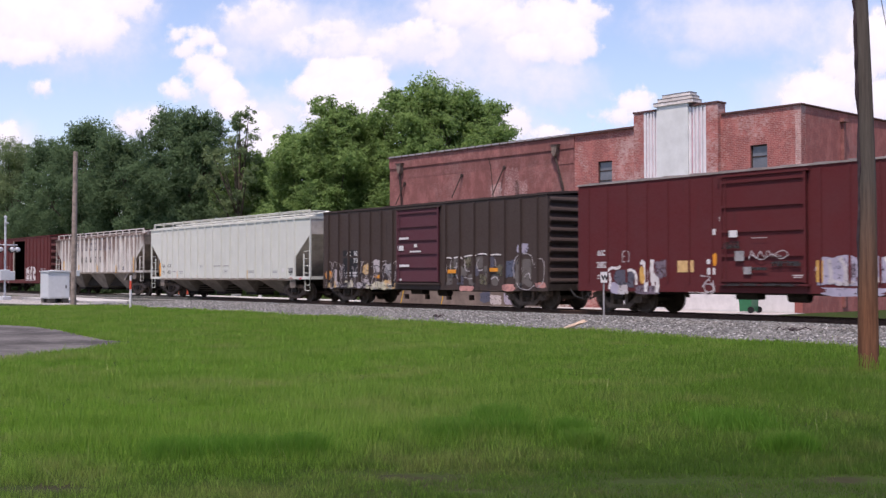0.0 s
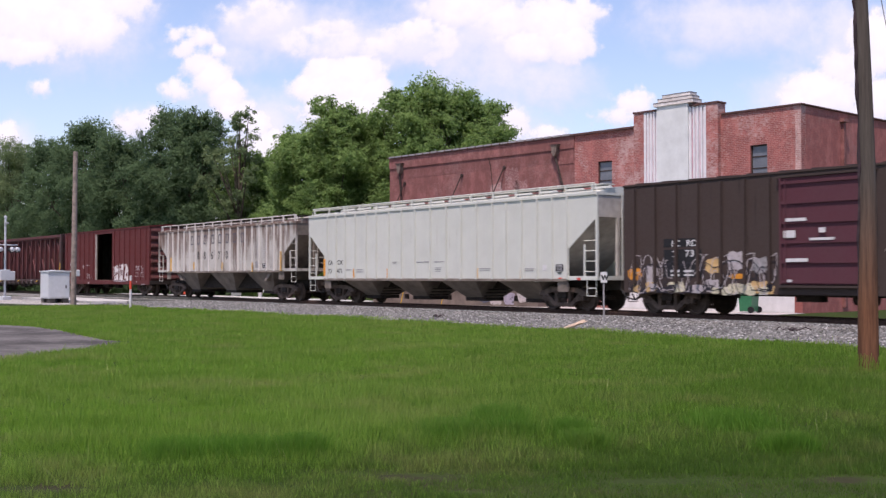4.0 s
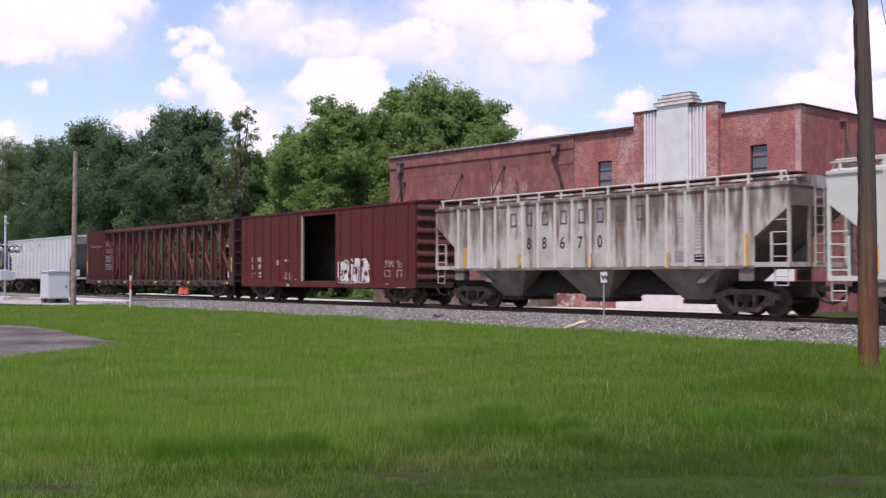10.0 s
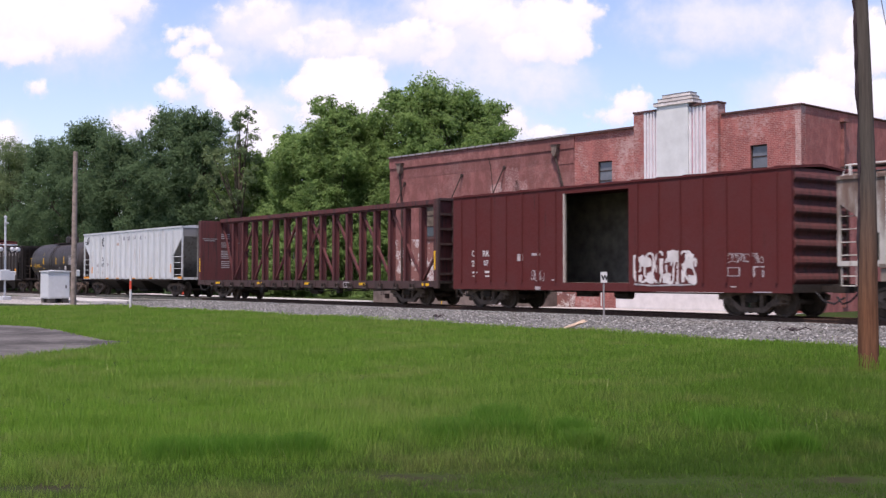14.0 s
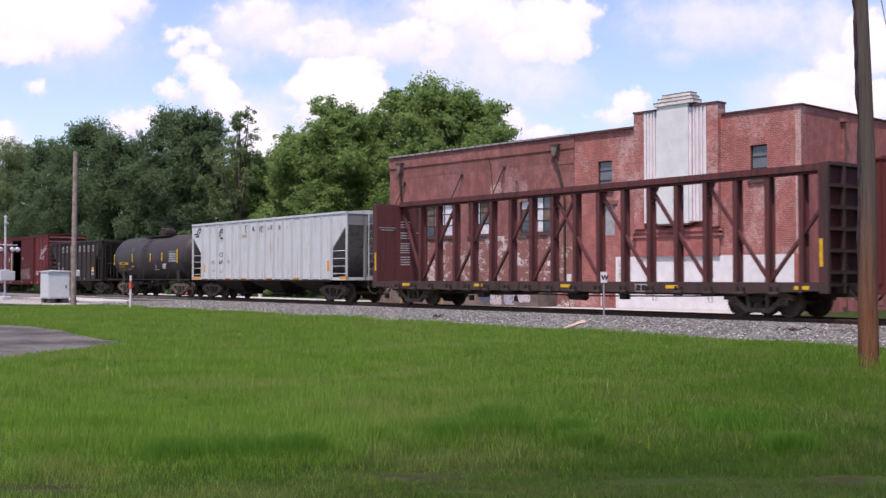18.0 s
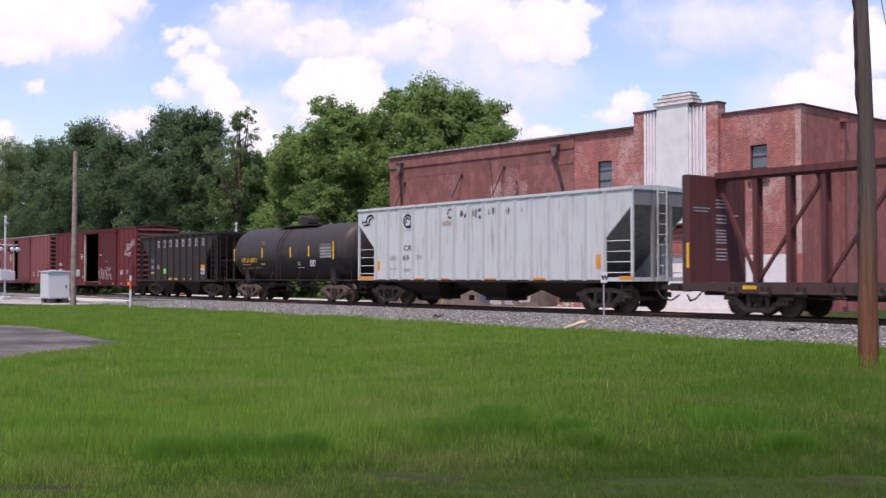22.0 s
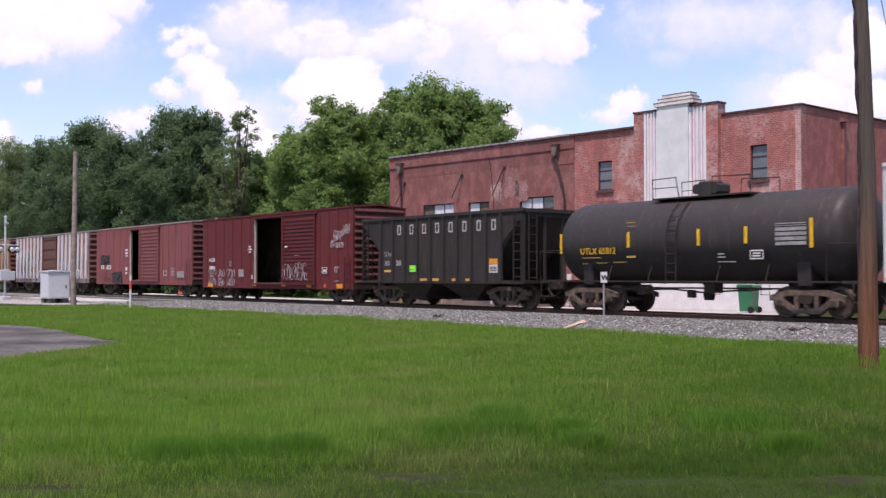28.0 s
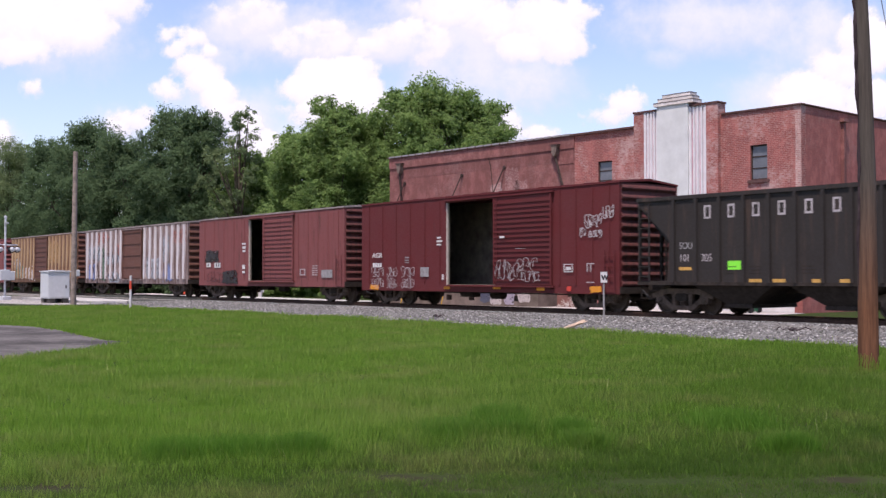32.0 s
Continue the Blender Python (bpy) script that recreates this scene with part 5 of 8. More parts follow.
def crossing_signal(at, label, arm_turn=0.0, tall=5.6):
    root = thing("crossing_signal", at, label, "railway signal", "level crossing signals", rz=arm_turn)
    part("base", Shape().box(-0.3, 0.3, -0.3, 0.3, -0.05, 0.3, 0.04), SILVER, root)
    part("mast", Shape().tube([(0, 0, 0.25), (0, 0, tall)], 0.07, 12).lathe([(0.0, tall + 0.1), (0.1, tall + 0.02), (0.1, tall - 0.06), (0.0, tall - 0.06)], "z", 12), SILVER, root, smooth=True)
    part("lamp_arm", Shape().tube([(0, -0.85, 3.72), (0, 0.85, 3.72)], 0.045, 8), SILVER, root)
    for y in (-0.78, -0.42, 0.42, 0.78):
        lamp_head(root, 0.08, y, 3.42, -1)
    part("junction_box", Shape().box(-0.16, 0.16, 0.28, 0.62, 1.35, 1.95, 0.03), METALGREY, root, "small grey junction box")
    part("junction_box", Shape().box(-0.3, 0.3, -0.45, 0.2, 1.35, 2.05, 0.03), METALGREY, root, "grey junction box")
    part("bell", Shape().lathe([(0.0, tall - 0.5), (0.14, tall - 0.48), (0.16, tall - 0.38), (0.0, tall - 0.36)], "z", 12, (0.12, 0, 0)), SILVER, root)
    return root


def marker_post():
    root = thing("marker_post", (-52.68, 20.84, 0.0), "white utility marker post with a red top", "marker post")
    part("post", Shape().tube([(0, 0, -0.1), (0, 0, 0.95)], 0.056, 10).tube([(0, 0, 1.38), (0, 0, 1.56)], 0.056, 10), WHITE, root, smooth=True)
    part("red_band", Shape().tube([(0, 0, 0.95), (0, 0, 1.38)], 0.059, 10), plain("signal_red_plastic", (0.60, 0.06, 0.025), 0.5, 0, 0.08), root, smooth=True)
    part("cap", Shape().lathe([(0.058, 1.56), (0.052, 1.62), (0.0, 1.64)], "z", 10), WHITE, root)


def whistle_post():
    root = thing("whistle_post", (-24.33, 25.14, 0.1), "grey metal post with a white W sign", "railway sign", rz=-38)
    part("post", Shape().tube([(0.04, 0, -0.1), (0, 0, 1.62)], 0.03, 8), GREYPAINT, root)
    board = part("sign_board", Shape().box(-0.012, 0.0, -0.105, 0.105, 1.28, 1.62), WHITE, root, "white sign board with a black W", at=(0.05, 0, 0))
    cu = letters("W", 0.15, BLACKPAINT, board, (0.004, -0.078, 1.37), "lettering", bold=0.012)
    cu.rotation_euler = (0, 0, radians(90))


def wheelie_bin():
    root = thing("wheeled_bin", (-27.0, 36.1, 0.135), "dark green plastic wheeled bin", "bin", rz=10)
    part("body", Shape().prism([(-0.24, 0.06), (0.24, 0.06), (0.31, 1.0), (-0.31, 1.0)], -0.3, 0.3), BINGREEN, root)
    part("rim", Shape().box(-0.35, 0.35, -0.36, 0.34, 1.0, 1.05, 0.02), BINGREEN, root)
    part("lid", Shape().prism([(-0.36, 1.052), (0.36, 1.052), (0.30, 1.12), (-0.28, 1.13)], -0.38, 0.34), BINGREEN, root)
    part("handle", Shape().tube([(0.36, -0.2, 0.96), (0.44, -0.2, 1.0), (0.44, 0.2, 1.0), (0.36, 0.2, 0.96)], 0.018, 6), BINGREEN, root)
    for y in (-0.34, 0.34):
        part("wheel", Shape().lathe([(0.0, y - 0.03), (0.13, y - 0.03), (0.13, y + 0.03), (0.0, y + 0.03)], "y", 16, (0.26, 0, 0.13)), BLACKPAINT, root)


def hydrant():
    root = thing("fire_hydrant", (-64.3, 34.24, 0.17), "white fire hydrant with a red bonnet", "fire hydrant")
    part("barrel", Shape().lathe([(0.20, 0.0), (0.20, 0.05), (0.13, 0.07), (0.13, 0.55), (0.17, 0.57), (0.17, 0.62)], "z", 14), WHITE, root)
    part("bonnet", Shape().lathe([(0.16, 0.62), (0.15, 0.72), (0.08, 0.80), (0.04, 0.86), (0.0, 0.87)], "z", 14), REDPAINT, root)
    part("nozzle", Shape().lathe([(0.08, -0.26), (0.08, 0.26)], "y", 10, (0, 0, 0.45)), WHITE, root)


def plank():
    root = thing("broken_plank", (-23.09, 22.59, 0.12), "pale splintered board on the ballast", "board")
    root.rotation_euler = (radians(40), radians(-14), radians(-8))
    part("board", Shape().prism([(-0.55, 0.0), (-0.50, 0.035), (0.0, 0.045), (0.46, 0.05), (0.58, 0.03), (0.5, 0.0)], -0.07, 0.07), FRESHWOOD, root)
    part("splinter", Shape().prism([(0.46, 0.0), (0.72, 0.012), (0.46, 0.03)], -0.05, 0.0), FRESHWOOD, root)


def debris(at, seed, label):
    rnd = random.Random(seed)
    root = thing("dry_branch", at, label, "branch")
    s = Shape()
    for i in range(6):
        a = rnd.uniform(-0.5, 0.5)
        l0 = rnd.uniform(0.2, 0.6)
        x, y = rnd.uniform(-0.4, 0.4), rnd.uniform(-0.2, 0.2)
        s.tube([(x, y, 0.01), (x + l0 * math.cos(a) * 0.5, y + l0 * math.sin(a) * 0.5, 0.05 + rnd.uniform(0, 0.06)), (x + l0 * math.cos(a), y + l0 * math.sin(a), 0.02)], [0.02, 0.016, 0.006], 5)
    part("twigs", s, VINE, root)


def tall_sign(at):
    root = thing("street_sign", at, "white street name sign on a grey post", "sign", rz=-38)
    part("post", Shape().tube([(0, 0, -0.1), (0, 0, 4.75)], 0.035, 8), GREYPAINT, root)
    part("sign_board", Shape().box(0.036, 0.05, -0.24, 0.24, 3.5, 4.0), WHITE, root, "white square sign board")
    part("name_board", Shape().box(-0.012, 0.012, -0.36, 0.36, 4.62, 4.82), WHITE, root, "narrow white name board")


def barrel(at):
    root = thing("traffic_barrel", at, "orange red upright traffic panel behind the track", "traffic barrel", "traffic panels by the crossing")
    part("drum", Shape().lathe([(0.22, 0.06), (0.22, 0.3), (0.20, 0.32), (0.20, 0.6), (0.17, 0.62), (0.17, 0.86), (0.10, 0.9), (0.0, 0.9)], "z", 14), TRAFFIC, root, smooth=True)
    part("foot", Shape().lathe([(0.32, 0.0), (0.30, 0.06), (0.0, 0.06)], "z", 14), BLACKPAINT, root)


utility_pole()
crossing_pole()
signal_cabinet()
crossing_signal((-75.7, 21.25, 0.0), "silver level crossing signal mast with round lamps", 12)
crossing_signal((-74.84, 37.85, 0.17), "far level crossing signal mast with a white sleeve", 170, 5.4)
marker_post()
whistle_post()
wheelie_bin()
hydrant()
plank()
debris((-31.5, 23.8, 0.12), 3, "dark dry twigs lying on the ballast")
debris((-17.6, 25.1, 0.12), 5, "dark dry twigs lying on the ballast")
tall_sign((-69.7, 39.87, 0.0))
for bx in (0.0, 0.36):
    barrel((-79.35 + bx * 0.62, 35.45 + bx * 0.8, 0.17))
# ---- the train ----
# Cars in their own space: x along the track, y = -1.5 the side towards the camera, z = 0 the rail top.
MOVING, WHEELS = [], []
AXLE_R = 0.457


def truck_meshes():
    frame_side = Shape()
    for y in (0.0,):
        a, b = y - 0.08, y + 0.08
        frame_side.prism([(-1.25, 0.50), (-0.60, 0.66), (0.60, 0.66), (1.25, 0.50), (1.25, 0.66), (0.66, 0.83), (-0.66, 0.83), (-1.25, 0.66)], a, b)
        frame_side.prism([(-0.95, 0.52), (-0.45, 0.14), (0.45, 0.14), (0.95, 0.52), (0.78, 0.58), (0.38, 0.28), (-0.38, 0.28), (-0.78, 0.58)], a, b)
        frame_side.box(-0.40, -0.27, a, b, 0.28, 0.68)
        frame_side.box(0.27, 0.40, a, b, 0.28, 0.68)
        for x in (-0.889, 0.889):
            frame_side.box(x - 0.17, x + 0.17, a - 0.02, b + 0.02, 0.34, 0.60, 0.05)
    bolster = Shape().box(-0.22, 0.22, -1.14, 1.14, 0.44, 0.68, 0.04).box(-0.3, 0.3, -0.4, 0.4, 0.66, 0.80)
    springs = Shape()
    springs.lathe([(0.10 if k % 2 else 0.125, 0.285 + k * 0.022) for k in range(9)], "z", 12)
    wheel = Shape()
    for y, d in ((-0.72, -1), (0.72, 1)):
        wheel.lathe([(0.10, y - 0.10 * 1), (0.14, y - 0.085), (0.19, y - 0.03), (0.36, y - 0.02), (0.385, y - 0.065), (0.455, y - 0.062), (0.46, y + 0.04), (0.485, y + 0.062), (0.40, y + 0.066), (0.36, y + 0.02), (0.18, y + 0.03), (0.10, y + 0.09)] if d < 0 else
                    [(0.10, y - 0.09), (0.18, y - 0.03), (0.36, y - 0.02), (0.40, y - 0.066), (0.485, y - 0.062), (0.46, y - 0.04), (0.455, y + 0.062), (0.385, y + 0.065), (0.36, y + 0.02), (0.19, y + 0.03), (0.14, y + 0.085), (0.10, y + 0.10)], "y", 28)
    wheel.lathe([(0.08, -0.95), (0.085, 0.95)], "y", 10)
    for y in (-1.0, 1.0):
        wheel.lathe([(0.10, y - 0.14), (0.115, y - 0.1), (0.115, y + 0.1), (0.10, y + 0.14)], "y", 12)
        for j in range(3):
            a = j * 2.094
            wheel.box(0.06 * math.cos(a) - 0.018, 0.06 * math.cos(a) + 0.018, y - 0.165, y + 0.165, 0.06 * math.sin(a) - 0.018, 0.06 * math.sin(a) + 0.018)
    return frame_side.mesh("side_frame"), bolster.mesh("truck"), springs.mesh("spring_nest", True), wheel.mesh("wheelset", True)


FRAME_ME, BOLSTER_ME, SPRING_ME, WHEEL_ME = truck_meshes()


def truck(car, x):
    t = part("truck", BOLSTER_ME, UNDER, car, "rusty cast steel truck", at=(x, 0, 0))
    for y in (-1.02, 1.02):
        part("side_frame", FRAME_ME, TRUCK, t, at=(0, y, 0))
        part("spring_nest", SPRING_ME, TRUCK, t, at=(0, y, 0))
    for dx in (-0.889, 0.889):
        w = part("wheelset", WHEEL_ME, WHEEL, t, "worn steel wheels on their axle", at=(dx, 0, AXLE_R))
        WHEELS.append((w, dx))


def coupler(car, x, d):
    s = Shape().box(min(x, x + d * 0.55), max(x, x + d * 0.55), -0.08, 0.08, 0.78, 0.94, 0.02)
    s.box(min(x + d * 0.42, x + d * 0.78), max(x + d * 0.42, x + d * 0.78), -0.16, 0.14, 0.74, 1.0, 0.05)
    part("coupler", s, UNDER, car)
    h = Shape().tube([(x, -0.35, 0.78), (x + d * 0.3, -0.38, 0.5), (x + d * 0.6, -0.3, 0.42), (x + d * 0.85, -0.15, 0.62)], 0.03, 6)
    part("brake_hose", h, BLACKPAINT, car)


def ladder(car, x0, x1, y, z0, z1, n, material, name="ladder"):
    s = Shape()
    for x in (x0, x1):
        s.box(x - 0.02, x + 0.02, y - 0.02, y + 0.02, z0, z1)
    for i in range(n):
        z = z0 + (z1 - z0) * (i + 0.5) / n
        s.tube([(x0, y, z), (x1, y, z)], 0.014, 5)
    part(name, s, material, car)


def end_ladder(car, x, y0, y1, z0, z1, n, material):
    s = Shape()
    for y in (y0, y1):
        s.box(x - 0.02, x + 0.02, y - 0.02, y + 0.02, z0, z1)
    for i in range(n):
        z = z0 + (z1 - z0) * (i + 0.5) / n
        s.tube([(x, y0, z), (x, y1, z)], 0.014, 5)
    part("end_ladder", s, material, car)


def car_root(name, mid, label):
    car = thing(name, (mid, TRACK_Y, RAIL_Z), label, name.replace("_", " "), "cars of the freight train")
    MOVING.append((car, mid))
    return car


def ends(car, half, truck_at):
    for x in (-truck_at, truck_at):
        truck(car, x)
    for d in (-1, 1):
        coupler(car, d * half, d)


def boxcar(mid, length, eave, sill, body, label, door=(-1.5, 1.5), opening=None, ribs=(7, 7), rib_size=(0.07, 0.035), door_mat=None, door_ribs=4, end_ribs=9, louvred=False, end_mat=None, roof_mat=None, trucks=6.25, rib_mat=None):
    """door: the leaf's left and right edge; opening: the hole's edges where it stands open, else None."""
    car = car_root("boxcar", mid, label)
    h, w = length / 2, 1.48
    base = sill + 0.28
    hole = opening or door
    gone, door = door is None, door or hole
    top = eave - 0.22
    # sides in lengths, so that an open doorway goes right through
    for a, b in ((-h, hole[0]), (hole[1], h)):
        part("side_wall", Shape().box(a, b, -w, -w + 0.08, sill, eave), body, car)
    part("side_wall", Shape().box(hole[0], hole[1], -w, -w + 0.08, top, eave), body, car)
    part("door_sill", Shape().box(hole[0], hole[1], -w - 0.012, -w + 0.10, sill, base, 0.015), body, car)
    part("side_wall", Shape().box(-h, h, w - 0.08, w, sill, eave), body, car)
    part("floor_deck", Shape().box(-h + 0.06, h - 0.06, -w + 0.085, w - 0.085, base - 0.12, base), LINER, car)
    # inner lining
    part("lining", Shape().box(-h + 0.1, h - 0.1, w - 0.16, w - 0.09, base, eave - 0.05), LINER, car)
    lo, hi = -h + 0.1, h - 0.1
    for a, b in ((lo, hole[0] + 0.02), (hole[1] - 0.02, hi)):
        part("lining", Shape().box(a, b, -w + 0.085, -w + 0.14, base, eave - 0.05), LINER, car)
    if opening:
        part("door_jamb", Shape().box(hole[0], hole[0] + 0.04, -w - 0.02, -w + 0.06, base, top), JAMB, car, "pale bare door jamb")
    # corrugated ends
    for d in (-1, 1):
        prof = []
        n = end_ribs
        z0, z1 = sill + 0.2, eave
        for i in range(n):
            za = z0 + (z1 - z0) * i / n
            st = (z1 - z0) / n
            prof += [(0.0, za), (0.0, za + st * 0.12), (0.10, za + st * 0.32), (0.11, za + st * 0.42), (0.09, za + st * 0.60), (0.01, za + st * 0.95)]
        prof.append((0.0, z1))
        poly = [(d * (h - 0.03 + p), z) for p, z in prof] + [(d * (h - 0.12), z1), (d * (h - 0.12), z0)]
        s = Shape().prism(poly, -w + 0.10, w - 0.10)
        part("end_wall", s, end_mat or body, car)
        for y in (-w + 0.05, w - 0.05):
            part("corner_post", Shape().box(min(d * (h - 0.12), d * (h + 0.02)), max(d * (h - 0.12), d * (h + 0.02)), y - 0.055, y + 0.055, sill, eave + 0.004), body, car)
        part("end_sill", Shape().box(min(d * (h - 0.1), d * (h + 0.06)), max(d * (h - 0.1), d * (h + 0.06)), -w + 0.02, w - 0.02, sill + 0.02, sill + 0.26), UNDER, car)
        end_ladder(car, d * (h + 0.10), 0.78, 1.22, sill + 0.2, eave - 0.9, 7, UNDER)
    # roof: low gable with raised seams and end caps
    r = Shape().prism([(-w - 0.03, eave - 0.03), (-w - 0.03, eave + 0.03), (0, eave + 0.17), (w + 0.03, eave + 0.03), (w + 0.03, eave - 0.03), (w - 0.02, eave - 0.03), (0, eave + 0.09), (-w + 0.02, eave - 0.03)], -h - 0.05, h + 0.05, "x")
    roof = part("roof", r, roof_mat or body, car)
    for i in range(14):
        x = -h + length * (i + 0.5) / 14
        seam = Shape().prism([(-w, eave + 0.034), (0, eave + 0.174), (w, eave + 0.034), (w, eave + 0.06), (0, eave + 0.2), (-w, eave + 0.06)], x - 0.04, x + 0.04, "x")
        part("roof_seam", seam, roof_mat or body, roof)
    # posts on the sides
    rw, rd = rib_size
    me = Shape().prism([(-rw / 2, -rd), (rw / 2, -rd), (rw * 0.56, 0), (-rw * 0.56, 0)], sill + 0.30, eave - 0.10, "z").mesh("rib")
    left, right = min(door[0], hole[0]), max(door[1], hole[1])
    for side, turn in ((-w, 0), (w, math.pi)):
        for i in range(ribs[0]):
            o = part("rib", me, rib_mat or body, car, at=(-h + (left + h) * (i + 0.55) / ribs[0], side, 0))
            o.rotation_euler = (0, 0, turn)
        for i in range(ribs[1]):
            o = part("rib", me, rib_mat or body, car, at=(right + (h - right) * (i + 0.45) / ribs[1], side, 0))
            o.rotation_euler = (0, 0, turn)
    # doors
    dm = door_mat or body
    for y, d, dr in ((-w, -1, door), (w, 1, (-1.5, 1.5))):
        if gone and d < 0:
            continue
        leaf = part("door", Shape().box(dr[0], dr[1], min(y + d * 0.03, y + d * 0.075), max(y + d * 0.03, y + d * 0.075), base + 0.02, top + 0.04), dm, car)
        n = door_ribs
        a, b = min(y + d * 0.06, y + d * (0.115 if not louvred else 0.105)), max(y + d * 0.06, y + d * (0.115 if not louvred else 0.105))
        for i in range(n):
            z = base + 0.10 + (top - base - 0.2) * (i + (0.5 if louvred else 0)) / (n if louvred else n - 1)
            part("door_rib", Shape().box(dr[0] + 0.06, dr[1] - 0.06, a, b, z - 0.045, z + 0.045, 0.02), dm, leaf)
        for x in (dr[0], dr[1] - 0.07):
            part("door_edge", Shape().box(x, x + 0.07, a, b, base + 0.02, top + 0.04), dm, leaf)
        part("lock_rod", Shape().tube([(dr[0] + 0.22, y + d * 0.13, base + 0.1), (dr[0] + 0.22, y + d * 0.13, top)], 0.018), dm, leaf)
        track0, track1 = min(dr[0], hole[0]) - 0.1, max(dr[1], hole[1]) + 0.1
        for z in (base - 0.07, top + 0.05):
            part("door_track", Shape().box(track0, track1, min(y, y + d * 0.12), max(y, y + d * 0.12), z, z + 0.065), body, car)
    # side ladder, grab irons and steps at the corners
    ladder(car, h - 0.62, h - 0.16, -w - 0.07, sill + 0.05, sill + 1.5, 4, body, "grab_ladder") if end_ribs > 9 else None
    for x in (-h + 0.35, h - 0.35):
        part("step", Shape().tube([(x - 0.2, -w + 0.02, sill + 0.02), (x - 0.2, -w + 0.02, sill - 0.3), (x + 0.2, -w + 0.02, sill - 0.3), (x + 0.2, -w + 0.02, sill + 0.02)], 0.018, 5), UNDER, car)
    part("center_sill", Shape().box(-h, h, -0.25, 0.25, 0.72, sill + 0.25).box(-2.2, 2.0, -w + 0.15, w - 0.15, sill - 0.02, sill + 0.2), UNDER, car)
    part("brake_gear", Shape().lathe([(0.0, -1.0), (0.16, -0.98), (0.17, -0.3), (0.0, -0.28)], "x", 12, (1.2, -0.6, sill - 0.12)).box(-1.6, -0.8, -0.8, -0.4, sill - 0.22, sill).tube([(-5, -0.5, sill - 0.05), (5, -0.5, sill - 0.05)], 0.025, 5), UNDER, car)
    ends(car, h + 0.02, trucks)
    return car


def covered_hopper(mid, length, top, bottom, body, label, cut, bays, rails, slope_mat, bay_mat, trucks, bay_fill=0.99, bay_foot=0.5, rib_mat=None, bay_y=1.05, bay_at=None, bay_foot_z=0.36, sill_foot=0.74, rib_at=()):
    """cut: (height of the short end edge's foot, length of the slanting cut, height where the cut ends)."""
    car = car_root("covered_hopper", mid, label)
    h, w = length / 2, 1.5
    zc, dx, ze = cut
    poly = [(-h, top), (-h, zc), (-h + dx, ze), (-h + dx, bottom), (h - dx, bottom), (h - dx, ze), (h, zc), (h, top)]
    for y in (-w, w - 0.06):
        part("side_sheet", Shape().prism(poly, y, y + 0.06), body, car)
    # arched roof with hatches and a running board
    n = 10
    arc = [(-w + 2 * w * i / n, top - 0.02 + (0.26 if rails else 0.10) * math.sin(math.pi * i / n) ** 0.8) for i in range(n + 1)]
    roof = part("roof", Shape().prism(arc + [(w, top - 0.1), (-w, top - 0.1)], -h, h, "x"), body, car, smooth=True)
    part("roof_edge", Shape().box(-h, h, -w - 0.035, -w + 0.02, top - 0.09, top + 0.01), body, car)
    hat = Shape().lathe([(0.36, 0.0), (0.36, 0.10), (0.30, 0.14), (0.0, 0.16)], "z", 14).mesh("hatch", True)
    for i in range(bays * 3 + 1 if rails else 0):
        part("hatch", hat, body, roof, at=(-h + 1.2 + (length - 2.4) * i / (bays * 3), 0, top + 0.22))
    for y in (-0.95, 0.95) if rails else ():
        part("running_board", Shape().box(-h - 0.05, h + 0.05, y - 0.28, y + 0.28, top + 0.26, top + 0.30), body if body in (CREAM, PALE_GREY) else UNDER, roof)
    if rails:
        for y in (-w + 0.12, w - 0.12):
            s = Shape().tube([(-h + 0.1, y, top), (-h + 0.22, y, top + 0.32), (h - 0.22, y, top + 0.32), (h - 0.1, y, top)], 0.026, 5)
            for i in range(rails):
                x = -h + 0.35 + (length - 0.7) * i / (rails - 1)
                s.box(x - 0.03, x + 0.03, y - 0.03, y + 0.03, top - 0.02, top + 0.32)
            part("roof_rail", s, rib_mat or body, roof)
    # end slope sheets, ends and corner posts
    for d in (-1, 1):
        a, b = d * h, d * (h - dx)
        run = (zc - 1.0) / max(0.3, (zc - ze)) * dx
        p = [(d * (h - 0.02), top - 0.05), (d * (h - 0.02), zc), (d * (h - run), 1.02), (d * (h - run - 0.3), 1.02), (d * (h - 0.5), zc + 0.2), (d * (h - 0.5), top - 0.05)]
        part("end_sheet", Shape().prism(p, -w + 0.07, w - 0.07), slope_mat, car)
        for y in (-w + 0.04, w - 0.04):
            inner = 0.65 if rails else dx
            rung = Shape().box(min(a, a - d * 0.09), max(a, a - d * 0.09), y - 0.04, y + 0.04, bottom, zc + 0.1)
            if rails:
                rung.box(min(a - d * 0.62, a - d * 0.68), max(a - d * 0.62, a - d * 0.68), y - 0.03, y + 0.03, bottom, ze + 0.15)
            for i in range(4):
                z = bottom + 0.3 + i * 0.36
                rung.tube([(a - d * 0.05, y, z), (a - d * inner, y, z)], 0.016, 5)
            part("corner_ladder", rung, body, car)
        part("platform", Shape().box(min(a, a - d * dx), max(a, a - d * dx), -w, w, bottom, bottom + 0.14), body, car)
        for y in (-0.5, 0.38):
            part("end_post", Shape().box(min(a, a - d * 0.1), max(a, a - d * 0.1), y, y + 0.12, bottom, zc), slope_mat, car)
        for y in (-w + 0.02, w - 0.06) if rails else ():
            part("jacking_plate", Shape().box(min(a - d * (dx + 0.55), a - d * (dx + 0.02)), max(a - d * (dx + 0.55), a - d * (dx + 0.02)), y, y + 0.04, bottom - 0.42, bottom - 0.06, 0.03).lathe([(0.09, y - 0.012), (0.09, y + 0.052)], "y", 12, (a - d * (dx + 0.28), 0, bottom - 0.2)), bay_mat, car)
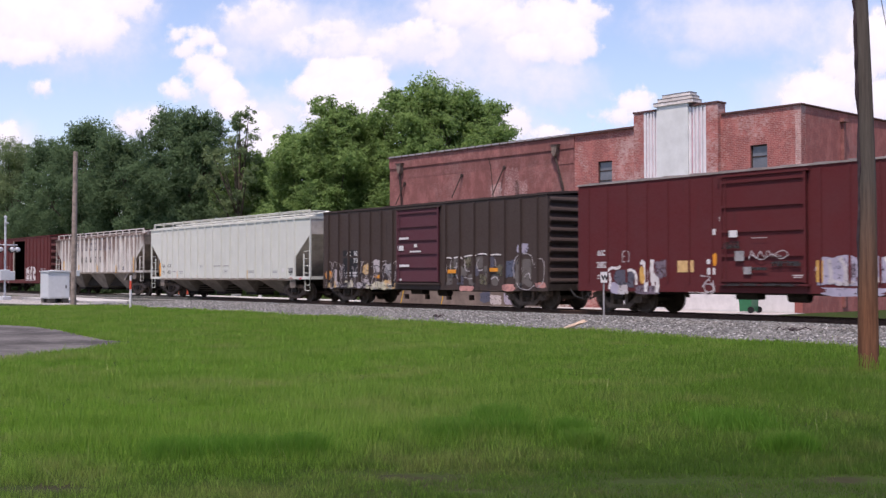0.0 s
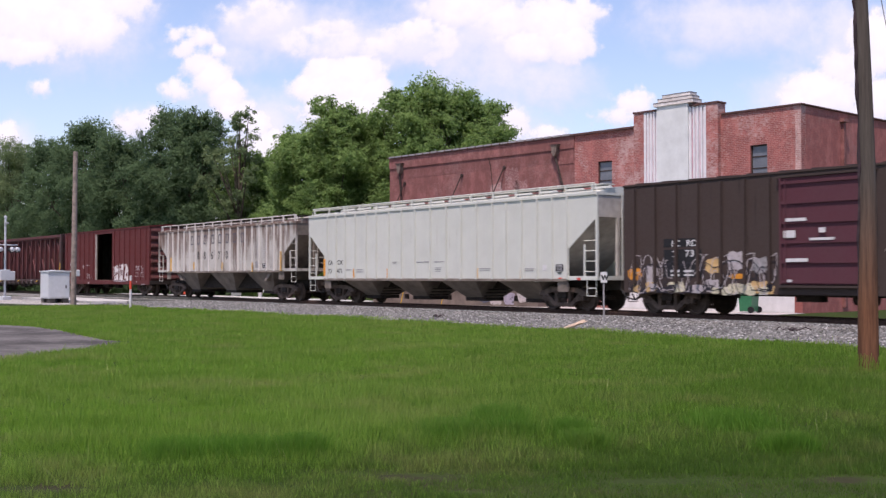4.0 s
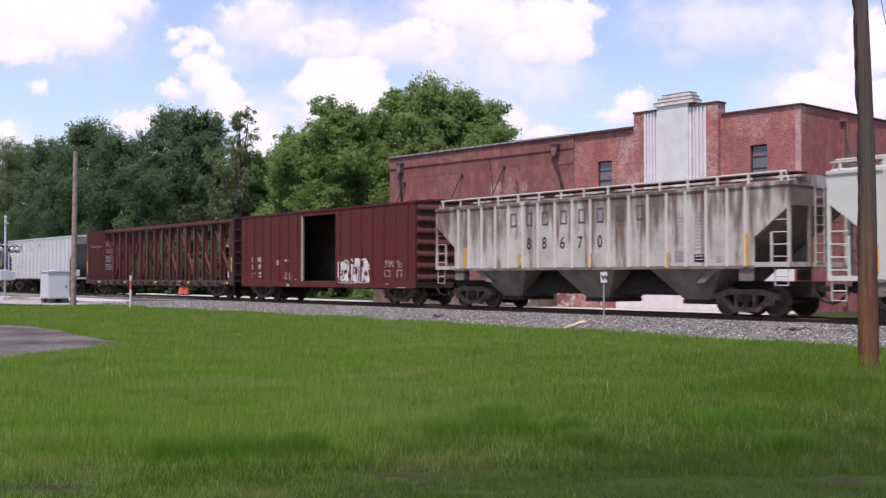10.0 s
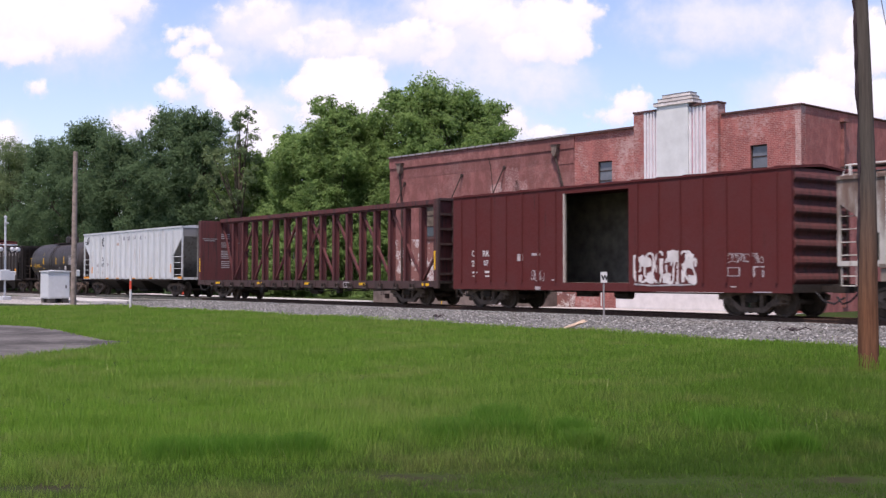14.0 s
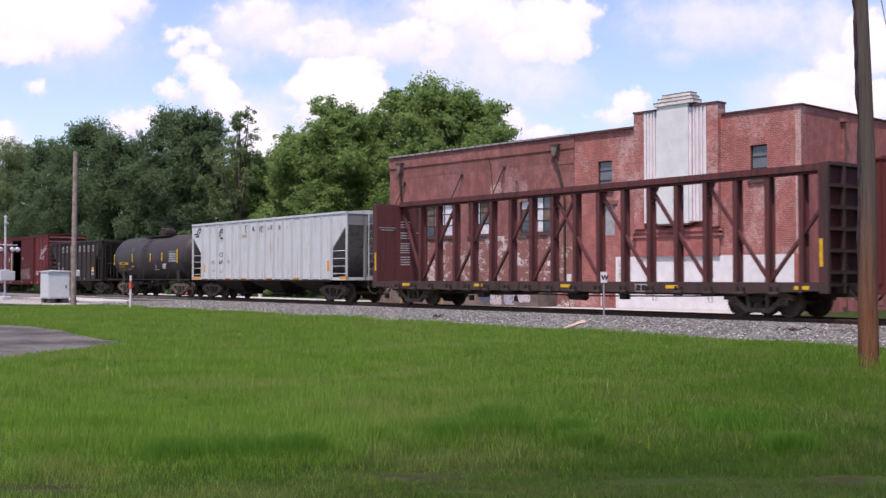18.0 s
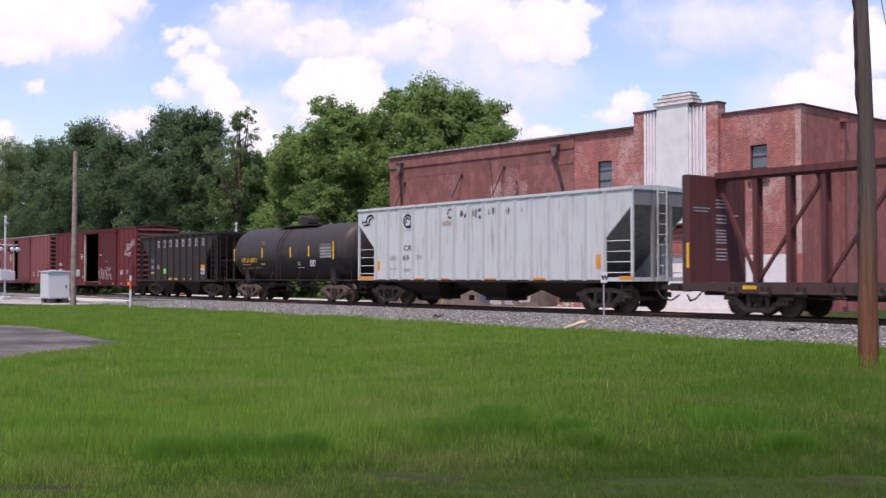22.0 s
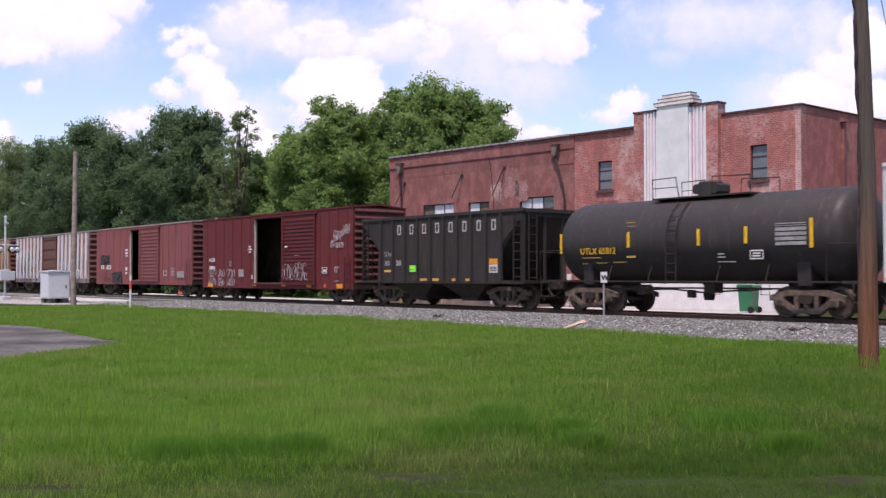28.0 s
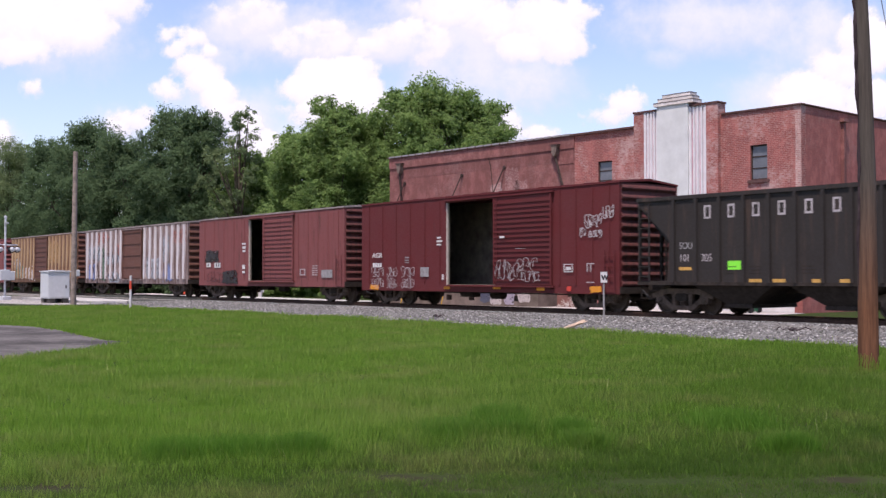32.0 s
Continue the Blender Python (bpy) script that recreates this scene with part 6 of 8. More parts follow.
        end_ladder(car, d * (h + 0.05), -0.3, 0.15, bottom, top, 9, body)
        part("stirrup", Shape().tube([(a - d * 0.1, -w + 0.05, bottom), (a - d * 0.1, -w + 0.05, bottom - 0.55), (a - d * 0.55, -w + 0.05, bottom - 0.55), (a - d * 0.55, -w + 0.05, bottom)], 0.022, 5).tube([(a - d * 0.1, -w + 0.05, bottom - 0.28), (a - d * 0.55, -w + 0.05, bottom - 0.28)], 0.018, 5), body if rails else UNDER, car)
    # posts
    deep, half = (0.075, 0.022) if rails else (0.14, 0.030)
    me = Shape().prism([(-half, -deep), (half, -deep), (half + 0.015, 0), (-half - 0.015, 0)], bottom + 0.02, top - (0.08 if rails else 0.16), "z").mesh("rib")
    for x in rib_at:
        part("rib", me, rib_mat or body, car, at=(x, -w, 0))
        o = part("rib", me, rib_mat or body, car, at=(x, w, 0))
        o.rotation_euler = (0, 0, math.pi)
    for y in (-w - 0.03, w - 0.08):
        part("side_sill", Shape().box(-h + dx, h - dx, y, y + 0.11, bottom - 0.05, bottom + 0.05), bay_mat, car)
    part("center_sill", Shape().box(-h, h, -0.28, 0.28, sill_foot, 1.08), UNDER, car)
    # hopper bays
    b0, b1 = -h + 2.35, h - 2.35
    st = (b1 - b0) / bays
    for i in range(bays):
        x0, x1 = b0 + st * i + 0.02, b0 + st * (i + 1) - 0.02
        m = bay_at[i] if bay_at else (x0 + x1) / 2
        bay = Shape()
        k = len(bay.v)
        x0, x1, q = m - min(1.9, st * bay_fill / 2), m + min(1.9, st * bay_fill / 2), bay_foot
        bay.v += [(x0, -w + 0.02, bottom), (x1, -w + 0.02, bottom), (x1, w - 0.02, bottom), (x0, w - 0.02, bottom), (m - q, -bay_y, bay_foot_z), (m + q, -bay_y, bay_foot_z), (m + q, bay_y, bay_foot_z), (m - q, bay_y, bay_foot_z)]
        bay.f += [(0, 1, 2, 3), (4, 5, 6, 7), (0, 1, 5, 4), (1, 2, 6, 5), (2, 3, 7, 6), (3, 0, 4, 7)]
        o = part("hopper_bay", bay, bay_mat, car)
        gate = Shape().box(m - q - 0.05, m + q + 0.05, -bay_y - 0.05, bay_y + 0.05, bay_foot_z - 0.12, bay_foot_z + 0.02).tube([(m + q - 0.1, -bay_y - 0.1, bay_foot_z - 0.06), (m + q + 0.3, -bay_y - 0.1, bay_foot_z - 0.06)], 0.05)
        part("outlet_gate", gate, UNDER, o)
        # flanges stepping down both flanks of the outlet
        for d in (-1, 1) if rails and not rib_mat else ():
            for j in range(3):
                z = bay_foot_z + 0.06 + 0.13 * j
                u = q + (st * bay_fill / 2 - q) * (z - bay_foot_z) / (bottom - bay_foot_z)
                part("flange", Shape().box(min(m + d * u, m + d * (u + 0.09)), max(m + d * u, m + d * (u + 0.09)), -bay_y, bay_y, z, z + 0.05), UNDER, o)
    if bay_at and rails:
        # added dark block, in place of the shaded bay slopes seen in the gaps
        part("gap_block", Shape().prism([(-0.75, sill_foot + 0.02), (0.75, sill_foot + 0.02), (0.55, bottom - 0.06), (-0.55, bottom - 0.06)], bay_at[0], bay_at[-1], "x"), UNDER, car)
    ends(car, h + 0.02, trucks)
    return car


def glyphs(car, xs, z0, z1, w, material, y, label, t=0.05):
    """A company name as plain letter-sized frames, no letters."""
    for x in xs:
        s = Shape().box(x - w / 2, x - w / 2 + t, y - 0.004, y, z0, z1)
        s.box(x + w / 2 - t, x + w / 2, y - 0.004, y, z0, z1)
        s.box(x - w / 2 + t, x + w / 2 - t, y - 0.004, y, z1 - t, z1)
        s.box(x - w / 2 + t, x + w / 2 - t, y - 0.004, y, z0, z0 + t)
        part("emblem_block", s, material, car, label)


def centerbeam(mid, length):
    car = car_root("centerbeam_flatcar", mid, "empty red centerbeam flatcar with open truss and end bulkheads")
    h, w = length / 2, 1.42
    deck, top = 1.04, 4.58
    for y in (-w, w - 0.07):
        part("side_sill", Shape().prism([(-h, deck), (-h, 0.82), (-h + 2.9, 0.70), (h - 2.9, 0.70), (h, 0.82), (h, deck)], y, y + 0.07), BEAM_DARK, car)
    part("deck", Shape().box(-h, h, -w + 0.075, w - 0.075, deck - 0.1, deck - 0.004), UNDER, car)
    for i in range(20):
        x = -h + 0.9 + (length - 1.8) * i / 19
        part("stake_pocket", Shape().box(x - 0.05, x + 0.05, -w - 0.035, -w, 0.74, deck - 0.02), BEAM_DARK, car)
    for x in (-8.9, -4.02, 0.88, 5.78, 10.6):
        bars([(x - 0.25, x + 0.25, 0.84, 0.95)], YELLOW, car, -w - 0.002, "reflector", "yellow reflective strip")
    bars([(4.26, 4.78, 0.72, 0.98)], PINK_WHITE, car, -w - 0.040, "data_panel", "white framed data panel")
    bars([(4.30, 4.50, 0.75, 0.95), (4.54, 4.74, 0.75, 0.95)], UNDER, car, -w - 0.045, "data_panel")
    # strap winches under the sill: a drum between two cheeks
    for i in range(17):
        x = -9.5 + 1.2 * i
        part("strap_winch", Shape().box(x - 0.13, x - 0.09, -w - 0.09, -w, 0.62, 0.92, 0.02).box(x + 0.09, x + 0.13, -w - 0.09, -w, 0.62, 0.92, 0.02).lathe([(0.075, x - 0.17), (0.075, x + 0.17)], "x", 10, (0, -w - 0.05, 0.70)), UNDER, car, "greasy black strap winch")
    for x in (-7.2, -4.96, -3.03, 3.03, 4.96, 7.24):
        part("pipe_hanger", Shape().tube([(x - 0.07, -w + 0.12, 0.74), (x - 0.07, -w + 0.12, 0.42), (x + 0.07, -w + 0.12, 0.42), (x + 0.07, -w + 0.12, 0.74)], 0.012, 5), UNDER, car)
    part("center_sill", Shape().box(-h, h, -0.35, 0.35, 0.62, deck - 0.1).box(-6, -2.5, -0.9, 0.4, 0.52, 0.8), UNDER, car)
    part("brake_pipe", Shape().tube([(-h + 3, -1.2, 0.66), (-6.5, -1.22, 0.58), (-2, -1.22, 0.60), (2.0, -1.22, 0.55), (6.5, -1.22, 0.6), (h - 3, -1.2, 0.66)], 0.025, 5).lathe([(0.0, -0.5), (0.16, -0.48), (0.17, 0.3), (0.0, 0.32)], "x", 12, (1.2, -1.0, 0.55)).box(-4.2, -3.8, -1.3, -1.0, 0.42, 0.68, 0.03).box(3.4, 3.7, -1.3, -1.1, 0.45, 0.68), UNDER, car)
    # bulkheads: flat inner face, ribbed outer face
    for d in (-1, 1):
        a, b = sorted((d * h, d * (h - 0.30)))
        bh = part("bulkhead", Shape().box(a + (0.12 if d < 0 else 0), b - (0 if d < 0 else 0.12), -w, w, deck, 4.45, 0.01), BEAM_RED, car)
        for y in (-w, -0.62, 0.5, w - 0.12):
            part("bulkhead_post", Shape().box(min(d * h, d * (h - 0.28)), max(d * h, d * (h - 0.28)), y, y + 0.12, deck - 0.3, 4.46), BEAM_DARK, bh)
        for i in range(6):
            z = deck + 0.25 + i * 0.62
            part("bulkhead_rib", Shape().box(min(d * h, d * (h - 0.13)), max(d * h, d * (h - 0.13)), -w + 0.13, w - 0.13, z, z + 0.1), BEAM_DARK, bh)
        bars([(d * (h - 0.22) - 0.05, d * (h - 0.22) + 0.05, 1.5, 2.3)], YELLOW, car, -w - 0.002, "reflector", "yellow reflective strip")
    # white loading notes on the inner face of the rear bulkhead
    xi = -h + 0.305
    for j, (z0, z1, y0, y1) in enumerate(((3.45, 3.8, -0.12, 0.42), (2.95, 3.3, -0.12, 0.42), (2.3, 2.8, -0.12, 0.42), (1.75, 2.2, -0.12, 0.42), (3.3, 3.36, -1.2, -0.5), (3.4, 3.46, -1.28, -0.4), (3.2, 3.24, 0.75, 1.05))):
        s = Shape()
        n = max(1, int((z1 - z0) / 0.10))
        for i in range(n):
            za = z0 + (z1 - z0) * i / n
            s.box(xi, xi + 0.004, y0, y1, za, za + 0.045)
        part("loading_note", s, GREYPAINT if j > 3 else PINK_WHITE, car)
    # truss along the middle
    part("top_chord", Shape().box(-h + 0.3, h - 0.3, -0.2, 0.2, top - 0.2, top, 0.03).box(-h + 0.3, h - 0.3, -0.11, 0.11, top - 0.28, top - 0.2), BEAM_RED, car)
    n = 16
    x0, st = -9.63, 1.21
    me = Shape().prism([(-0.085, -0.16), (0.085, -0.16), (0.085, -0.12), (0.025, -0.10), (0.025, 0.10), (0.085, 0.12), (0.085, 0.16), (-0.085, 0.16), (-0.085, 0.12), (-0.025, 0.10), (-0.025, -0.10), (-0.085, -0.12)], deck - 0.004, top - 0.28, "z").mesh("truss_post")
    for i in range(n + 1):
        part("truss_post", me, BEAM_RED, car, at=(x0 + st * i, 0, 0))
    # braces lean in towards the middle and cross there; each spans two bays
    zb, zt = deck + 0.02, top - 0.3
    lean_in = [(x0 + st * i, zb, x0 + st * (i + 2), zt) for i in (0, 2, 4, 6)] + [(x0 + st * i, zt, x0 + st * (i + 2), zb) for i in (7, 9, 11, 13)]
    lean_in += [(-h + 0.35, zt - 0.1, x0 + st * 0, zb), (x0 + st * 15, zb, h - 0.35, zt - 0.1)]
    for ax, az, bx, bz in lean_in:
        d = math.hypot(bx - ax, bz - az)
        nx, nz = -(bz - az) / d * 0.05, (bx - ax) / d * 0.05
        k = 0.004 if az > bz else 0.0
        part("truss_brace", Shape().prism([(ax - nx, az - nz), (bx - nx, bz - nz), (bx + nx, bz + nz), (ax + nx, az + nz)], -0.05 - k, 0.05 + k), BEAM_RED, car)
        gx, gz = (bx, bz) if bz > az else (ax, az)
        g = -1 if bz > az else 1
        part("gusset", Shape().prism([(gx, zt + 0.02), (gx + g * 0.34, zt + 0.02), (gx + g * 0.12, zt - 0.42), (gx, zt - 0.5)], -0.03, 0.03), BEAM_RED, car)
    ends(car, h + 0.02, 8.85)
    return car


def tank_car(mid):
    car = car_root("tank_car", mid, "black tank car with yellow stripes and a top platform")
    r, zc, L = 1.43, 2.42, 5.95
    prof = [(0.0, -L)]
    for i in range(1, 9):
        a = math.pi / 2 * i / 8
        prof.append((r * math.sin(a), -L + 0.62 * (1 - math.cos(a))))
    full = prof + [(q, -w) for q, w in reversed(prof)]
    shell = part("tank", Shape().lathe(full, "x", 48, (0, 0, zc)), BLACK, car, smooth=True)
    for x in (-4.9, -1.9, 0.0, 1.9, 4.9):
        part("weld_band", Shape().lathe([(r + 0.002, x - 0.025), (r + 0.010, x - 0.012), (r + 0.010, x + 0.012), (r + 0.002, x + 0.025)], "x", 48, (0, 0, zc)), BLACK, shell, smooth=True)
    part("manway", Shape().lathe([(0.0, 0.56), (0.36, 0.55), (0.42, 0.5), (0.42, 0.0)], "z", 20, (0.1, 0, zc + r - 0.06)).box(-0.40, 0.62, -0.32, 0.32, zc + r + 0.08, zc + r + 0.40, 0.06), BLACK, car)
    plat = part("platform", Shape().box(-1.75, 2.2, -0.75, 0.75, zc + r - 0.06, zc + r - 0.01), UNDER, car)
    for y in (-0.75, 0.75):
        zb, zt = zc + r - 0.1, zc + r + 0.62
        part("guard_rail", Shape().tube([(-1.75, y, zb), (-1.75, y, zt), (-0.75, y, zt + 0.02), (-0.6, y, zb)], 0.02, 6).tube([(0.7, y, zb), (0.75, y, zt - 0.05), (2.2, y, zt - 0.1), (2.2, y, zb)], 0.02, 6).tube([(-1.75, y, zt - 0.3), (-0.68, y, zt - 0.3)], 0.015, 5), UNDER, plat)
    lad = Shape()
    for x in (-0.53, -0.11):
        pts = [(x, -r * math.sin(a) - 0.09, zc + r * math.cos(a)) for a in [0.55, 0.8, 1.05, 1.3, 1.57]] + [(x, -r - 0.09, 1.0)]
        lad.tube(pts, 0.02, 5)
    for i in range(8):
        z = 1.05 + 0.3 * i
        a = math.acos(min(1, max(-1, (z - zc) / r)))
        y = -r - 0.09 if z < zc else -r * math.sin(a) - 0.09
        lad.tube([(-0.53, y, z), (-0.11, y, z)], 0.015, 5)
    part("side_ladder", lad, UNDER, car)
    # saddles, stub sills, running boards, brake gear
    for d in (-1, 1):
        part("saddle", Shape().prism([(-1.15, 0.95), (1.15, 0.95), (1.2, 1.75), (0.8, 1.25), (0, 1.02), (-0.8, 1.25), (-1.2, 1.75)], d * 4.365 - 0.22, d * 4.365 + 0.22, "x"), BLACK, car)
        a, b = sorted((d * 3.2, d * 6.55))
        part("stub_sill", Shape().box(a, b, -0.28, 0.28, 0.68, 1.02), UNDER, car)
        a, b = sorted((d * 5.75, d * 6.55))
        end = part("end_platform", Shape().box(a, b, -1.45, 1.45, 1.02, 1.10), UNDER, car)
        part("hand_rail", Shape().tube([(d * 5.3, -1.5, 1.1), (d * 5.3, -1.5, 2.15), (d * 6.5, -1.5, 2.15), (d * 6.5, -1.5, 1.1)], 0.018, 5).tube([(d * 6.5, -1.5, 2.1), (d * 6.5, 1.5, 2.1), (d * 6.5, 1.5, 1.1)], 0.018, 5), UNDER, end)
        part("stirrup", Shape().tube([(d * 6.1, -1.45, 1.02), (d * 6.1, -1.45, 0.5), (d * 6.5, -1.45, 0.5), (d * 6.5, -1.45, 1.02)], 0.02, 5), UNDER, end)
    part("running_board", Shape().box(-5.7, 5.7, -1.5, -1.38, 1.04, 1.09), UNDER, car)
    for x in (-3.2, -1.4, 1.4, 3.2):
        part("board_bracket", Shape().tube([(x, -1.42, 1.05), (x, -1.2, 1.6)], 0.02, 5).tube([(x - 0.15, -1.42, 1.03), (x - 0.15, -1.42, 0.68), (x + 0.15, -1.42, 0.68), (x + 0.15, -1.42, 1.03)], 0.015, 5), UNDER, car)
    part("brake_pipe", Shape().tube([(-3.4, -1.3, 0.86), (-2.0, -1.3, 0.78), (-0.5, -1.3, 0.82), (0.8, -1.3, 0.72), (2.2, -1.3, 0.80), (3.4, -1.3, 0.86)], 0.03, 5).box(-1.9, -1.6, -1.35, -1.1, 0.62, 0.86, 0.02).box(0.2, 0.42, -1.35, -1.15, 0.55, 0.8, 0.02), UNDER, car)
    part("brake_gear", Shape().lathe([(0.0, -2.6), (0.13, -2.58), (0.13, -1.9), (0.0, -1.88)], "x", 12, (0, -0.7, 0.82)).box(0.5, 0.95, -0.9, -0.5, 0.7, 1.0).tube([(-4, -0.7, 0.85), (4, -0.7, 0.85)], 0.03, 5).lathe([(0.16, 0.45), (0.2, 0.62), (0.1, 0.9), (0.3, 1.02)], "z", 12), UNDER, car)
    y = -r - 0.004
    for x, z0, z1 in ((-5.55, 2.05, 2.75), (-2.23, 2.20, 2.72), (0.73, 2.2, 2.72), (2.53, 2.22, 2.74), (4.79, 2.05, 2.9)):
        yy = -r - 0.006 if abs(x) < 5.4 else -r * 0.95
        bars([(x - 0.06, x + 0.06, z0, z1)], YELLOW, car, yy, "reflector", "yellow stripe on the tank")
    letters("UTLX 65812", 0.23, YELLOW, car, (-4.50, y - 0.004, 2.0), "lettering", "yellow reporting mark", 1.02)
    bars([(-4.40, -3.50, 1.86, 1.885), (-4.40, -4.10, 1.66, 1.68), (-3.70, -3.20, 1.68, 1.70), (-2.90, -2.30, 1.7, 1.72), (-2.29, -1.89, 3.02, 3.05), (-2.29, -1.89, 2.9, 2.92), (-2.29, -1.89, 1.85, 1.92)], TANMARK, car, y - 0.002, "marking")
    bars([(3.57, 4.62, 2.76, 2.79), (3.57, 4.62, 2.70, 2.72), (3.57, 4.62, 2.56, 2.66), (3.57, 4.62, 2.42, 2.52), (3.57, 4.62, 2.28, 2.38), (3.57, 4.62, 2.14, 2.24)], GREYPAINT, car, y - 0.002, "data_panel", "grey block of small data")
    bars([(2.68, 3.16, 1.74, 2.02)], WHITE, car, y - 0.002, "data_panel")
    bars([(2.71, 3.13, 1.78, 1.98)], BLACKPAINT, car, y - 0.005, "data_panel")
    bars([(2.78, 3.06, 1.82, 1.86), (2.78, 3.06, 1.9, 1.94)], WHITE, car, y - 0.008, "data_panel")
    bars([(1.48, 1.78, 1.8, 1.84), (1.48, 2.18, 1.66, 1.69), (1.48, 1.73, 1.9, 1.94)], GREYPAINT, car, y - 0.002, "marking")
    ends(car, 6.55, 4.365)
    return car


def open_hopper(mid):
    car = car_root("open_hopper", mid, "sooty black open-top hopper with faded lettering")
    L, top, bot, w = 10.9, 3.70, 1.02, 1.55
    h = L / 2
    poly = [(-h, top), (-h, 3.55), (-h + 1.22, 2.52), (-h + 1.32, 2.35), (-h + 1.22, bot), (h - 1.22, bot), (h - 1.32, 2.35), (h - 1.22, 2.52), (h, 3.55), (h, top)]
    for y in (-w, w - 0.05):
        part("side_sheet", Shape().prism(poly, y, y + 0.05), SOOT, car)
    for y in (-w - 0.05, w - 0.07):
        part("top_chord", Shape().box(-h - 0.04, h + 0.04, y, y + 0.12, top - 0.02, top + 0.10, 0.02), SOOT, car)
    for d in (-1, 1):
        part("end_sheet", Shape().prism([(d * h, top), (d * h, 3.5), (d * (h - 2.7), 0.95), (d * (h - 2.8), 1.02), (d * (h - 0.06), 3.56), (d * (h - 0.06), top)], -w + 0.055, w - 0.055), SOOT, car)
        part("end_chord", Shape().box(min(d * h, d * (h + 0.08)), max(d * h, d * (h + 0.08)), -w + 0.07, w - 0.07, top - 0.06, top + 0.08), SOOT, car)
        for y in (-w, w - 0.09):
            part("corner_post", Shape().box(min(d * h, d * (h - 0.09)), max(d * h, d * (h - 0.09)), y + 0.001, y + 0.09, bot, top - 0.02), SOOT, car)
        for y in (-0.5, 0.4):
            part("end_post", Shape().box(min(d * h, d * (h - 0.08)), max(d * h, d * (h - 0.08)), y, y + 0.1, bot, 3.5), SOOT, car)
        a, b = sorted((d * (h - 0.52), d * (h - 0.09)))
        ladder(car, a, b, -w - 0.05, bot + 0.05, top - 0.1, 8, SOOT)
        end_ladder(car, d * (h + 0.06), -1.35, -0.95, bot, top - 0.1, 8, SOOT)
        part("platform", Shape().box(min(d * h, d * (h - 1.22)), max(d * h, d * (h - 1.22)), -w, w, bot - 0.06, bot + 0.06), UNDER, car)
        part("stirrup", Shape().tube([(d * (h - 0.1), -w + 0.05, bot), (d * (h - 0.1), -w + 0.05, 0.5), (d * (h - 0.5), -w + 0.05, 0.5), (d * (h - 0.5), -w + 0.05, bot)], 0.02, 5), UNDER, car)
    me = Shape().prism([(-0.05, -0.09), (0.05, -0.09), (0.06, 0), (-0.06, 0)], bot + 0.02, top - 0.02, "z").mesh("rib")
    xs = [-3.92 + 0.9 * i for i in range(10)]
    for x in xs:
        part("rib", me, SOOT, car, at=(x, -w, 0))
        o = part("rib", me, SOOT, car, at=(x, w, 0))
        o.rotation_euler = (0, 0, math.pi)
    part("side_sill", Shape().box(-h, h, -w - 0.06, -w + 0.06, bot - 0.07, bot + 0.03), UNDER, car)
    part("center_sill", Shape().box(-h, h, -0.28, 0.28, 0.72, 1.05), UNDER, car)
    for m in (-1.75, 1.75):
        bay = Shape()
        bay.v += [(m - 1.6, -w + 0.02, bot), (m + 1.6, -w + 0.02, bot), (m + 1.6, w - 0.02, bot), (m - 1.6, w - 0.02, bot), (m - 0.45, -1.1, 0.36), (m + 0.45, -1.1, 0.36), (m + 0.45, 1.1, 0.36), (m - 0.45, 1.1, 0.36)]
        bay.f += [(0, 1, 2, 3), (4, 5, 6, 7), (0, 1, 5, 4), (1, 2, 6, 5), (2, 3, 7, 6), (3, 0, 4, 7)]
        o = part("hopper_bay", bay, UNDER, car)
        part("outlet_gate", Shape().box(m - 0.5, m + 0.5, -1.15, 1.15, 0.26, 0.38), UNDER, o)
    y = -w - 0.002
    glyphs(car, [-2.59 + 0.90 * i for i in range(8)], 3.02, 3.44, 0.26, CHALK, y, "faded white letter-sized frame", 0.06)
    letters("SOU", 0.22, GREYPAINT, car, (-3.72, y, 2.10), "lettering", "faded reporting mark", 0.9)
    letters("101", 0.24, PINK_WHITE, car, (-3.72, y, 1.70), "lettering", "faded car number", 0.9)
    letters("305", 0.24, PINK_WHITE, car, (-2.86, y, 1.70), "lettering", "faded car number", 0.9)
    bars([(-1.82, -1.33, 1.43, 1.70)], GREEN_TAG, car, y, "tag", "bright green square tag")
    bars([(-3.72, -3.22, 1.42, 1.52), (-1.05, -0.60, 1.05, 1.15), (-0.22, 0.22, 1.05, 1.15), (1.10, 1.44, 1.05, 1.15), (1.98, 2.32, 1.05, 1.15)], AMBER, car, y, "reflector", "orange stripe")
    bars([(3.44, 3.94, 1.70, 1.92)], ORANGE, car, y, "placard")
    bars([(3.44, 3.94, 1.38, 1.69)], WHITE, car, y, "placard")
    bars([(3.50, 3.88, 1.43 + 0.07 * i, 1.47 + 0.07 * i) for i in range(3)], BLACKPAINT, car, y - 0.003, "placard")
    for i in (2, 3, 5):
        bars([(xs[i] + 0.2, xs[i] + 0.62, 1.3 + 0.1 * k, 1.33 + 0.1 * k) for k in range(3)], UNDER, car, y, "marking")
    ends(car, h + 0.02, 4.0)
    return car

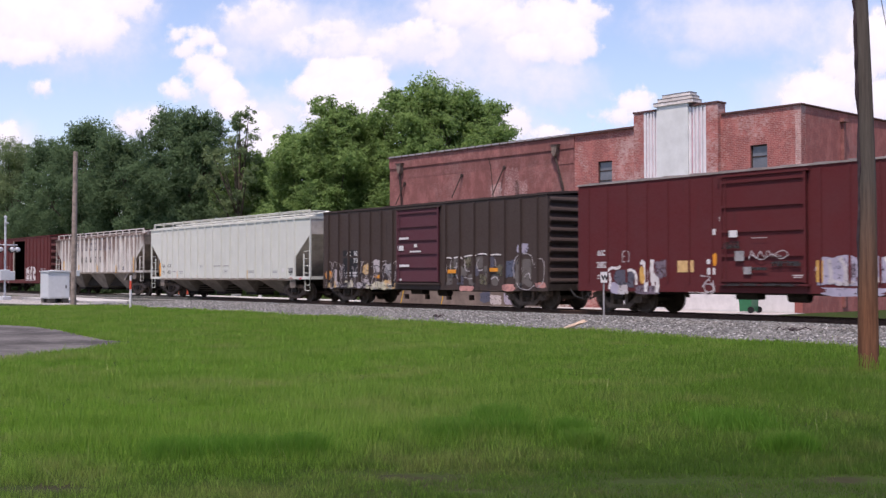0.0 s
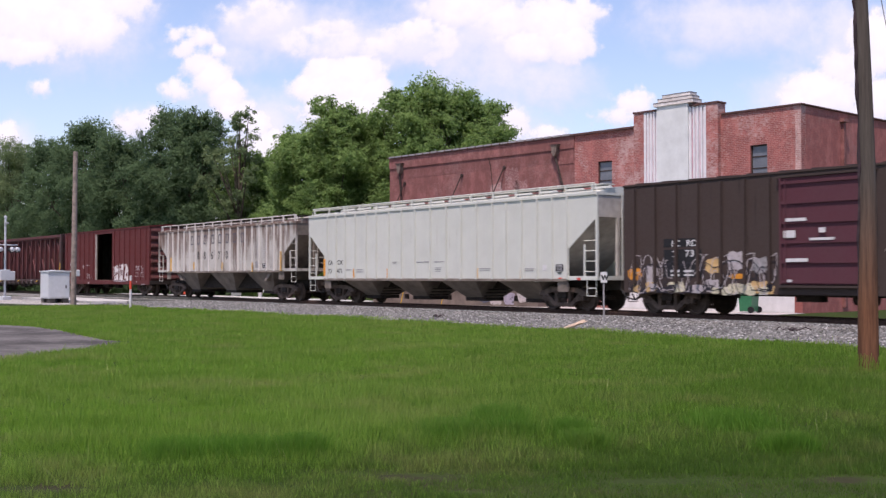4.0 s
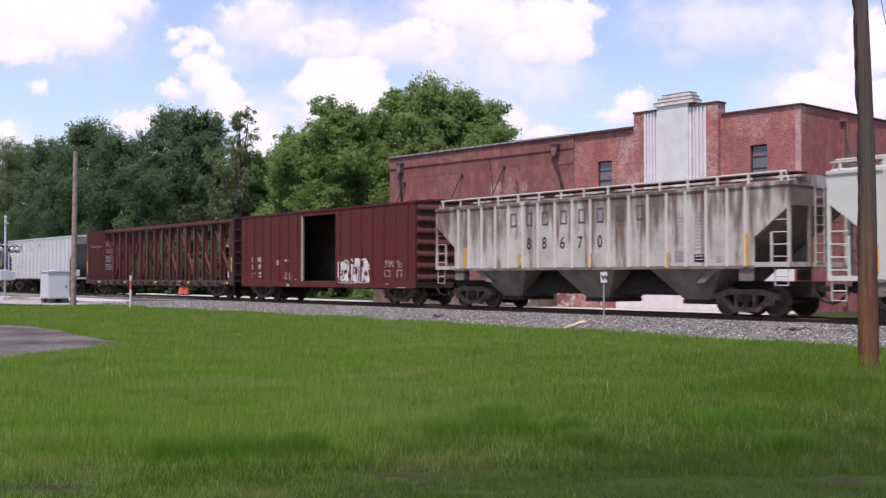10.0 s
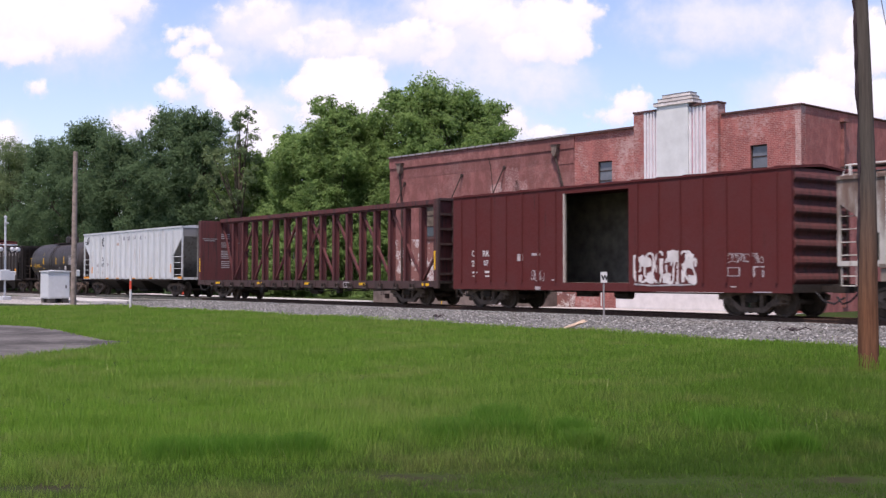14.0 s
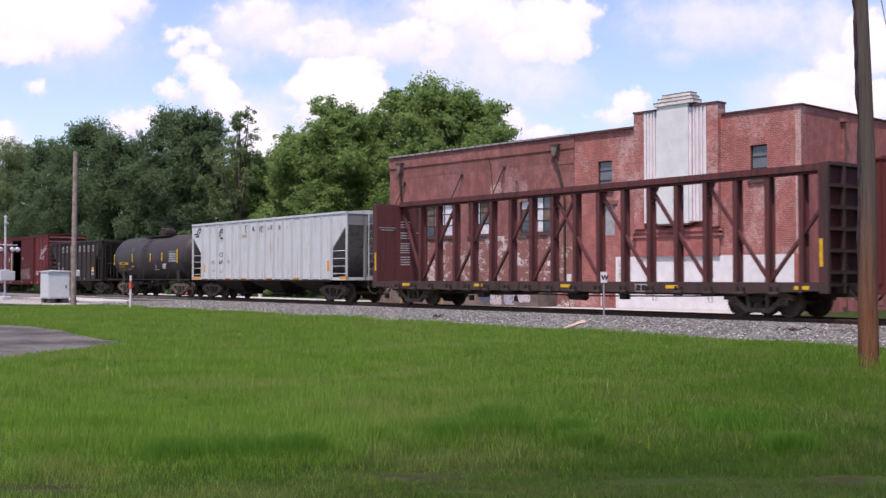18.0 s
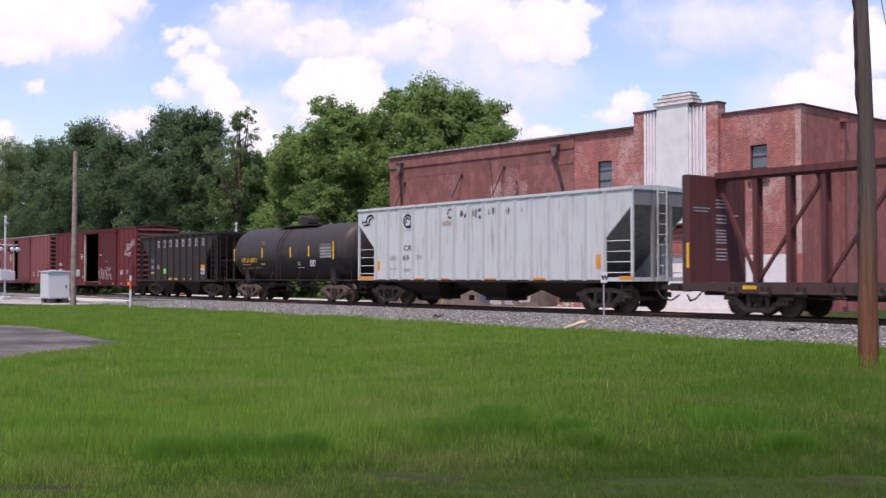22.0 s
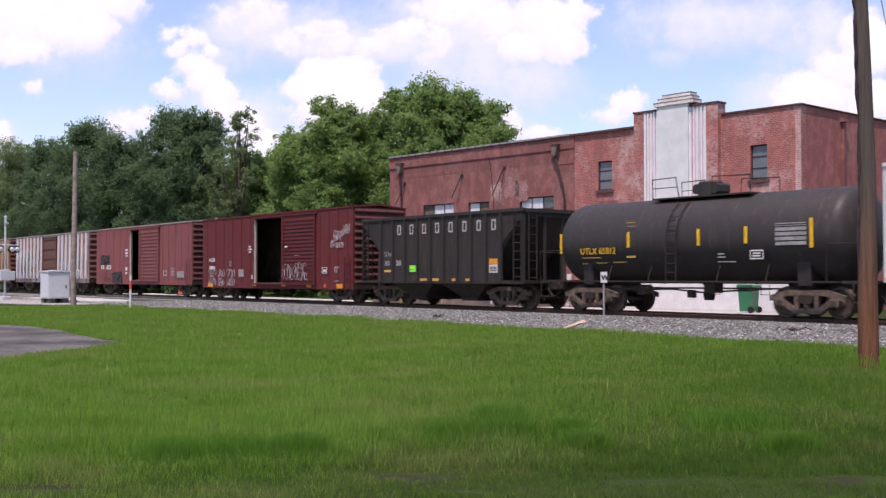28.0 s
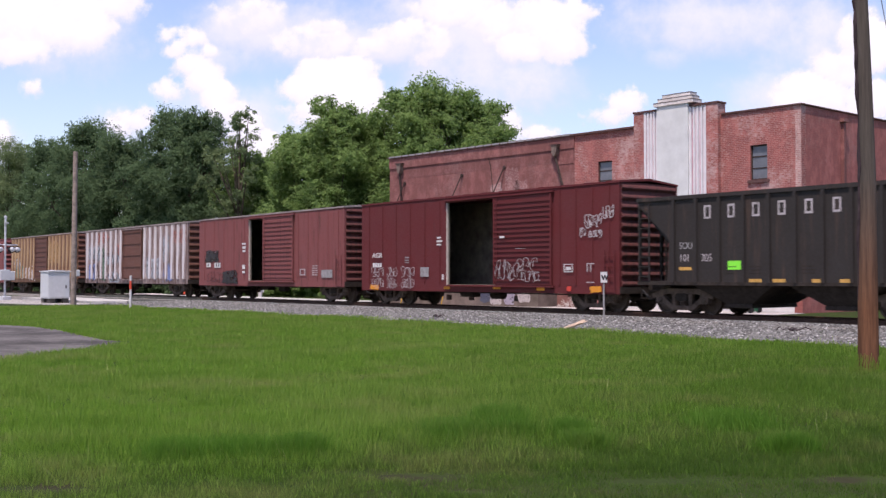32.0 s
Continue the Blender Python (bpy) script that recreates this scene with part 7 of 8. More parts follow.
# ---- the cars, from the head of what is seen to its tail ----
car_a = boxcar(-19.74, 15.6, 4.42, 0.73, RED_A, "dark red boxcar with a closed plug door and graffiti", door=(-1.58, 1.43), roof_mat=GALV, ribs=(7, 7), rib_size=(0.07, 0.030), door_ribs=5)
car_b = boxcar(-36.95, 15.57, 4.26, 0.69, BROWN_B, "dark brown boxcar with a plum door and graffiti along the sill", door=(-1.6, 1.35), ribs=(7, 7), rib_size=(0.08, 0.095), door_mat=PLUM, door_ribs=6)
C_RIBS = [0.15 + k * v for v in (0.0, 1.08, 2.06, 3.02, 4.00, 4.80, 5.70, 6.55, 7.35, 8.12) for k in ((-1, 1) if v else (1,))]
D_RIBS = [k * v for v in (0.45, 1.33, 2.25, 3.08, 3.88, 4.66, 5.48, 6.28, 6.95) for k in (-1, 1)]
# car_c: bays and end sheets darker than the body, their shade put into the paint
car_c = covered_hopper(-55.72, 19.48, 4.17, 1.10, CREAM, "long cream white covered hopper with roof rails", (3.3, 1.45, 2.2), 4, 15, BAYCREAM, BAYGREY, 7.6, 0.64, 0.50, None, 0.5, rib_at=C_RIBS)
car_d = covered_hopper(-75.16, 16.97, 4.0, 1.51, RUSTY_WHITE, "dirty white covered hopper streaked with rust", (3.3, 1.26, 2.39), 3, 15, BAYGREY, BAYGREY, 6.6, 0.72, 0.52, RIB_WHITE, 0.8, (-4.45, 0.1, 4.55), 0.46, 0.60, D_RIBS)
car_e = boxcar(-93.05, 15.82, 4.41, 0.73, RED_E, "red boxcar with an open doorway and white graffiti", door=None, opening=(-1.55, 1.58), ribs=(7, 7), rib_size=(0.07, 0.05), end_ribs=7, end_mat=END_DIM)
car_f = centerbeam(-113.57, 22.93)
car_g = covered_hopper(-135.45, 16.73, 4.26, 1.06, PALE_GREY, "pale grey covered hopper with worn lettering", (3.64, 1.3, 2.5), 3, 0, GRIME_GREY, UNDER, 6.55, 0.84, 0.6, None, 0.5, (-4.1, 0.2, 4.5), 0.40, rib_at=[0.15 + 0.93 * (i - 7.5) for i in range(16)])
car_h = tank_car(-150.85)
car_i = open_hopper(-163.65)
car_j = boxcar(-177.92, 15.77, 4.45, 0.62, RED_J, "maroon boxcar with an open doorway and a ribbed door", door=(1.39, 4.64), opening=(-1.64, 1.39), ribs=(6, 4), rib_size=(0.06, 0.034), door_ribs=17, end_ribs=11, louvred=True, end_mat=END_DIM)
car_k = boxcar(-195.1, 15.5, 4.47, 0.74, RED_K, "faded red boxcar with a half-open ribbed door", door=(0.02, 3.13), opening=(-1.67, 0.02), ribs=(5, 5), rib_size=(0.06, 0.03), door_ribs=14, end_ribs=11, louvred=True, end_mat=END_DIM, roof_mat=GALV)
car_l = boxcar(-213.08, 17.2, 4.45, 0.8, SILVER_L, "chalky white boxcar with a brown door and graffiti", door=(-1.42, 1.83), ribs=(8, 8), rib_size=(0.26, 0.075), door_mat=RUST_DOOR, end_mat=RUST_DOOR, door_ribs=5, roof_mat=GALV, rib_mat=RIB_L)
car_m = boxcar(-231.5, 16.1, 4.45, 0.8, OCHRE_M, "ochre and rust boxcar with faded graffiti", ribs=(8, 8), rib_size=(0.26, 0.075), end_mat=RUST_DOOR, door_mat=RUST_DOOR, door_ribs=8, louvred=True, roof_mat=GALV, rib_mat=RIB_M)
car_n = boxcar(-249.3, 15.6, 4.45, 0.75, RED_K, "faded red boxcar at the end of the train", ribs=(6, 6))


# ---- markings and graffiti on the cars ----
TAN = plain("faded_tan_paint", (0.52, 0.34, 0.15), 0.7, 0, 0.25)
DARKFILL = plain("dark_spray_paint", (0.03, 0.028, 0.035), 0.6, 0, 0.4)
CREAMFILL = plain("cream_spray_paint", (0.50, 0.46, 0.33), 0.7, 0, 0.35)
SALMON = plain("salmon_spray_paint", (0.45, 0.22, 0.19), 0.7, 0, 0.35)
BLUEFILL = plain("blue_spray_paint", (0.16, 0.20, 0.36), 0.7, 0, 0.35)
RUSTFILL = plain("thin_rust_stain", (0.38, 0.30, 0.25), 0.8, 0, 0.3)


def ring(car, x0, x1, z0, z1):
    """A thick ring with a foot and a bent bar inside."""
    cx, cz, r = (x0 + x1) / 2, (z0 + z1) / 2, (x1 - x0) / 2
    n = 24
    k = 2 * math.pi / n
    loop = [(cx + r * 0.86 * math.cos(k * i), cz + r * 0.86 * math.sin(k * i)) for i in range(n + 1)]
    spray(car, -1.503, BLACKPAINT, r * 0.30, [loop], "worn black ring emblem")
    spray(car, -1.503, BLACKPAINT, 0.07, [[(cx - 0.12, cz - 0.1), (cx - 0.1, cz + 0.08), (cx + 0.04, cz + 0.14), (cx + 0.14, cz + 0.02)]], "worn black bent bar")
    bars([(cx - 0.05, x1 + 0.05, z0 - 0.02, z0 + 0.08)], BLACKPAINT, car, -1.509, "emblem", "worn black foot of the emblem")


letters("EEC", 0.18, WHITE, car_a, (-6.89, -1.483, 1.95), "lettering", "white reporting mark", 0.92, bold=0.004)
letters("282", 0.21, WHITE, car_a, (-6.94, -1.483, 1.53), "lettering", "white car number", 1.20, bold=0.004)
bars([(-6.89, -6.54, 1.23, 1.29), (-6.89, -6.59, 1.14, 1.18)], PINK_WHITE, car_a, -1.483, "marking")
bars([(-3.34, -2.69, 1.36, 1.73)], TAN, car_a, -1.483, "placard", "tan square placard")
blotch(1, -6.16, -5.06, 0.82, 1.50, -1.483, SLATE, car_a, label="dark slate graffiti fill")
blotch(2, -6.30, -5.90, 0.62, 1.05, -1.485, LILACWORN, car_a, label="pale lilac graffiti drips", n=18)
blotch(3, -5.95, -5.45, 0.60, 0.98, -1.486, CHALK, car_a, label="chalky white graffiti drips", n=18)
spray(car_a, -1.489, BRIGHTWHITE, 0.09, [[(-6.40, 1.42), (-6.20, 1.52), (-5.95, 1.50), (-5.80, 1.58)], [(-5.55, 1.42), (-5.30, 1.44), (-5.12, 1.30), (-5.10, 0.95)], [(-6.32, 1.35), (-6.28, 1.05), (-6.34, 0.80)]], "white graffiti outline")
blotch(4, -4.96, -4.62, 0.93, 1.62, -1.483, AMBER, car_a, label="yellow graffiti letter")
spray(car_a, -1.487, BRIGHTWHITE, 0.15, [[(-4.90, 1.72), (-4.72, 1.60), (-4.66, 1.20), (-4.70, 0.72)], [(-4.40, 1.78), (-4.42, 1.40), (-4.36, 0.92)], [(-4.36, 1.30), (-4.18, 1.05), (-4.22, 0.70)]], "white graffiti stroke")
blotch(5, -4.32, -3.72, 1.12, 1.78, -1.483, PLUMGREY, car_a, label="plum grey graffiti smear", n=20)
blotch(6, -5.2, -4.05, 0.62, 0.95, -1.483, PLUMGREY, car_a, label="plum grey graffiti smear", n=20)
spray(car_a, -1.485, CHALK, 0.035, [[(-2.42, 1.25), (-2.05, 1.20), (-2.25, 1.02), (-1.98, 0.98)], [(-2.35, 0.90), (-2.10, 1.12), (-1.92, 0.82), (-2.20, 0.75), (-2.32, 0.98)], [(-2.40, 0.72), (-2.1, 0.66), (-1.88, 0.78), (-1.95, 1.10)]], "pale pink scribble")
spray(car_a, -1.485, CHALK, 0.03, [[(-5.72, 1.72), (-5.45, 1.74), (-5.44, 2.05), (-5.70, 2.05), (-5.72, 1.74)], [(-5.68, 1.90), (-5.50, 1.92)]], "small pale scribble")
bars([(-2.17, -2.01, 1.61, 1.76), (-2.16, -1.85, 1.28, 1.49), (-1.95, -1.82, 2.51, 2.69), (-1.69, -1.60, 2.93, 3.07)], WHITE, car_a, -1.483, "sticker")
blotch(8, -1.95, -1.78, 1.52, 1.98, -1.483, ORANGE, car_a)
bars([(-1.22, -0.92, 2.41, 2.62)], WHITE, car_a, -1.608, "sticker", "white sticker")
bars([(-1.01, -0.68, 1.69, 1.99), (-0.70, -0.42, 1.29, 1.51)], GREYPAINT, car_a, -1.608, "sticker")
spray(car_a, -1.608, CHALK, 0.025, [[(-0.50, 1.74), (-0.40, 1.98), (-0.24, 1.76), (-0.10, 1.96), (0.04, 1.80), (0.18, 1.98), (0.34, 1.80)], [(-0.46, 1.90), (-0.05, 1.72), (0.30, 1.88), (0.60, 1.74), (0.86, 1.86), (0.70, 1.98), (0.46, 1.90), (0.62, 1.80)]], "pale pink chalk scribble")
for x0, x1, z0, z1 in ((-1.50, -0.80, 2.05, 2.30), (0.19, 1.33, 1.51, 1.68), (-1.57, 1.36, 0.93, 1.02), (-0.6, 0.2, 1.40, 1.50)):
    blotch(int(x0 * 100) + 900, x0, x1, z0, z1, -1.609, GREASE, car_a, "grease_stain", "black grease smear on the door", 26)
bars([(-0.41, 0.15, 2.36, 2.38), (1.00, 1.35, 1.23, 1.27), (1.04, 1.31, 1.18, 1.21)], PINK_WHITE, car_a, -1.608, "marking")
blotch(10, 1.66, 3.10, 0.92, 1.84, -1.483, LILACWORN, car_a, label="worn pale lilac graffiti", n=24)
blotch(11, 1.75, 3.95, 0.66, 0.92, -1.483, LILACWORN, car_a, label="worn pale lilac graffiti", n=24)
spray(car_a, -1.487, CHALK, 0.12, [[(2.10, 1.70), (2.16, 1.30), (2.12, 1.00)], [(2.45, 1.76), (2.62, 1.40), (2.60, 1.02)], [(2.20, 1.10), (2.50, 1.02), (2.90, 1.06)]], "chalky white graffiti stroke")
blotch(12, 2.66, 2.96, 1.15, 1.62, -1.488, PLUMGREY, car_a, label="plum graffiti fill")
bars([(1.70, 1.92, 1.06, 1.68)], AMBER, car_a, -1.492, "reflector", "yellow reflective strip")
blotch(13, 3.10, 4.6, 0.95, 1.84, -1.483, LILACWORN, car_a, label="worn pale lilac graffiti", n=24)
spray(car_a, -1.487, BRIGHTWHITE, 0.10, [[(3.40, 1.80), (3.45, 1.30), (3.70, 1.05)], [(3.80, 1.75), (4.00, 1.40), (4.30, 1.70)]], "white graffiti stroke")
bars([(-6.07, -4.61, 2.17, 2.44), (-6.06, -4.52, 1.20, 2.09)], BLACKPAINT, car_b, -1.483, "number_panel", "black number panel")
letters("FC", 0.20, WHITE, car_b, (-5.74, -1.487, 2.19), "lettering", "white reporting mark", 1.10, bold=0.004)
letters("RD", 0.20, WHITE, car_b, (-5.14, -1.487, 2.19), "lettering", "white reporting mark", 1.20, bold=0.004)
letters("2", 0.21, WHITE, car_b, (-5.70, -1.487, 1.85), "lettering", "white car number", 1.24, bold=0.004)
letters("73", 0.21, WHITE, car_b, (-5.19, -1.487, 1.86), "lettering", "white car number", 1.35, bold=0.004)
bars([(-5.77, -5.41, 1.36, 1.44), (-5.23, -4.84, 1.36, 1.43), (-5.77, -5.41, 1.24, 1.30), (-5.23, -4.84, 1.24, 1.30)], WHITE, car_b, -1.487, "marking")
blotch(20, -7.64, -6.98, 1.08, 1.50, -1.483, ORANGE, car_b, label="worn graffiti patch")
blotch(21, -6.84, -6.29, 0.78, 1.63, -1.483, PINK_WHITE, car_b, label="worn graffiti patch")
blotch(22, -4.41, -3.73, 1.30, 1.83, -1.483, TAN, car_b, label="worn graffiti patch")
blotch(23, -3.59, -2.85, 1.37, 2.03, -1.483, PINK_WHITE, car_b, label="worn graffiti patch")
blotch(24, -3.52, -2.82, 1.15, 1.31, -1.483, ORANGE, car_b, label="worn graffiti patch")
blotch(25, -4.43, -3.83, 0.70, 1.15, -1.483, PINK_WHITE, car_b, label="worn graffiti patch")
blotch(26, -2.73, -1.81, 0.70, 1.11, -1.483, TAN, car_b, label="worn graffiti patch")
blotch(27, -2.65, -2.08, 1.28, 1.83, -1.483, GREYPAINT, car_b, label="worn graffiti patch")
blotch(28, -6.88, -6.32, 0.70, 1.08, -1.483, TAN, car_b, label="worn graffiti patch")
blotch(29, -3.62, -2.49, 0.66, 1.04, -1.483, CREAMFILL, car_b, label="worn graffiti patch")
blotch(30, -5.05, -4.43, 0.70, 0.99, -1.483, PINK_WHITE, car_b, label="worn graffiti patch")
blotch(31, -5.99, -5.14, 0.73, 1.09, -1.483, CREAMFILL, car_b, label="worn graffiti patch")
scrawl(33, -7.55, -1.76, 0.68, 1.92, -1.489, PINK_WHITE, car_b, 12, 0.040, label="pale graffiti outline")
for k in range(14):
    x, z = 1.75 + 0.24 * k, 0.86 + 0.34 * (k * 7 % 3)
    blotch(240 + k, x, x + 0.46, z, z + 0.50, -1.484 - 0.0005 * (k % 3), (GREYBROWN, SLATE, GREYBROWN, OLIVEPATCH)[k * 3 % 4], car_b, label="faded graffiti fill", n=18)
spray(car_b, -1.491, BRIGHTWHITE, 0.05, [[(1.66, 1.92), (1.90, 2.00), (2.16, 1.96)], [(2.30, 1.98), (2.62, 2.02), (2.84, 1.94)], [(3.00, 2.03), (3.40, 2.07), (3.72, 2.06)], [(3.82, 2.10), (4.20, 2.12), (4.44, 2.06)], [(4.60, 2.06), (4.95, 2.08), (5.20, 2.05)]], "broken white graffiti edge")
spray(car_b, -1.491, CHALK, 0.032, [[(1.72, 1.86), (1.82, 1.62), (1.78, 1.30)], [(2.12, 1.90), (2.06, 1.50), (2.20, 1.20)], [(2.50, 1.80), (2.42, 1.40), (2.60, 1.02)], [(3.00, 1.90), (3.04, 1.50), (3.30, 1.44)], [(2.95, 1.20), (3.30, 1.14), (3.62, 1.20)], [(3.86, 1.92), (3.74, 1.66), (3.92, 1.46), (4.14, 1.52)], [(4.40, 1.94), (4.46, 1.60), (4.40, 1.25)], [(4.86, 1.90), (4.90, 1.60)], [(2.30, 1.58), (2.70, 1.62)], [(4.60, 1.12), (4.88, 1.22), (5.10, 1.06)]], "thin white graffiti mark")
blotch(250, 5.40, 6.02, 1.16, 1.92, -1.484, BLUESLATE, car_b, label="blue slate graffiti fill")
spray(car_b, -1.491, CHALK, 0.024, [[(5.98, 1.15), (5.92, 1.60), (6.10, 1.96), (6.54, 2.08), (6.95, 1.98), (7.05, 1.66), (7.28, 1.86), (7.55, 1.84), (7.64, 1.50), (7.55, 1.02), (7.28, 0.84)], [(6.10, 1.00), (6.30, 0.80), (6.75, 0.74), (7.10, 0.90)], [(6.40, 1.30), (6.42, 1.58)], [(6.55, 1.20), (6.78, 1.36), (6.90, 1.15)], [(7.12, 1.55), (7.30, 1.62)], [(7.18, 1.10), (7.30, 1.34)]], "white graffiti outline")
blotch(251, 6.0, 7.0, 0.78, 1.98, -1.484, GREYBROWN, car_b, label="faded grey graffiti fill", n=22)
blotch(252, 6.10, 6.80, 2.10, 2.48, -1.484, LILACWORN, car_b, label="pale smear", n=18)
bars([(1.95, 2.50, 1.36, 1.51), (4.60, 5.08, 1.42, 1.56)], ORANGE, car_b, -1.543, "reflector", "orange reflective strip")
blotch(37, 5.20, 6.06, 0.65, 0.95, -1.483, SALMON, car_b, label="salmon graffiti patch")
blotch(38, 7.09, 7.72, 0.79, 1.03, -1.483, SALMON, car_b)
blotch(39, 2.54, 3.69, 0.64, 0.87, -1.483, SALMON, car_b)
bars([(-1.40, -0.68, 2.81, 2.90), (-1.44, -1.05, 2.34, 2.55), (-0.58, 0.21, 2.25, 2.32), (-0.28, -0.07, 2.46, 2.60), (-1.39, -0.64, 1.64, 1.74), (-1.33, -1.17, 1.06, 1.13)], WHITE, car_b, -1.608, "marking", "white stencilled mark")
blotch(140, -7.42, -7.06, 0.68, 0.97, -1.485, TAN, car_b, label="worn graffiti patch")
blotch(141, -7.15, -6.79, 0.63, 0.87, -1.485, DARKFILL, car_b, label="worn graffiti patch")
blotch(142, -6.69, -6.39, 0.73, 1.02, -1.485, PINK_WHITE, car_b, label="worn graffiti patch")
blotch(143, -6.43, -5.88, 0.68, 0.90, -1.485, DARKFILL, car_b, label="worn graffiti patch")
blotch(144, -6.02, -5.53, 0.73, 0.97, -1.485, DARKFILL, car_b, label="worn graffiti patch")
blotch(145, -5.69, -5.19, 0.71, 0.97, -1.485, CREAMFILL, car_b, label="worn graffiti patch")
blotch(146, -5.18, -4.87, 0.70, 0.97, -1.485, DARKFILL, car_b, label="worn graffiti patch")
blotch(147, -4.80, -4.31, 0.80, 0.97, -1.485, PINK_WHITE, car_b, label="worn graffiti patch")
blotch(148, -4.56, -4.05, 0.78, 0.97, -1.485, DARKFILL, car_b, label="worn graffiti patch")
blotch(149, -4.18, -3.82, 0.67, 0.89, -1.485, CREAMFILL, car_b, label="worn graffiti patch")
blotch(150, -3.79, -3.34, 0.64, 0.92, -1.485, CREAMFILL, car_b, label="worn graffiti patch")
blotch(151, -3.51, -3.15, 0.83, 1.00, -1.485, CREAMFILL, car_b, label="worn graffiti patch")
blotch(152, -3.12, -2.84, 0.80, 1.03, -1.485, CREAMFILL, car_b, label="worn graffiti patch")
blotch(153, -2.80, -2.51, 0.64, 0.92, -1.485, CREAMFILL, car_b, label="worn graffiti patch")
blotch(154, -2.44, -2.03, 0.68, 0.93, -1.485, CREAMFILL, car_b, label="worn graffiti patch")
blotch(155, -2.16, -1.88, 0.76, 1.01, -1.485, DARKFILL, car_b, label="worn graffiti patch")
scrawl(160, -7.55, -1.76, 0.68, 1.72, -1.491, DARKFILL, car_b, 11, 0.045, label="dark graffiti outline")
bars([(-8.36, -8.18, 1.28, 2.06), (-5.77, -5.60, 1.13, 1.59), (-3.05, -2.87, 1.13, 1.59), (0.04, 0.17, 1.18, 1.61)], ORANGE, car_c, -1.503, "reflector", "faded orange strip")
letters("GA", 0.21, SOOT, car_c, (-7.93, -1.503, 1.79), "lettering", "grey reporting mark", 1.0, bold=0.004)
letters("CX", 0.20, SOOT, car_c, (-7.14, -1.503, 1.80), "lettering", "grey reporting mark", 1.2, bold=0.004)
letters("73", 0.22, SOOT, car_c, (-7.93, -1.503, 1.38), "lettering", "grey car number", 1.08, bold=0.004)
letters("471", 0.22, SOOT, car_c, (-7.16, -1.503, 1.39), "lettering", "grey car number", 1.12, bold=0.004)
bars([(-0.86, -0.33, 1.82, 1.85), (-0.29, 0.02, 1.82, 1.86), (0.39, 0.77, 1.81, 1.85), (0.80, 1.06, 1.82, 1.85), (0.45, 0.88, 1.58, 1.60), (0.45, 0.84, 1.50, 1.53), (0.48, 0.82, 1.43, 1.45), (-6.36, -5.93, 1.52, 1.56), (-5.46, -4.94, 1.53, 1.56), (-5.46, -4.92, 1.43, 1.46), (-2.62, -2.30, 1.84, 1.87), (-2.60, -2.33, 1.78, 1.80), (-7.20, -6.96, 1.21, 1.23)], GREYPAINT, car_c, -1.503, "marking")
bars([(3.12, 3.26, 1.13, 1.58), (5.73, 5.86, 1.13, 1.56), (8.18, 8.28, 1.15, 2.03)], TAN, car_c, -1.503, "reflector", "faded orange strip")
bars([(6.97, 7.18, 1.45, 1.65)], WHITE, car_c, -1.503, "placard")
bars([(7.66, 8.06, 1.41, 1.66), (7.74, 7.98, 1.35, 1.38), (7.77, 7.95, 1.31, 1.33)], BLACKPAINT, car_c, -1.503, "placard", "black data panel")
bars([(7.71, 8.02, 1.59, 1.62), (7.71, 8.01, 1.52, 1.54), (7.71, 8.01, 1.45, 1.47)], WHITE, car_c, -1.506, "placard")
bars([(8.74, 8.92, 1.10, 1.18), (7.79, 7.98, 1.11, 1.19)], REDPAINT, car_c, -1.503, "marking")
bars([(3.34, 4.02, 1.52, 1.55), (3.34, 3.95, 1.45, 1.47), (6.00, 6.51, 1.50, 1.53), (6.02, 6.48, 1.43, 1.46)], GREYPAINT, car_c, -1.503, "marking")
letters("8", 0.44, BLACKPAINT, car_d, (-2.89, -1.503, 2.24), "lettering", "worn black car number", 0.84, bold=0.008)
letters("8", 0.43, BLACKPAINT, car_d, (-2.04, -1.503, 2.25), "lettering", "worn black car number", 0.82, bold=0.008)
letters("6", 0.44, BLACKPAINT, car_d, (-1.11, -1.503, 2.23), "lettering", "worn black car number", 0.90, bold=0.008)
letters("7", 0.44, BLACKPAINT, car_d, (-0.21, -1.503, 2.22), "lettering", "worn black car number", 0.82, bold=0.008)
letters("0", 0.44, BLACKPAINT, car_d, (0.76, -1.503, 2.23), "lettering", "worn black car number", 0.79, bold=0.008)
bars([(-6.56, -6.26, 1.55, 2.38), (-3.31, -3.08, 1.64, 2.07), (0.34, 0.55, 1.58, 2.04)], AMBER, car_d, -1.563, "reflector", "yellow reflective strip")
bars([(3.85, 4.02, 1.49, 2.00), (6.89, 7.10, 1.53, 2.52)], AMBER, car_d, -1.563, "reflector", "yellow reflective strip")
bars([(4.19, 4.60, 1.70, 2.03)], GREYPAINT, car_d, -1.503, "placard")
bars([(4.99, 5.39, 1.68, 1.92)], BLACKPAINT, car_d, -1.503, "placard", "black data panel")
bars([(5.05, 5.34, 1.85, 1.88), (5.05, 5.34, 1.75, 1.77)], WHITE, car_d, -1.506, "placard")
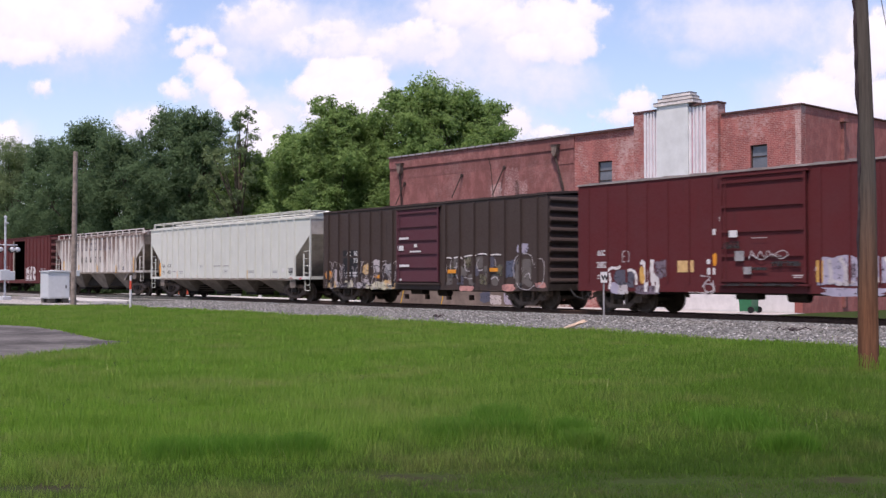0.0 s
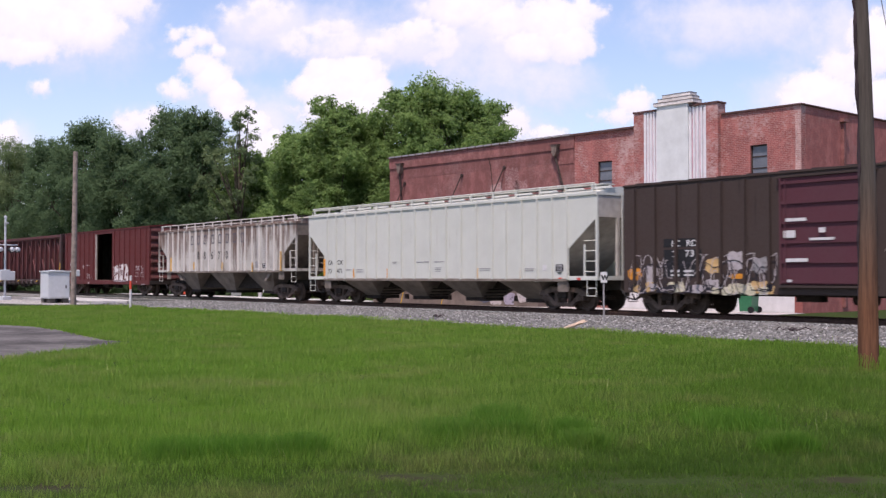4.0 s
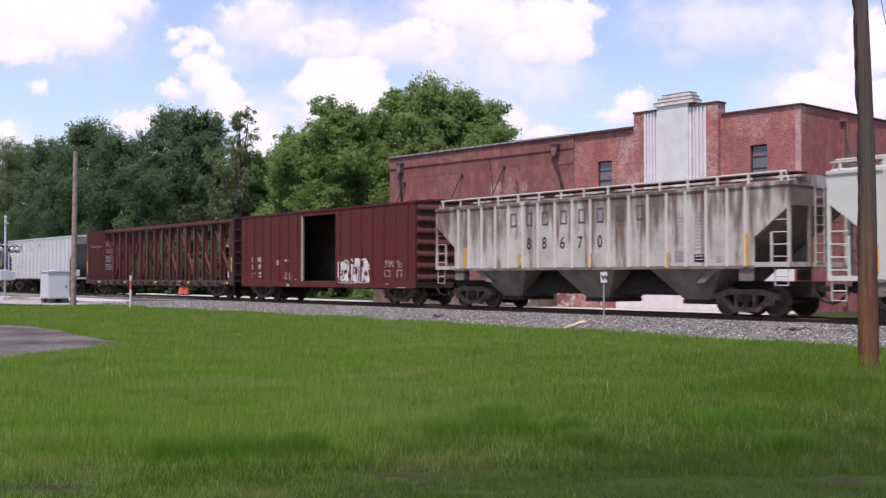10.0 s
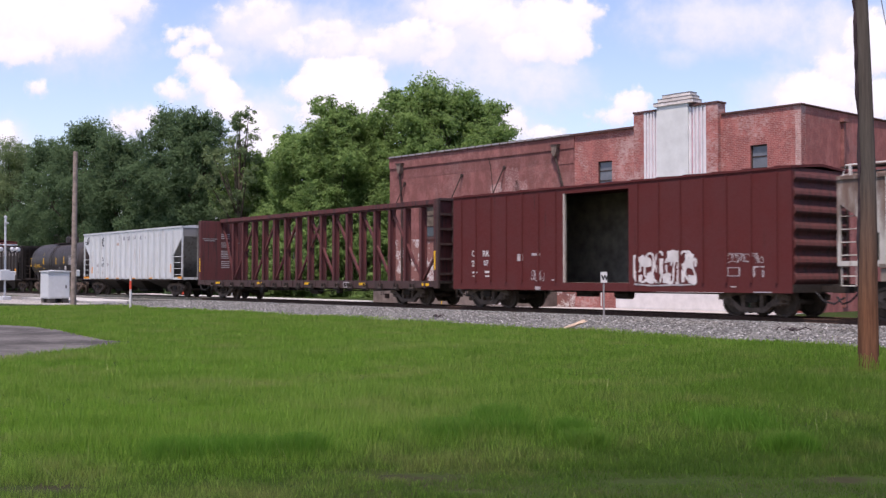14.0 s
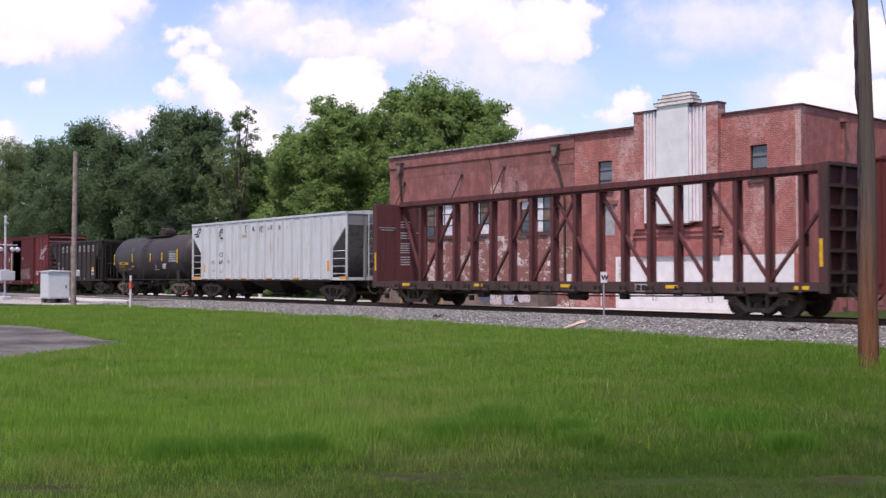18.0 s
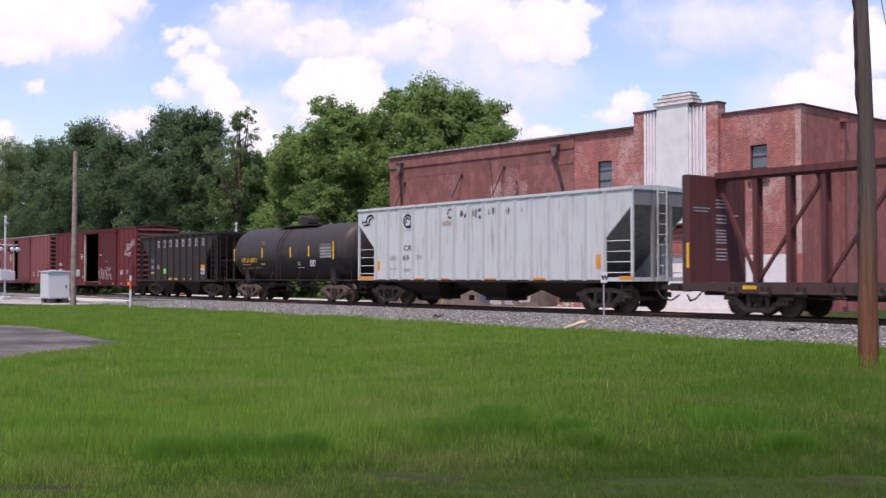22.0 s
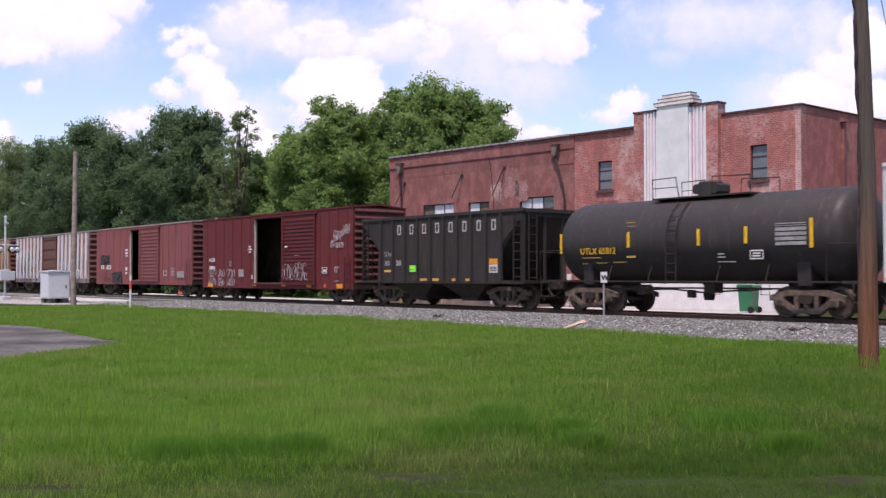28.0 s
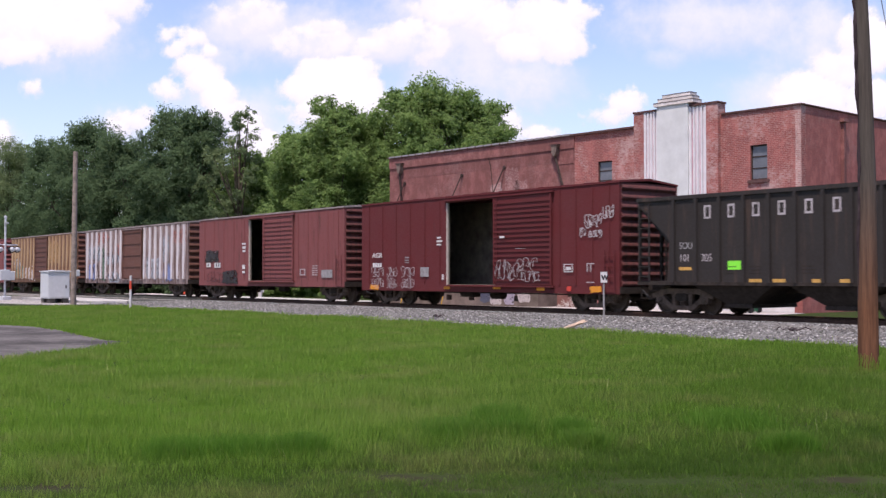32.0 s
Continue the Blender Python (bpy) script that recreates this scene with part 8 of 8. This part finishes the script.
bars([(5.02, 5.31, 3.20, 3.21), (5.02, 5.31, 3.09, 3.10), (5.02, 5.31, 2.98, 2.99), (5.02, 5.31, 2.86, 2.88), (5.02, 5.31, 2.75, 2.77), (5.02, 5.31, 2.64, 2.66), (5.01, 5.31, 2.53, 2.55), (5.01, 5.31, 2.42, 2.44), (5.01, 5.31, 2.31, 2.33), (5.01, 5.30, 2.20, 2.22), (5.01, 5.30, 2.09, 2.11), (4.19, 4.53, 3.27, 3.28), (4.19, 4.53, 3.17, 3.18), (4.19, 4.52, 3.07, 3.09), (4.19, 4.52, 2.97, 2.99), (4.19, 4.52, 2.87, 2.89), (4.19, 4.52, 2.77, 2.79), (4.19, 4.52, 2.68, 2.69), (4.19, 4.52, 2.58, 2.60), (4.19, 4.52, 2.48, 2.50), (4.19, 4.52, 2.38, 2.40), (4.19, 4.52, 2.28, 2.30)], GREYPAINT, car_d, -1.503, "marking")
bars([(5.84, 6.06, 1.84, 1.86), (5.84, 6.02, 1.75, 1.78), (5.84, 6.05, 1.67, 1.70)], GREYPAINT, car_d, -1.503, "marking")
letters("CI", 0.24, WHITE, car_e, (-6.75, -1.483, 2.02), "lettering", "white reporting mark", 0.78, bold=0.004)
letters("RR", 0.23, WHITE, car_e, (-6.08, -1.483, 2.02), "lettering", "white reporting mark", 0.99, bold=0.004)
letters("20", 0.24, WHITE, car_e, (-6.76, -1.483, 1.63), "lettering", "white car number", 0.81, bold=0.004)
letters("07", 0.22, WHITE, car_e, (-6.02, -1.483, 1.65), "lettering", "white car number", 0.93, bold=0.004)
bars([(-6.69, -6.42, 1.35, 1.43), (-6.69, -6.49, 1.22, 1.27), (-5.94, -5.68, 1.36, 1.45), (-5.93, -5.68, 1.22, 1.27)], WHITE, car_e, -1.483, "marking", "white stencilled mark")
bars([(-4.04, -3.72, 1.81, 2.07), (-3.24, -2.78, 2.00, 2.09), (-3.05, -2.78, 0.74, 0.86), (-2.16, -1.93, 1.07, 1.13)], PINK_WHITE, car_e, -1.483, "marking")
scrawl(50, -3.27, -2.56, 1.07, 1.45, -1.483, PINK_WHITE, car_e, 3, 0.030, label="pale scribble")
for k, (x0, x1, z0, z1) in enumerate(((1.86, 2.22, 1.02, 1.30), (2.00, 2.62, 1.52, 1.90), (2.36, 2.74, 0.98, 1.36), (2.78, 3.10, 1.30, 1.86), (3.04, 3.44, 0.98, 1.34), (3.22, 3.80, 1.66, 2.10), (3.62, 3.98, 1.00, 1.46), (3.94, 4.36, 1.44, 1.98), (4.10, 4.44, 0.98, 1.28))):
    blotch(340 + k, x0, x1, z0, z1, -1.485, BRIGHTWHITE, car_e, label="broad white graffiti patch", n=19)
scrawl(57, 1.84, 4.42, 1.00, 2.02, -1.487, BRIGHTWHITE, car_e, 6, 0.12, label="thick white graffiti scribble")
spray(car_e, -1.485, CHALK, 0.05, [[(1.84, 0.97), (2.6, 0.93), (3.4, 0.95), (4.38, 0.97)]], "chalky underline")
scrawl(56, 5.56, 6.93, 1.63, 1.93, -1.483, PINK_WHITE, car_e, 6, 0.030, label="pale chalk scribble")
bars([(5.63, 6.10, 1.48, 1.50), (5.63, 6.09, 1.23, 1.25), (5.63, 5.67, 1.25, 1.48), (6.06, 6.10, 1.25, 1.48), (5.76, 5.96, 0.89, 0.93), (6.58, 6.80, 1.49, 1.53), (6.58, 6.64, 1.21, 1.49), (6.85, 6.98, 1.49, 1.53), (6.90, 6.96, 1.21, 1.41), (6.58, 7.24, 0.74, 0.77)], PINK_WHITE, car_e, -1.483, "marking")
bars([(-8.31, -7.09, 1.10, 1.24), (-6.84, -6.59, 1.49, 1.90), (-4.04, -3.16, 1.06, 1.16), (-2.12, -1.62, 1.07, 1.16), (0.64, 1.32, 1.05, 1.16)], ORANGE, car_g, -1.503, "reflector", "orange reflective strip")
bars([(3.45, 4.10, 1.08, 1.18), (6.67, 6.90, 1.49, 1.99), (7.77, 8.36, 1.12, 1.24)], ORANGE, car_g, -1.503, "reflector", "orange reflective strip")
letters("CR", 0.24, BLACKPAINT, car_g, (-4.79, -1.503, 2.34), "lettering", "black reporting mark", 1.31, bold=0.004)
letters("88", 0.22, GREYPAINT, car_g, (-5.81, -1.503, 1.93), "lettering", "worn car number", 1.46, bold=0.004)
letters("69", 0.23, BLACKPAINT, car_g, (-4.86, -1.503, 1.93), "lettering", "black car number", 1.50, bold=0.004)
letters("74", 0.21, GREYPAINT, car_g, (-3.89, -1.503, 1.95), "lettering", "worn car number", 1.41, bold=0.004)
for x0, x1, z0, z1 in ((-0.90, -0.78, 3.60, 3.86), (-0.66, -0.54, 3.56, 3.74), (-0.10, -0.02, 3.58, 3.88), (0.04, 0.18, 3.76, 3.86), (0.86, 0.94, 3.60, 3.84), (1.90, 1.95, 3.62, 3.82), (2.80, 2.85, 3.66, 3.80)):
    blotch(int(x0 * 100) + 500, x0, x1, z0, z1, -1.503, SLATE, car_g, "emblem_block", "worn black remnant of a name", 10)
spray(car_g, -1.503, SLATE, 0.08, [[(-1.70, 3.74), (-1.62, 3.94), (-1.44, 3.92), (-1.40, 3.72), (-1.54, 3.60), (-1.68, 3.68)]], "worn black remnant of a name")
# bent-band emblem and round emblem
spray(car_g, -1.503, BLACKPAINT, 0.10, [[(-7.60, 3.52), (-7.66, 3.74), (-7.52, 3.92), (-7.26, 3.96), (-7.10, 3.80)], [(-7.44, 3.54), (-7.46, 3.68), (-7.38, 3.78), (-7.26, 3.80)]], "worn black emblem band")
bars([(-8.05, -7.62, 3.64, 3.71), (-7.92, -7.46, 3.50, 3.57)], BLACKPAINT, car_g, -1.503, "emblem", "worn black emblem bar")
for k, (x0, x1, z0, z1) in enumerate(((-0.88, -0.70, 3.62, 3.90), (-0.55, -0.38, 3.55, 3.85), (0.05, 0.16, 3.52, 3.92), (0.22, 0.46, 3.76, 3.92), (0.26, 0.44, 3.48, 3.64), (1.10, 1.22, 3.60, 3.92), (2.02, 2.12, 3.56, 3.90))):
    blotch(520 + k, x0, x1, z0, z1, -1.503, SLATE, car_g, "emblem_block", "worn black remnant of a name", 10)
ring(car_g, -4.80, -4.20, 3.32, 3.88)
bars([(-4.84, -4.26, 3.97, 3.985), (-4.85, -4.26, 3.19, 3.21), (-5.77, -5.29, 1.55, 1.58), (-4.77, -4.29, 1.54, 1.57), (-4.77, -4.31, 1.46, 1.49)], GREYPAINT, car_g, -1.503, "marking")
blotch(70, -2.11, -1.20, 3.28, 3.52, -1.503, RUSTFILL, car_g, label="faint rust stain")
letters("AGR", 0.21, WHITE, car_j, (-6.97, -1.551, 2.07), "lettering", "white reporting mark", 1.35, bold=0.004)
bars([(-6.97, -6.82, 1.65, 1.83), (-6.79, -6.64, 1.64, 1.83), (-6.61, -6.46, 1.64, 1.82), (-6.43, -6.29, 1.64, 1.82)], WHITE, car_j, -1.515, "marking")
for sd, x0, x1 in ((80, -7.06, -6.14), (81, -5.86, -5.10), (82, -4.79, -3.83)):
    scrawl(sd, x0, x1, 1.20, 1.66, -1.515, CHALK, car_j, 3, 0.038, label="white tag graffiti")
    scrawl(sd + 200, x0, x1, 0.72, 1.16, -1.515, CHALK, car_j, 4, 0.034, label="white tag graffiti")
bars([(-2.25, -1.99, 2.79, 2.86), (-2.28, -1.89, 2.64, 2.72), (-2.25, -1.97, 2.51, 2.57), (-1.92, -1.80, 1.10, 1.32)], WHITE, car_j, -1.515, "sticker")
bars([(-3.40, -2.82, 1.22, 1.62), (-4.52, -4.24, 2.01, 2.07), (-4.52, -4.24, 1.90, 1.95), (-4.52, -4.24, 1.81, 1.85)], GREYPAINT, car_j, -1.515, "placard")
blotch(83, -7.24, -6.46, 0.63, 0.89, -1.515, ORANGE, car_j, label="orange patch")
bars([(-1.77, -1.37, 0.72, 0.84), (1.33, 1.77, 0.74, 0.85)], ORANGE, car_j, -1.527, "reflector", "orange reflective strip")
for sd, x0, x1, z0, z1, k in ((84, 6.30, 7.10, 2.92, 3.40, 4), (85, 7.18, 7.68, 3.22, 3.66, 3), (88, 6.05, 6.35, 2.62, 2.94, 2), (89, 6.50, 7.14, 2.58, 2.84, 4)):
    scrawl(sd, x0, x1, z0, z1, -1.515, CHALK, car_j, k, 0.055, label="white tag graffiti")
for sd, x0, x1, z0, z1, k in ((86, 1.58, 2.45, 1.12, 1.86, 3), (87, 2.35, 3.15, 1.05, 1.74, 3), (90, 2.85, 4.00, 1.40, 1.92, 3), (91, 3.10, 4.10, 1.02, 1.42, 4)):
    scrawl(sd, x0, x1, z0, z1, -1.640, CHALK, car_j, k, 0.030, label="white tag graffiti on the door")
bars([(1.86, 2.13, 2.69, 2.77)], WHITE, car_j, -1.640, "sticker")
bars([(5.24, 5.70, 1.65, 1.67), (5.24, 5.70, 1.38, 1.41), (5.24, 5.28, 1.41, 1.65), (5.66, 5.70, 1.41, 1.64), (5.34, 5.60, 1.45, 1.57)], WHITE, car_j, -1.515, "placard")
bars([(6.39, 6.44, 1.39, 1.66), (6.39, 6.76, 1.65, 1.69), (6.56, 6.61, 1.39, 1.63), (6.37, 6.76, 1.01, 1.04)], PINK_WHITE, car_j, -1.515, "marking")
blotch(88, 6.50, 7.15, 0.65, 0.90, -1.515, ORANGE, car_j, label="orange patch")
blotch(89, 5.38, 5.63, 0.69, 0.89, -1.515, REDPAINT, car_j)
bars([(3.81, 4.23, 0.71, 0.84)], ORANGE, car_j, -1.515, "reflector", "orange reflective strip")
bars([(2.75, 3.31, 2.27, 2.28)], WHITE, car_j, -1.640, "marking")
bars([(-6.76, -6.22, 1.77, 2.02), (-5.74, -4.99, 1.74, 2.01), (-2.37, -1.98, 2.73, 2.86), (-2.33, -2.02, 2.55, 2.66), (-2.42, -1.99, 2.95, 3.04)], WHITE, car_k, -1.515, "placard")
bars([(-6.61, -6.47, 1.81, 1.98), (-5.55, -5.41, 1.80, 1.97), (-5.27, -5.13, 1.80, 1.97)], BLACKPAINT, car_k, -1.518, "placard")
blotch(90, -7.05, -5.05, 2.02, 2.74, -1.515, GREASE, car_k, label="dark painted-over patch", n=24)
bars([(3.76, 4.27, 1.57, 1.61), (3.77, 4.28, 1.29, 1.34), (3.77, 3.86, 1.34, 1.57), (4.19, 4.27, 1.34, 1.57)], PINK_WHITE, car_k, -1.515, "placard")
bars([(5.80, 6.78, 1.18, 1.56)], GREYPAINT, car_k, -1.515, "placard")
bars([(4.92, 5.17, 1.73, 1.77), (4.92, 5.17, 1.62, 1.66), (4.92, 5.17, 1.51, 1.55), (4.92, 5.17, 1.40, 1.45), (4.92, 5.17, 1.29, 1.34), (5.24, 5.45, 1.73, 1.77), (5.24, 5.45, 1.62, 1.66), (5.24, 5.45, 1.51, 1.55), (5.24, 5.45, 1.40, 1.44), (5.24, 5.45, 1.29, 1.34)], PINK_WHITE, car_k, -1.515, "marking")
blotch(91, -4.85, -2.80, 0.81, 1.60, -1.515, GREASE, car_k, label="dark sprayed smear", n=26)
scrawl(92, -6.65, -4.56, 0.91, 1.49, -1.515, GREASE, car_k, 4, 0.040, label="dark scribble")
bars([(-2.36, -2.06, 1.64, 1.86), (-2.36, -2.06, 1.41, 1.53)], WHITE, car_k, -1.515, "sticker")
blotch(100, -8.39, -5.19, 2.31, 3.38, -1.483, BLUEPATCH, car_l, label="faded graffiti patch")
blotch(101, -8.09, -6.07, 0.97, 2.16, -1.483, BLUEFILL, car_l, label="faded graffiti patch")
blotch(102, -5.67, -4.65, 0.85, 3.30, -1.483, GREENPATCH, car_l, label="faded graffiti patch")
blotch(103, -5.16, -1.89, 2.02, 2.74, -1.483, BLUEPATCH, car_l, label="faded graffiti patch")
blotch(104, -3.24, -1.74, 2.64, 3.49, -1.483, REDPATCH, car_l, label="faded graffiti patch")
blotch(105, -6.83, -3.97, 3.48, 4.31, -1.483, REDPATCH, car_l, label="faded graffiti patch")
blotch(106, -4.25, -1.87, 0.79, 1.61, -1.483, BLUEPATCH, car_l, label="faded graffiti patch")
blotch(107, 5.50, 6.33, 1.00, 1.92, -1.483, BLUEFILL, car_l, label="faded graffiti patch")
blotch(108, 6.03, 8.45, 3.18, 4.12, -1.483, REDPATCH, car_l, label="faded graffiti patch")
blotch(109, 2.28, 4.91, 1.00, 2.51, -1.483, BLUEPATCH, car_l, label="faded graffiti patch")
blotch(110, 4.92, 6.02, 1.93, 3.87, -1.483, BLUEPATCH, car_l, label="faded graffiti patch")
scrawl(115, -7.52, -1.73, 0.84, 3.24, -1.489, DARKFILL, car_l, 8, 0.090, label="black graffiti outline")
scrawl(116, 5.08, 6.46, 0.83, 2.09, -1.489, BLUEFILL, car_l, 3, 0.070, label="blue graffiti strokes")
blotch(120, -7.48, -5.71, 2.20, 4.21, -1.483, OCHREPATCH, car_m, label="faded graffiti patch")
blotch(121, -7.17, -3.87, 1.09, 2.16, -1.483, GREENPATCH, car_m, label="faded graffiti patch")
blotch(122, -5.86, -1.90, 1.01, 2.00, -1.483, CHALK, car_m, label="faded graffiti patch")
blotch(123, 3.62, 6.96, 1.10, 1.79, -1.483, CHALK, car_m, label="faded graffiti patch")
blotch(124, 1.37, 4.40, 2.12, 4.08, -1.483, OCHREPATCH, car_m, label="faded graffiti patch")
blotch(125, -7.46, -5.41, 1.72, 2.80, -1.483, BLUEPATCH, car_m, label="faded graffiti patch")
scrawl(128, -3.33, -1.42, 0.94, 2.14, -1.489, WHITE, car_m, 3, 0.060, label="white graffiti stroke")
glyphs(car_d, (-3.62, -2.74, -1.88, -0.91, 0.015, 0.91, 1.81, 2.74), 3.09, 3.6, 0.34, SLATE, -1.503, "worn dark letter-sized frame", 0.06)


def motions():
    times = [2.0 * i for i in range(17)]
    for car, mid in MOVING:
        walk(car, [(t, pose(mid + travel(t), TRACK_Y, RAIL_Z)) for t in times])
    for bank, drift in CLOUDS:
        m = bank.matrix_world.copy()
        walk(bank, [(t, Matrix.Translation(RIGHT * (drift * t / 32)) @ m) for t in (0.0, 16.0, 32.0)])
    spin = [4 * i / FPS for i in range(240)] + [32.0]
    for w, dx in WHEELS:
        walk(w, [(t, pose(dx, 0, AXLE_R, 0, math.degrees(travel(t) / AXLE_R), 0)) for t in spin])


motions()
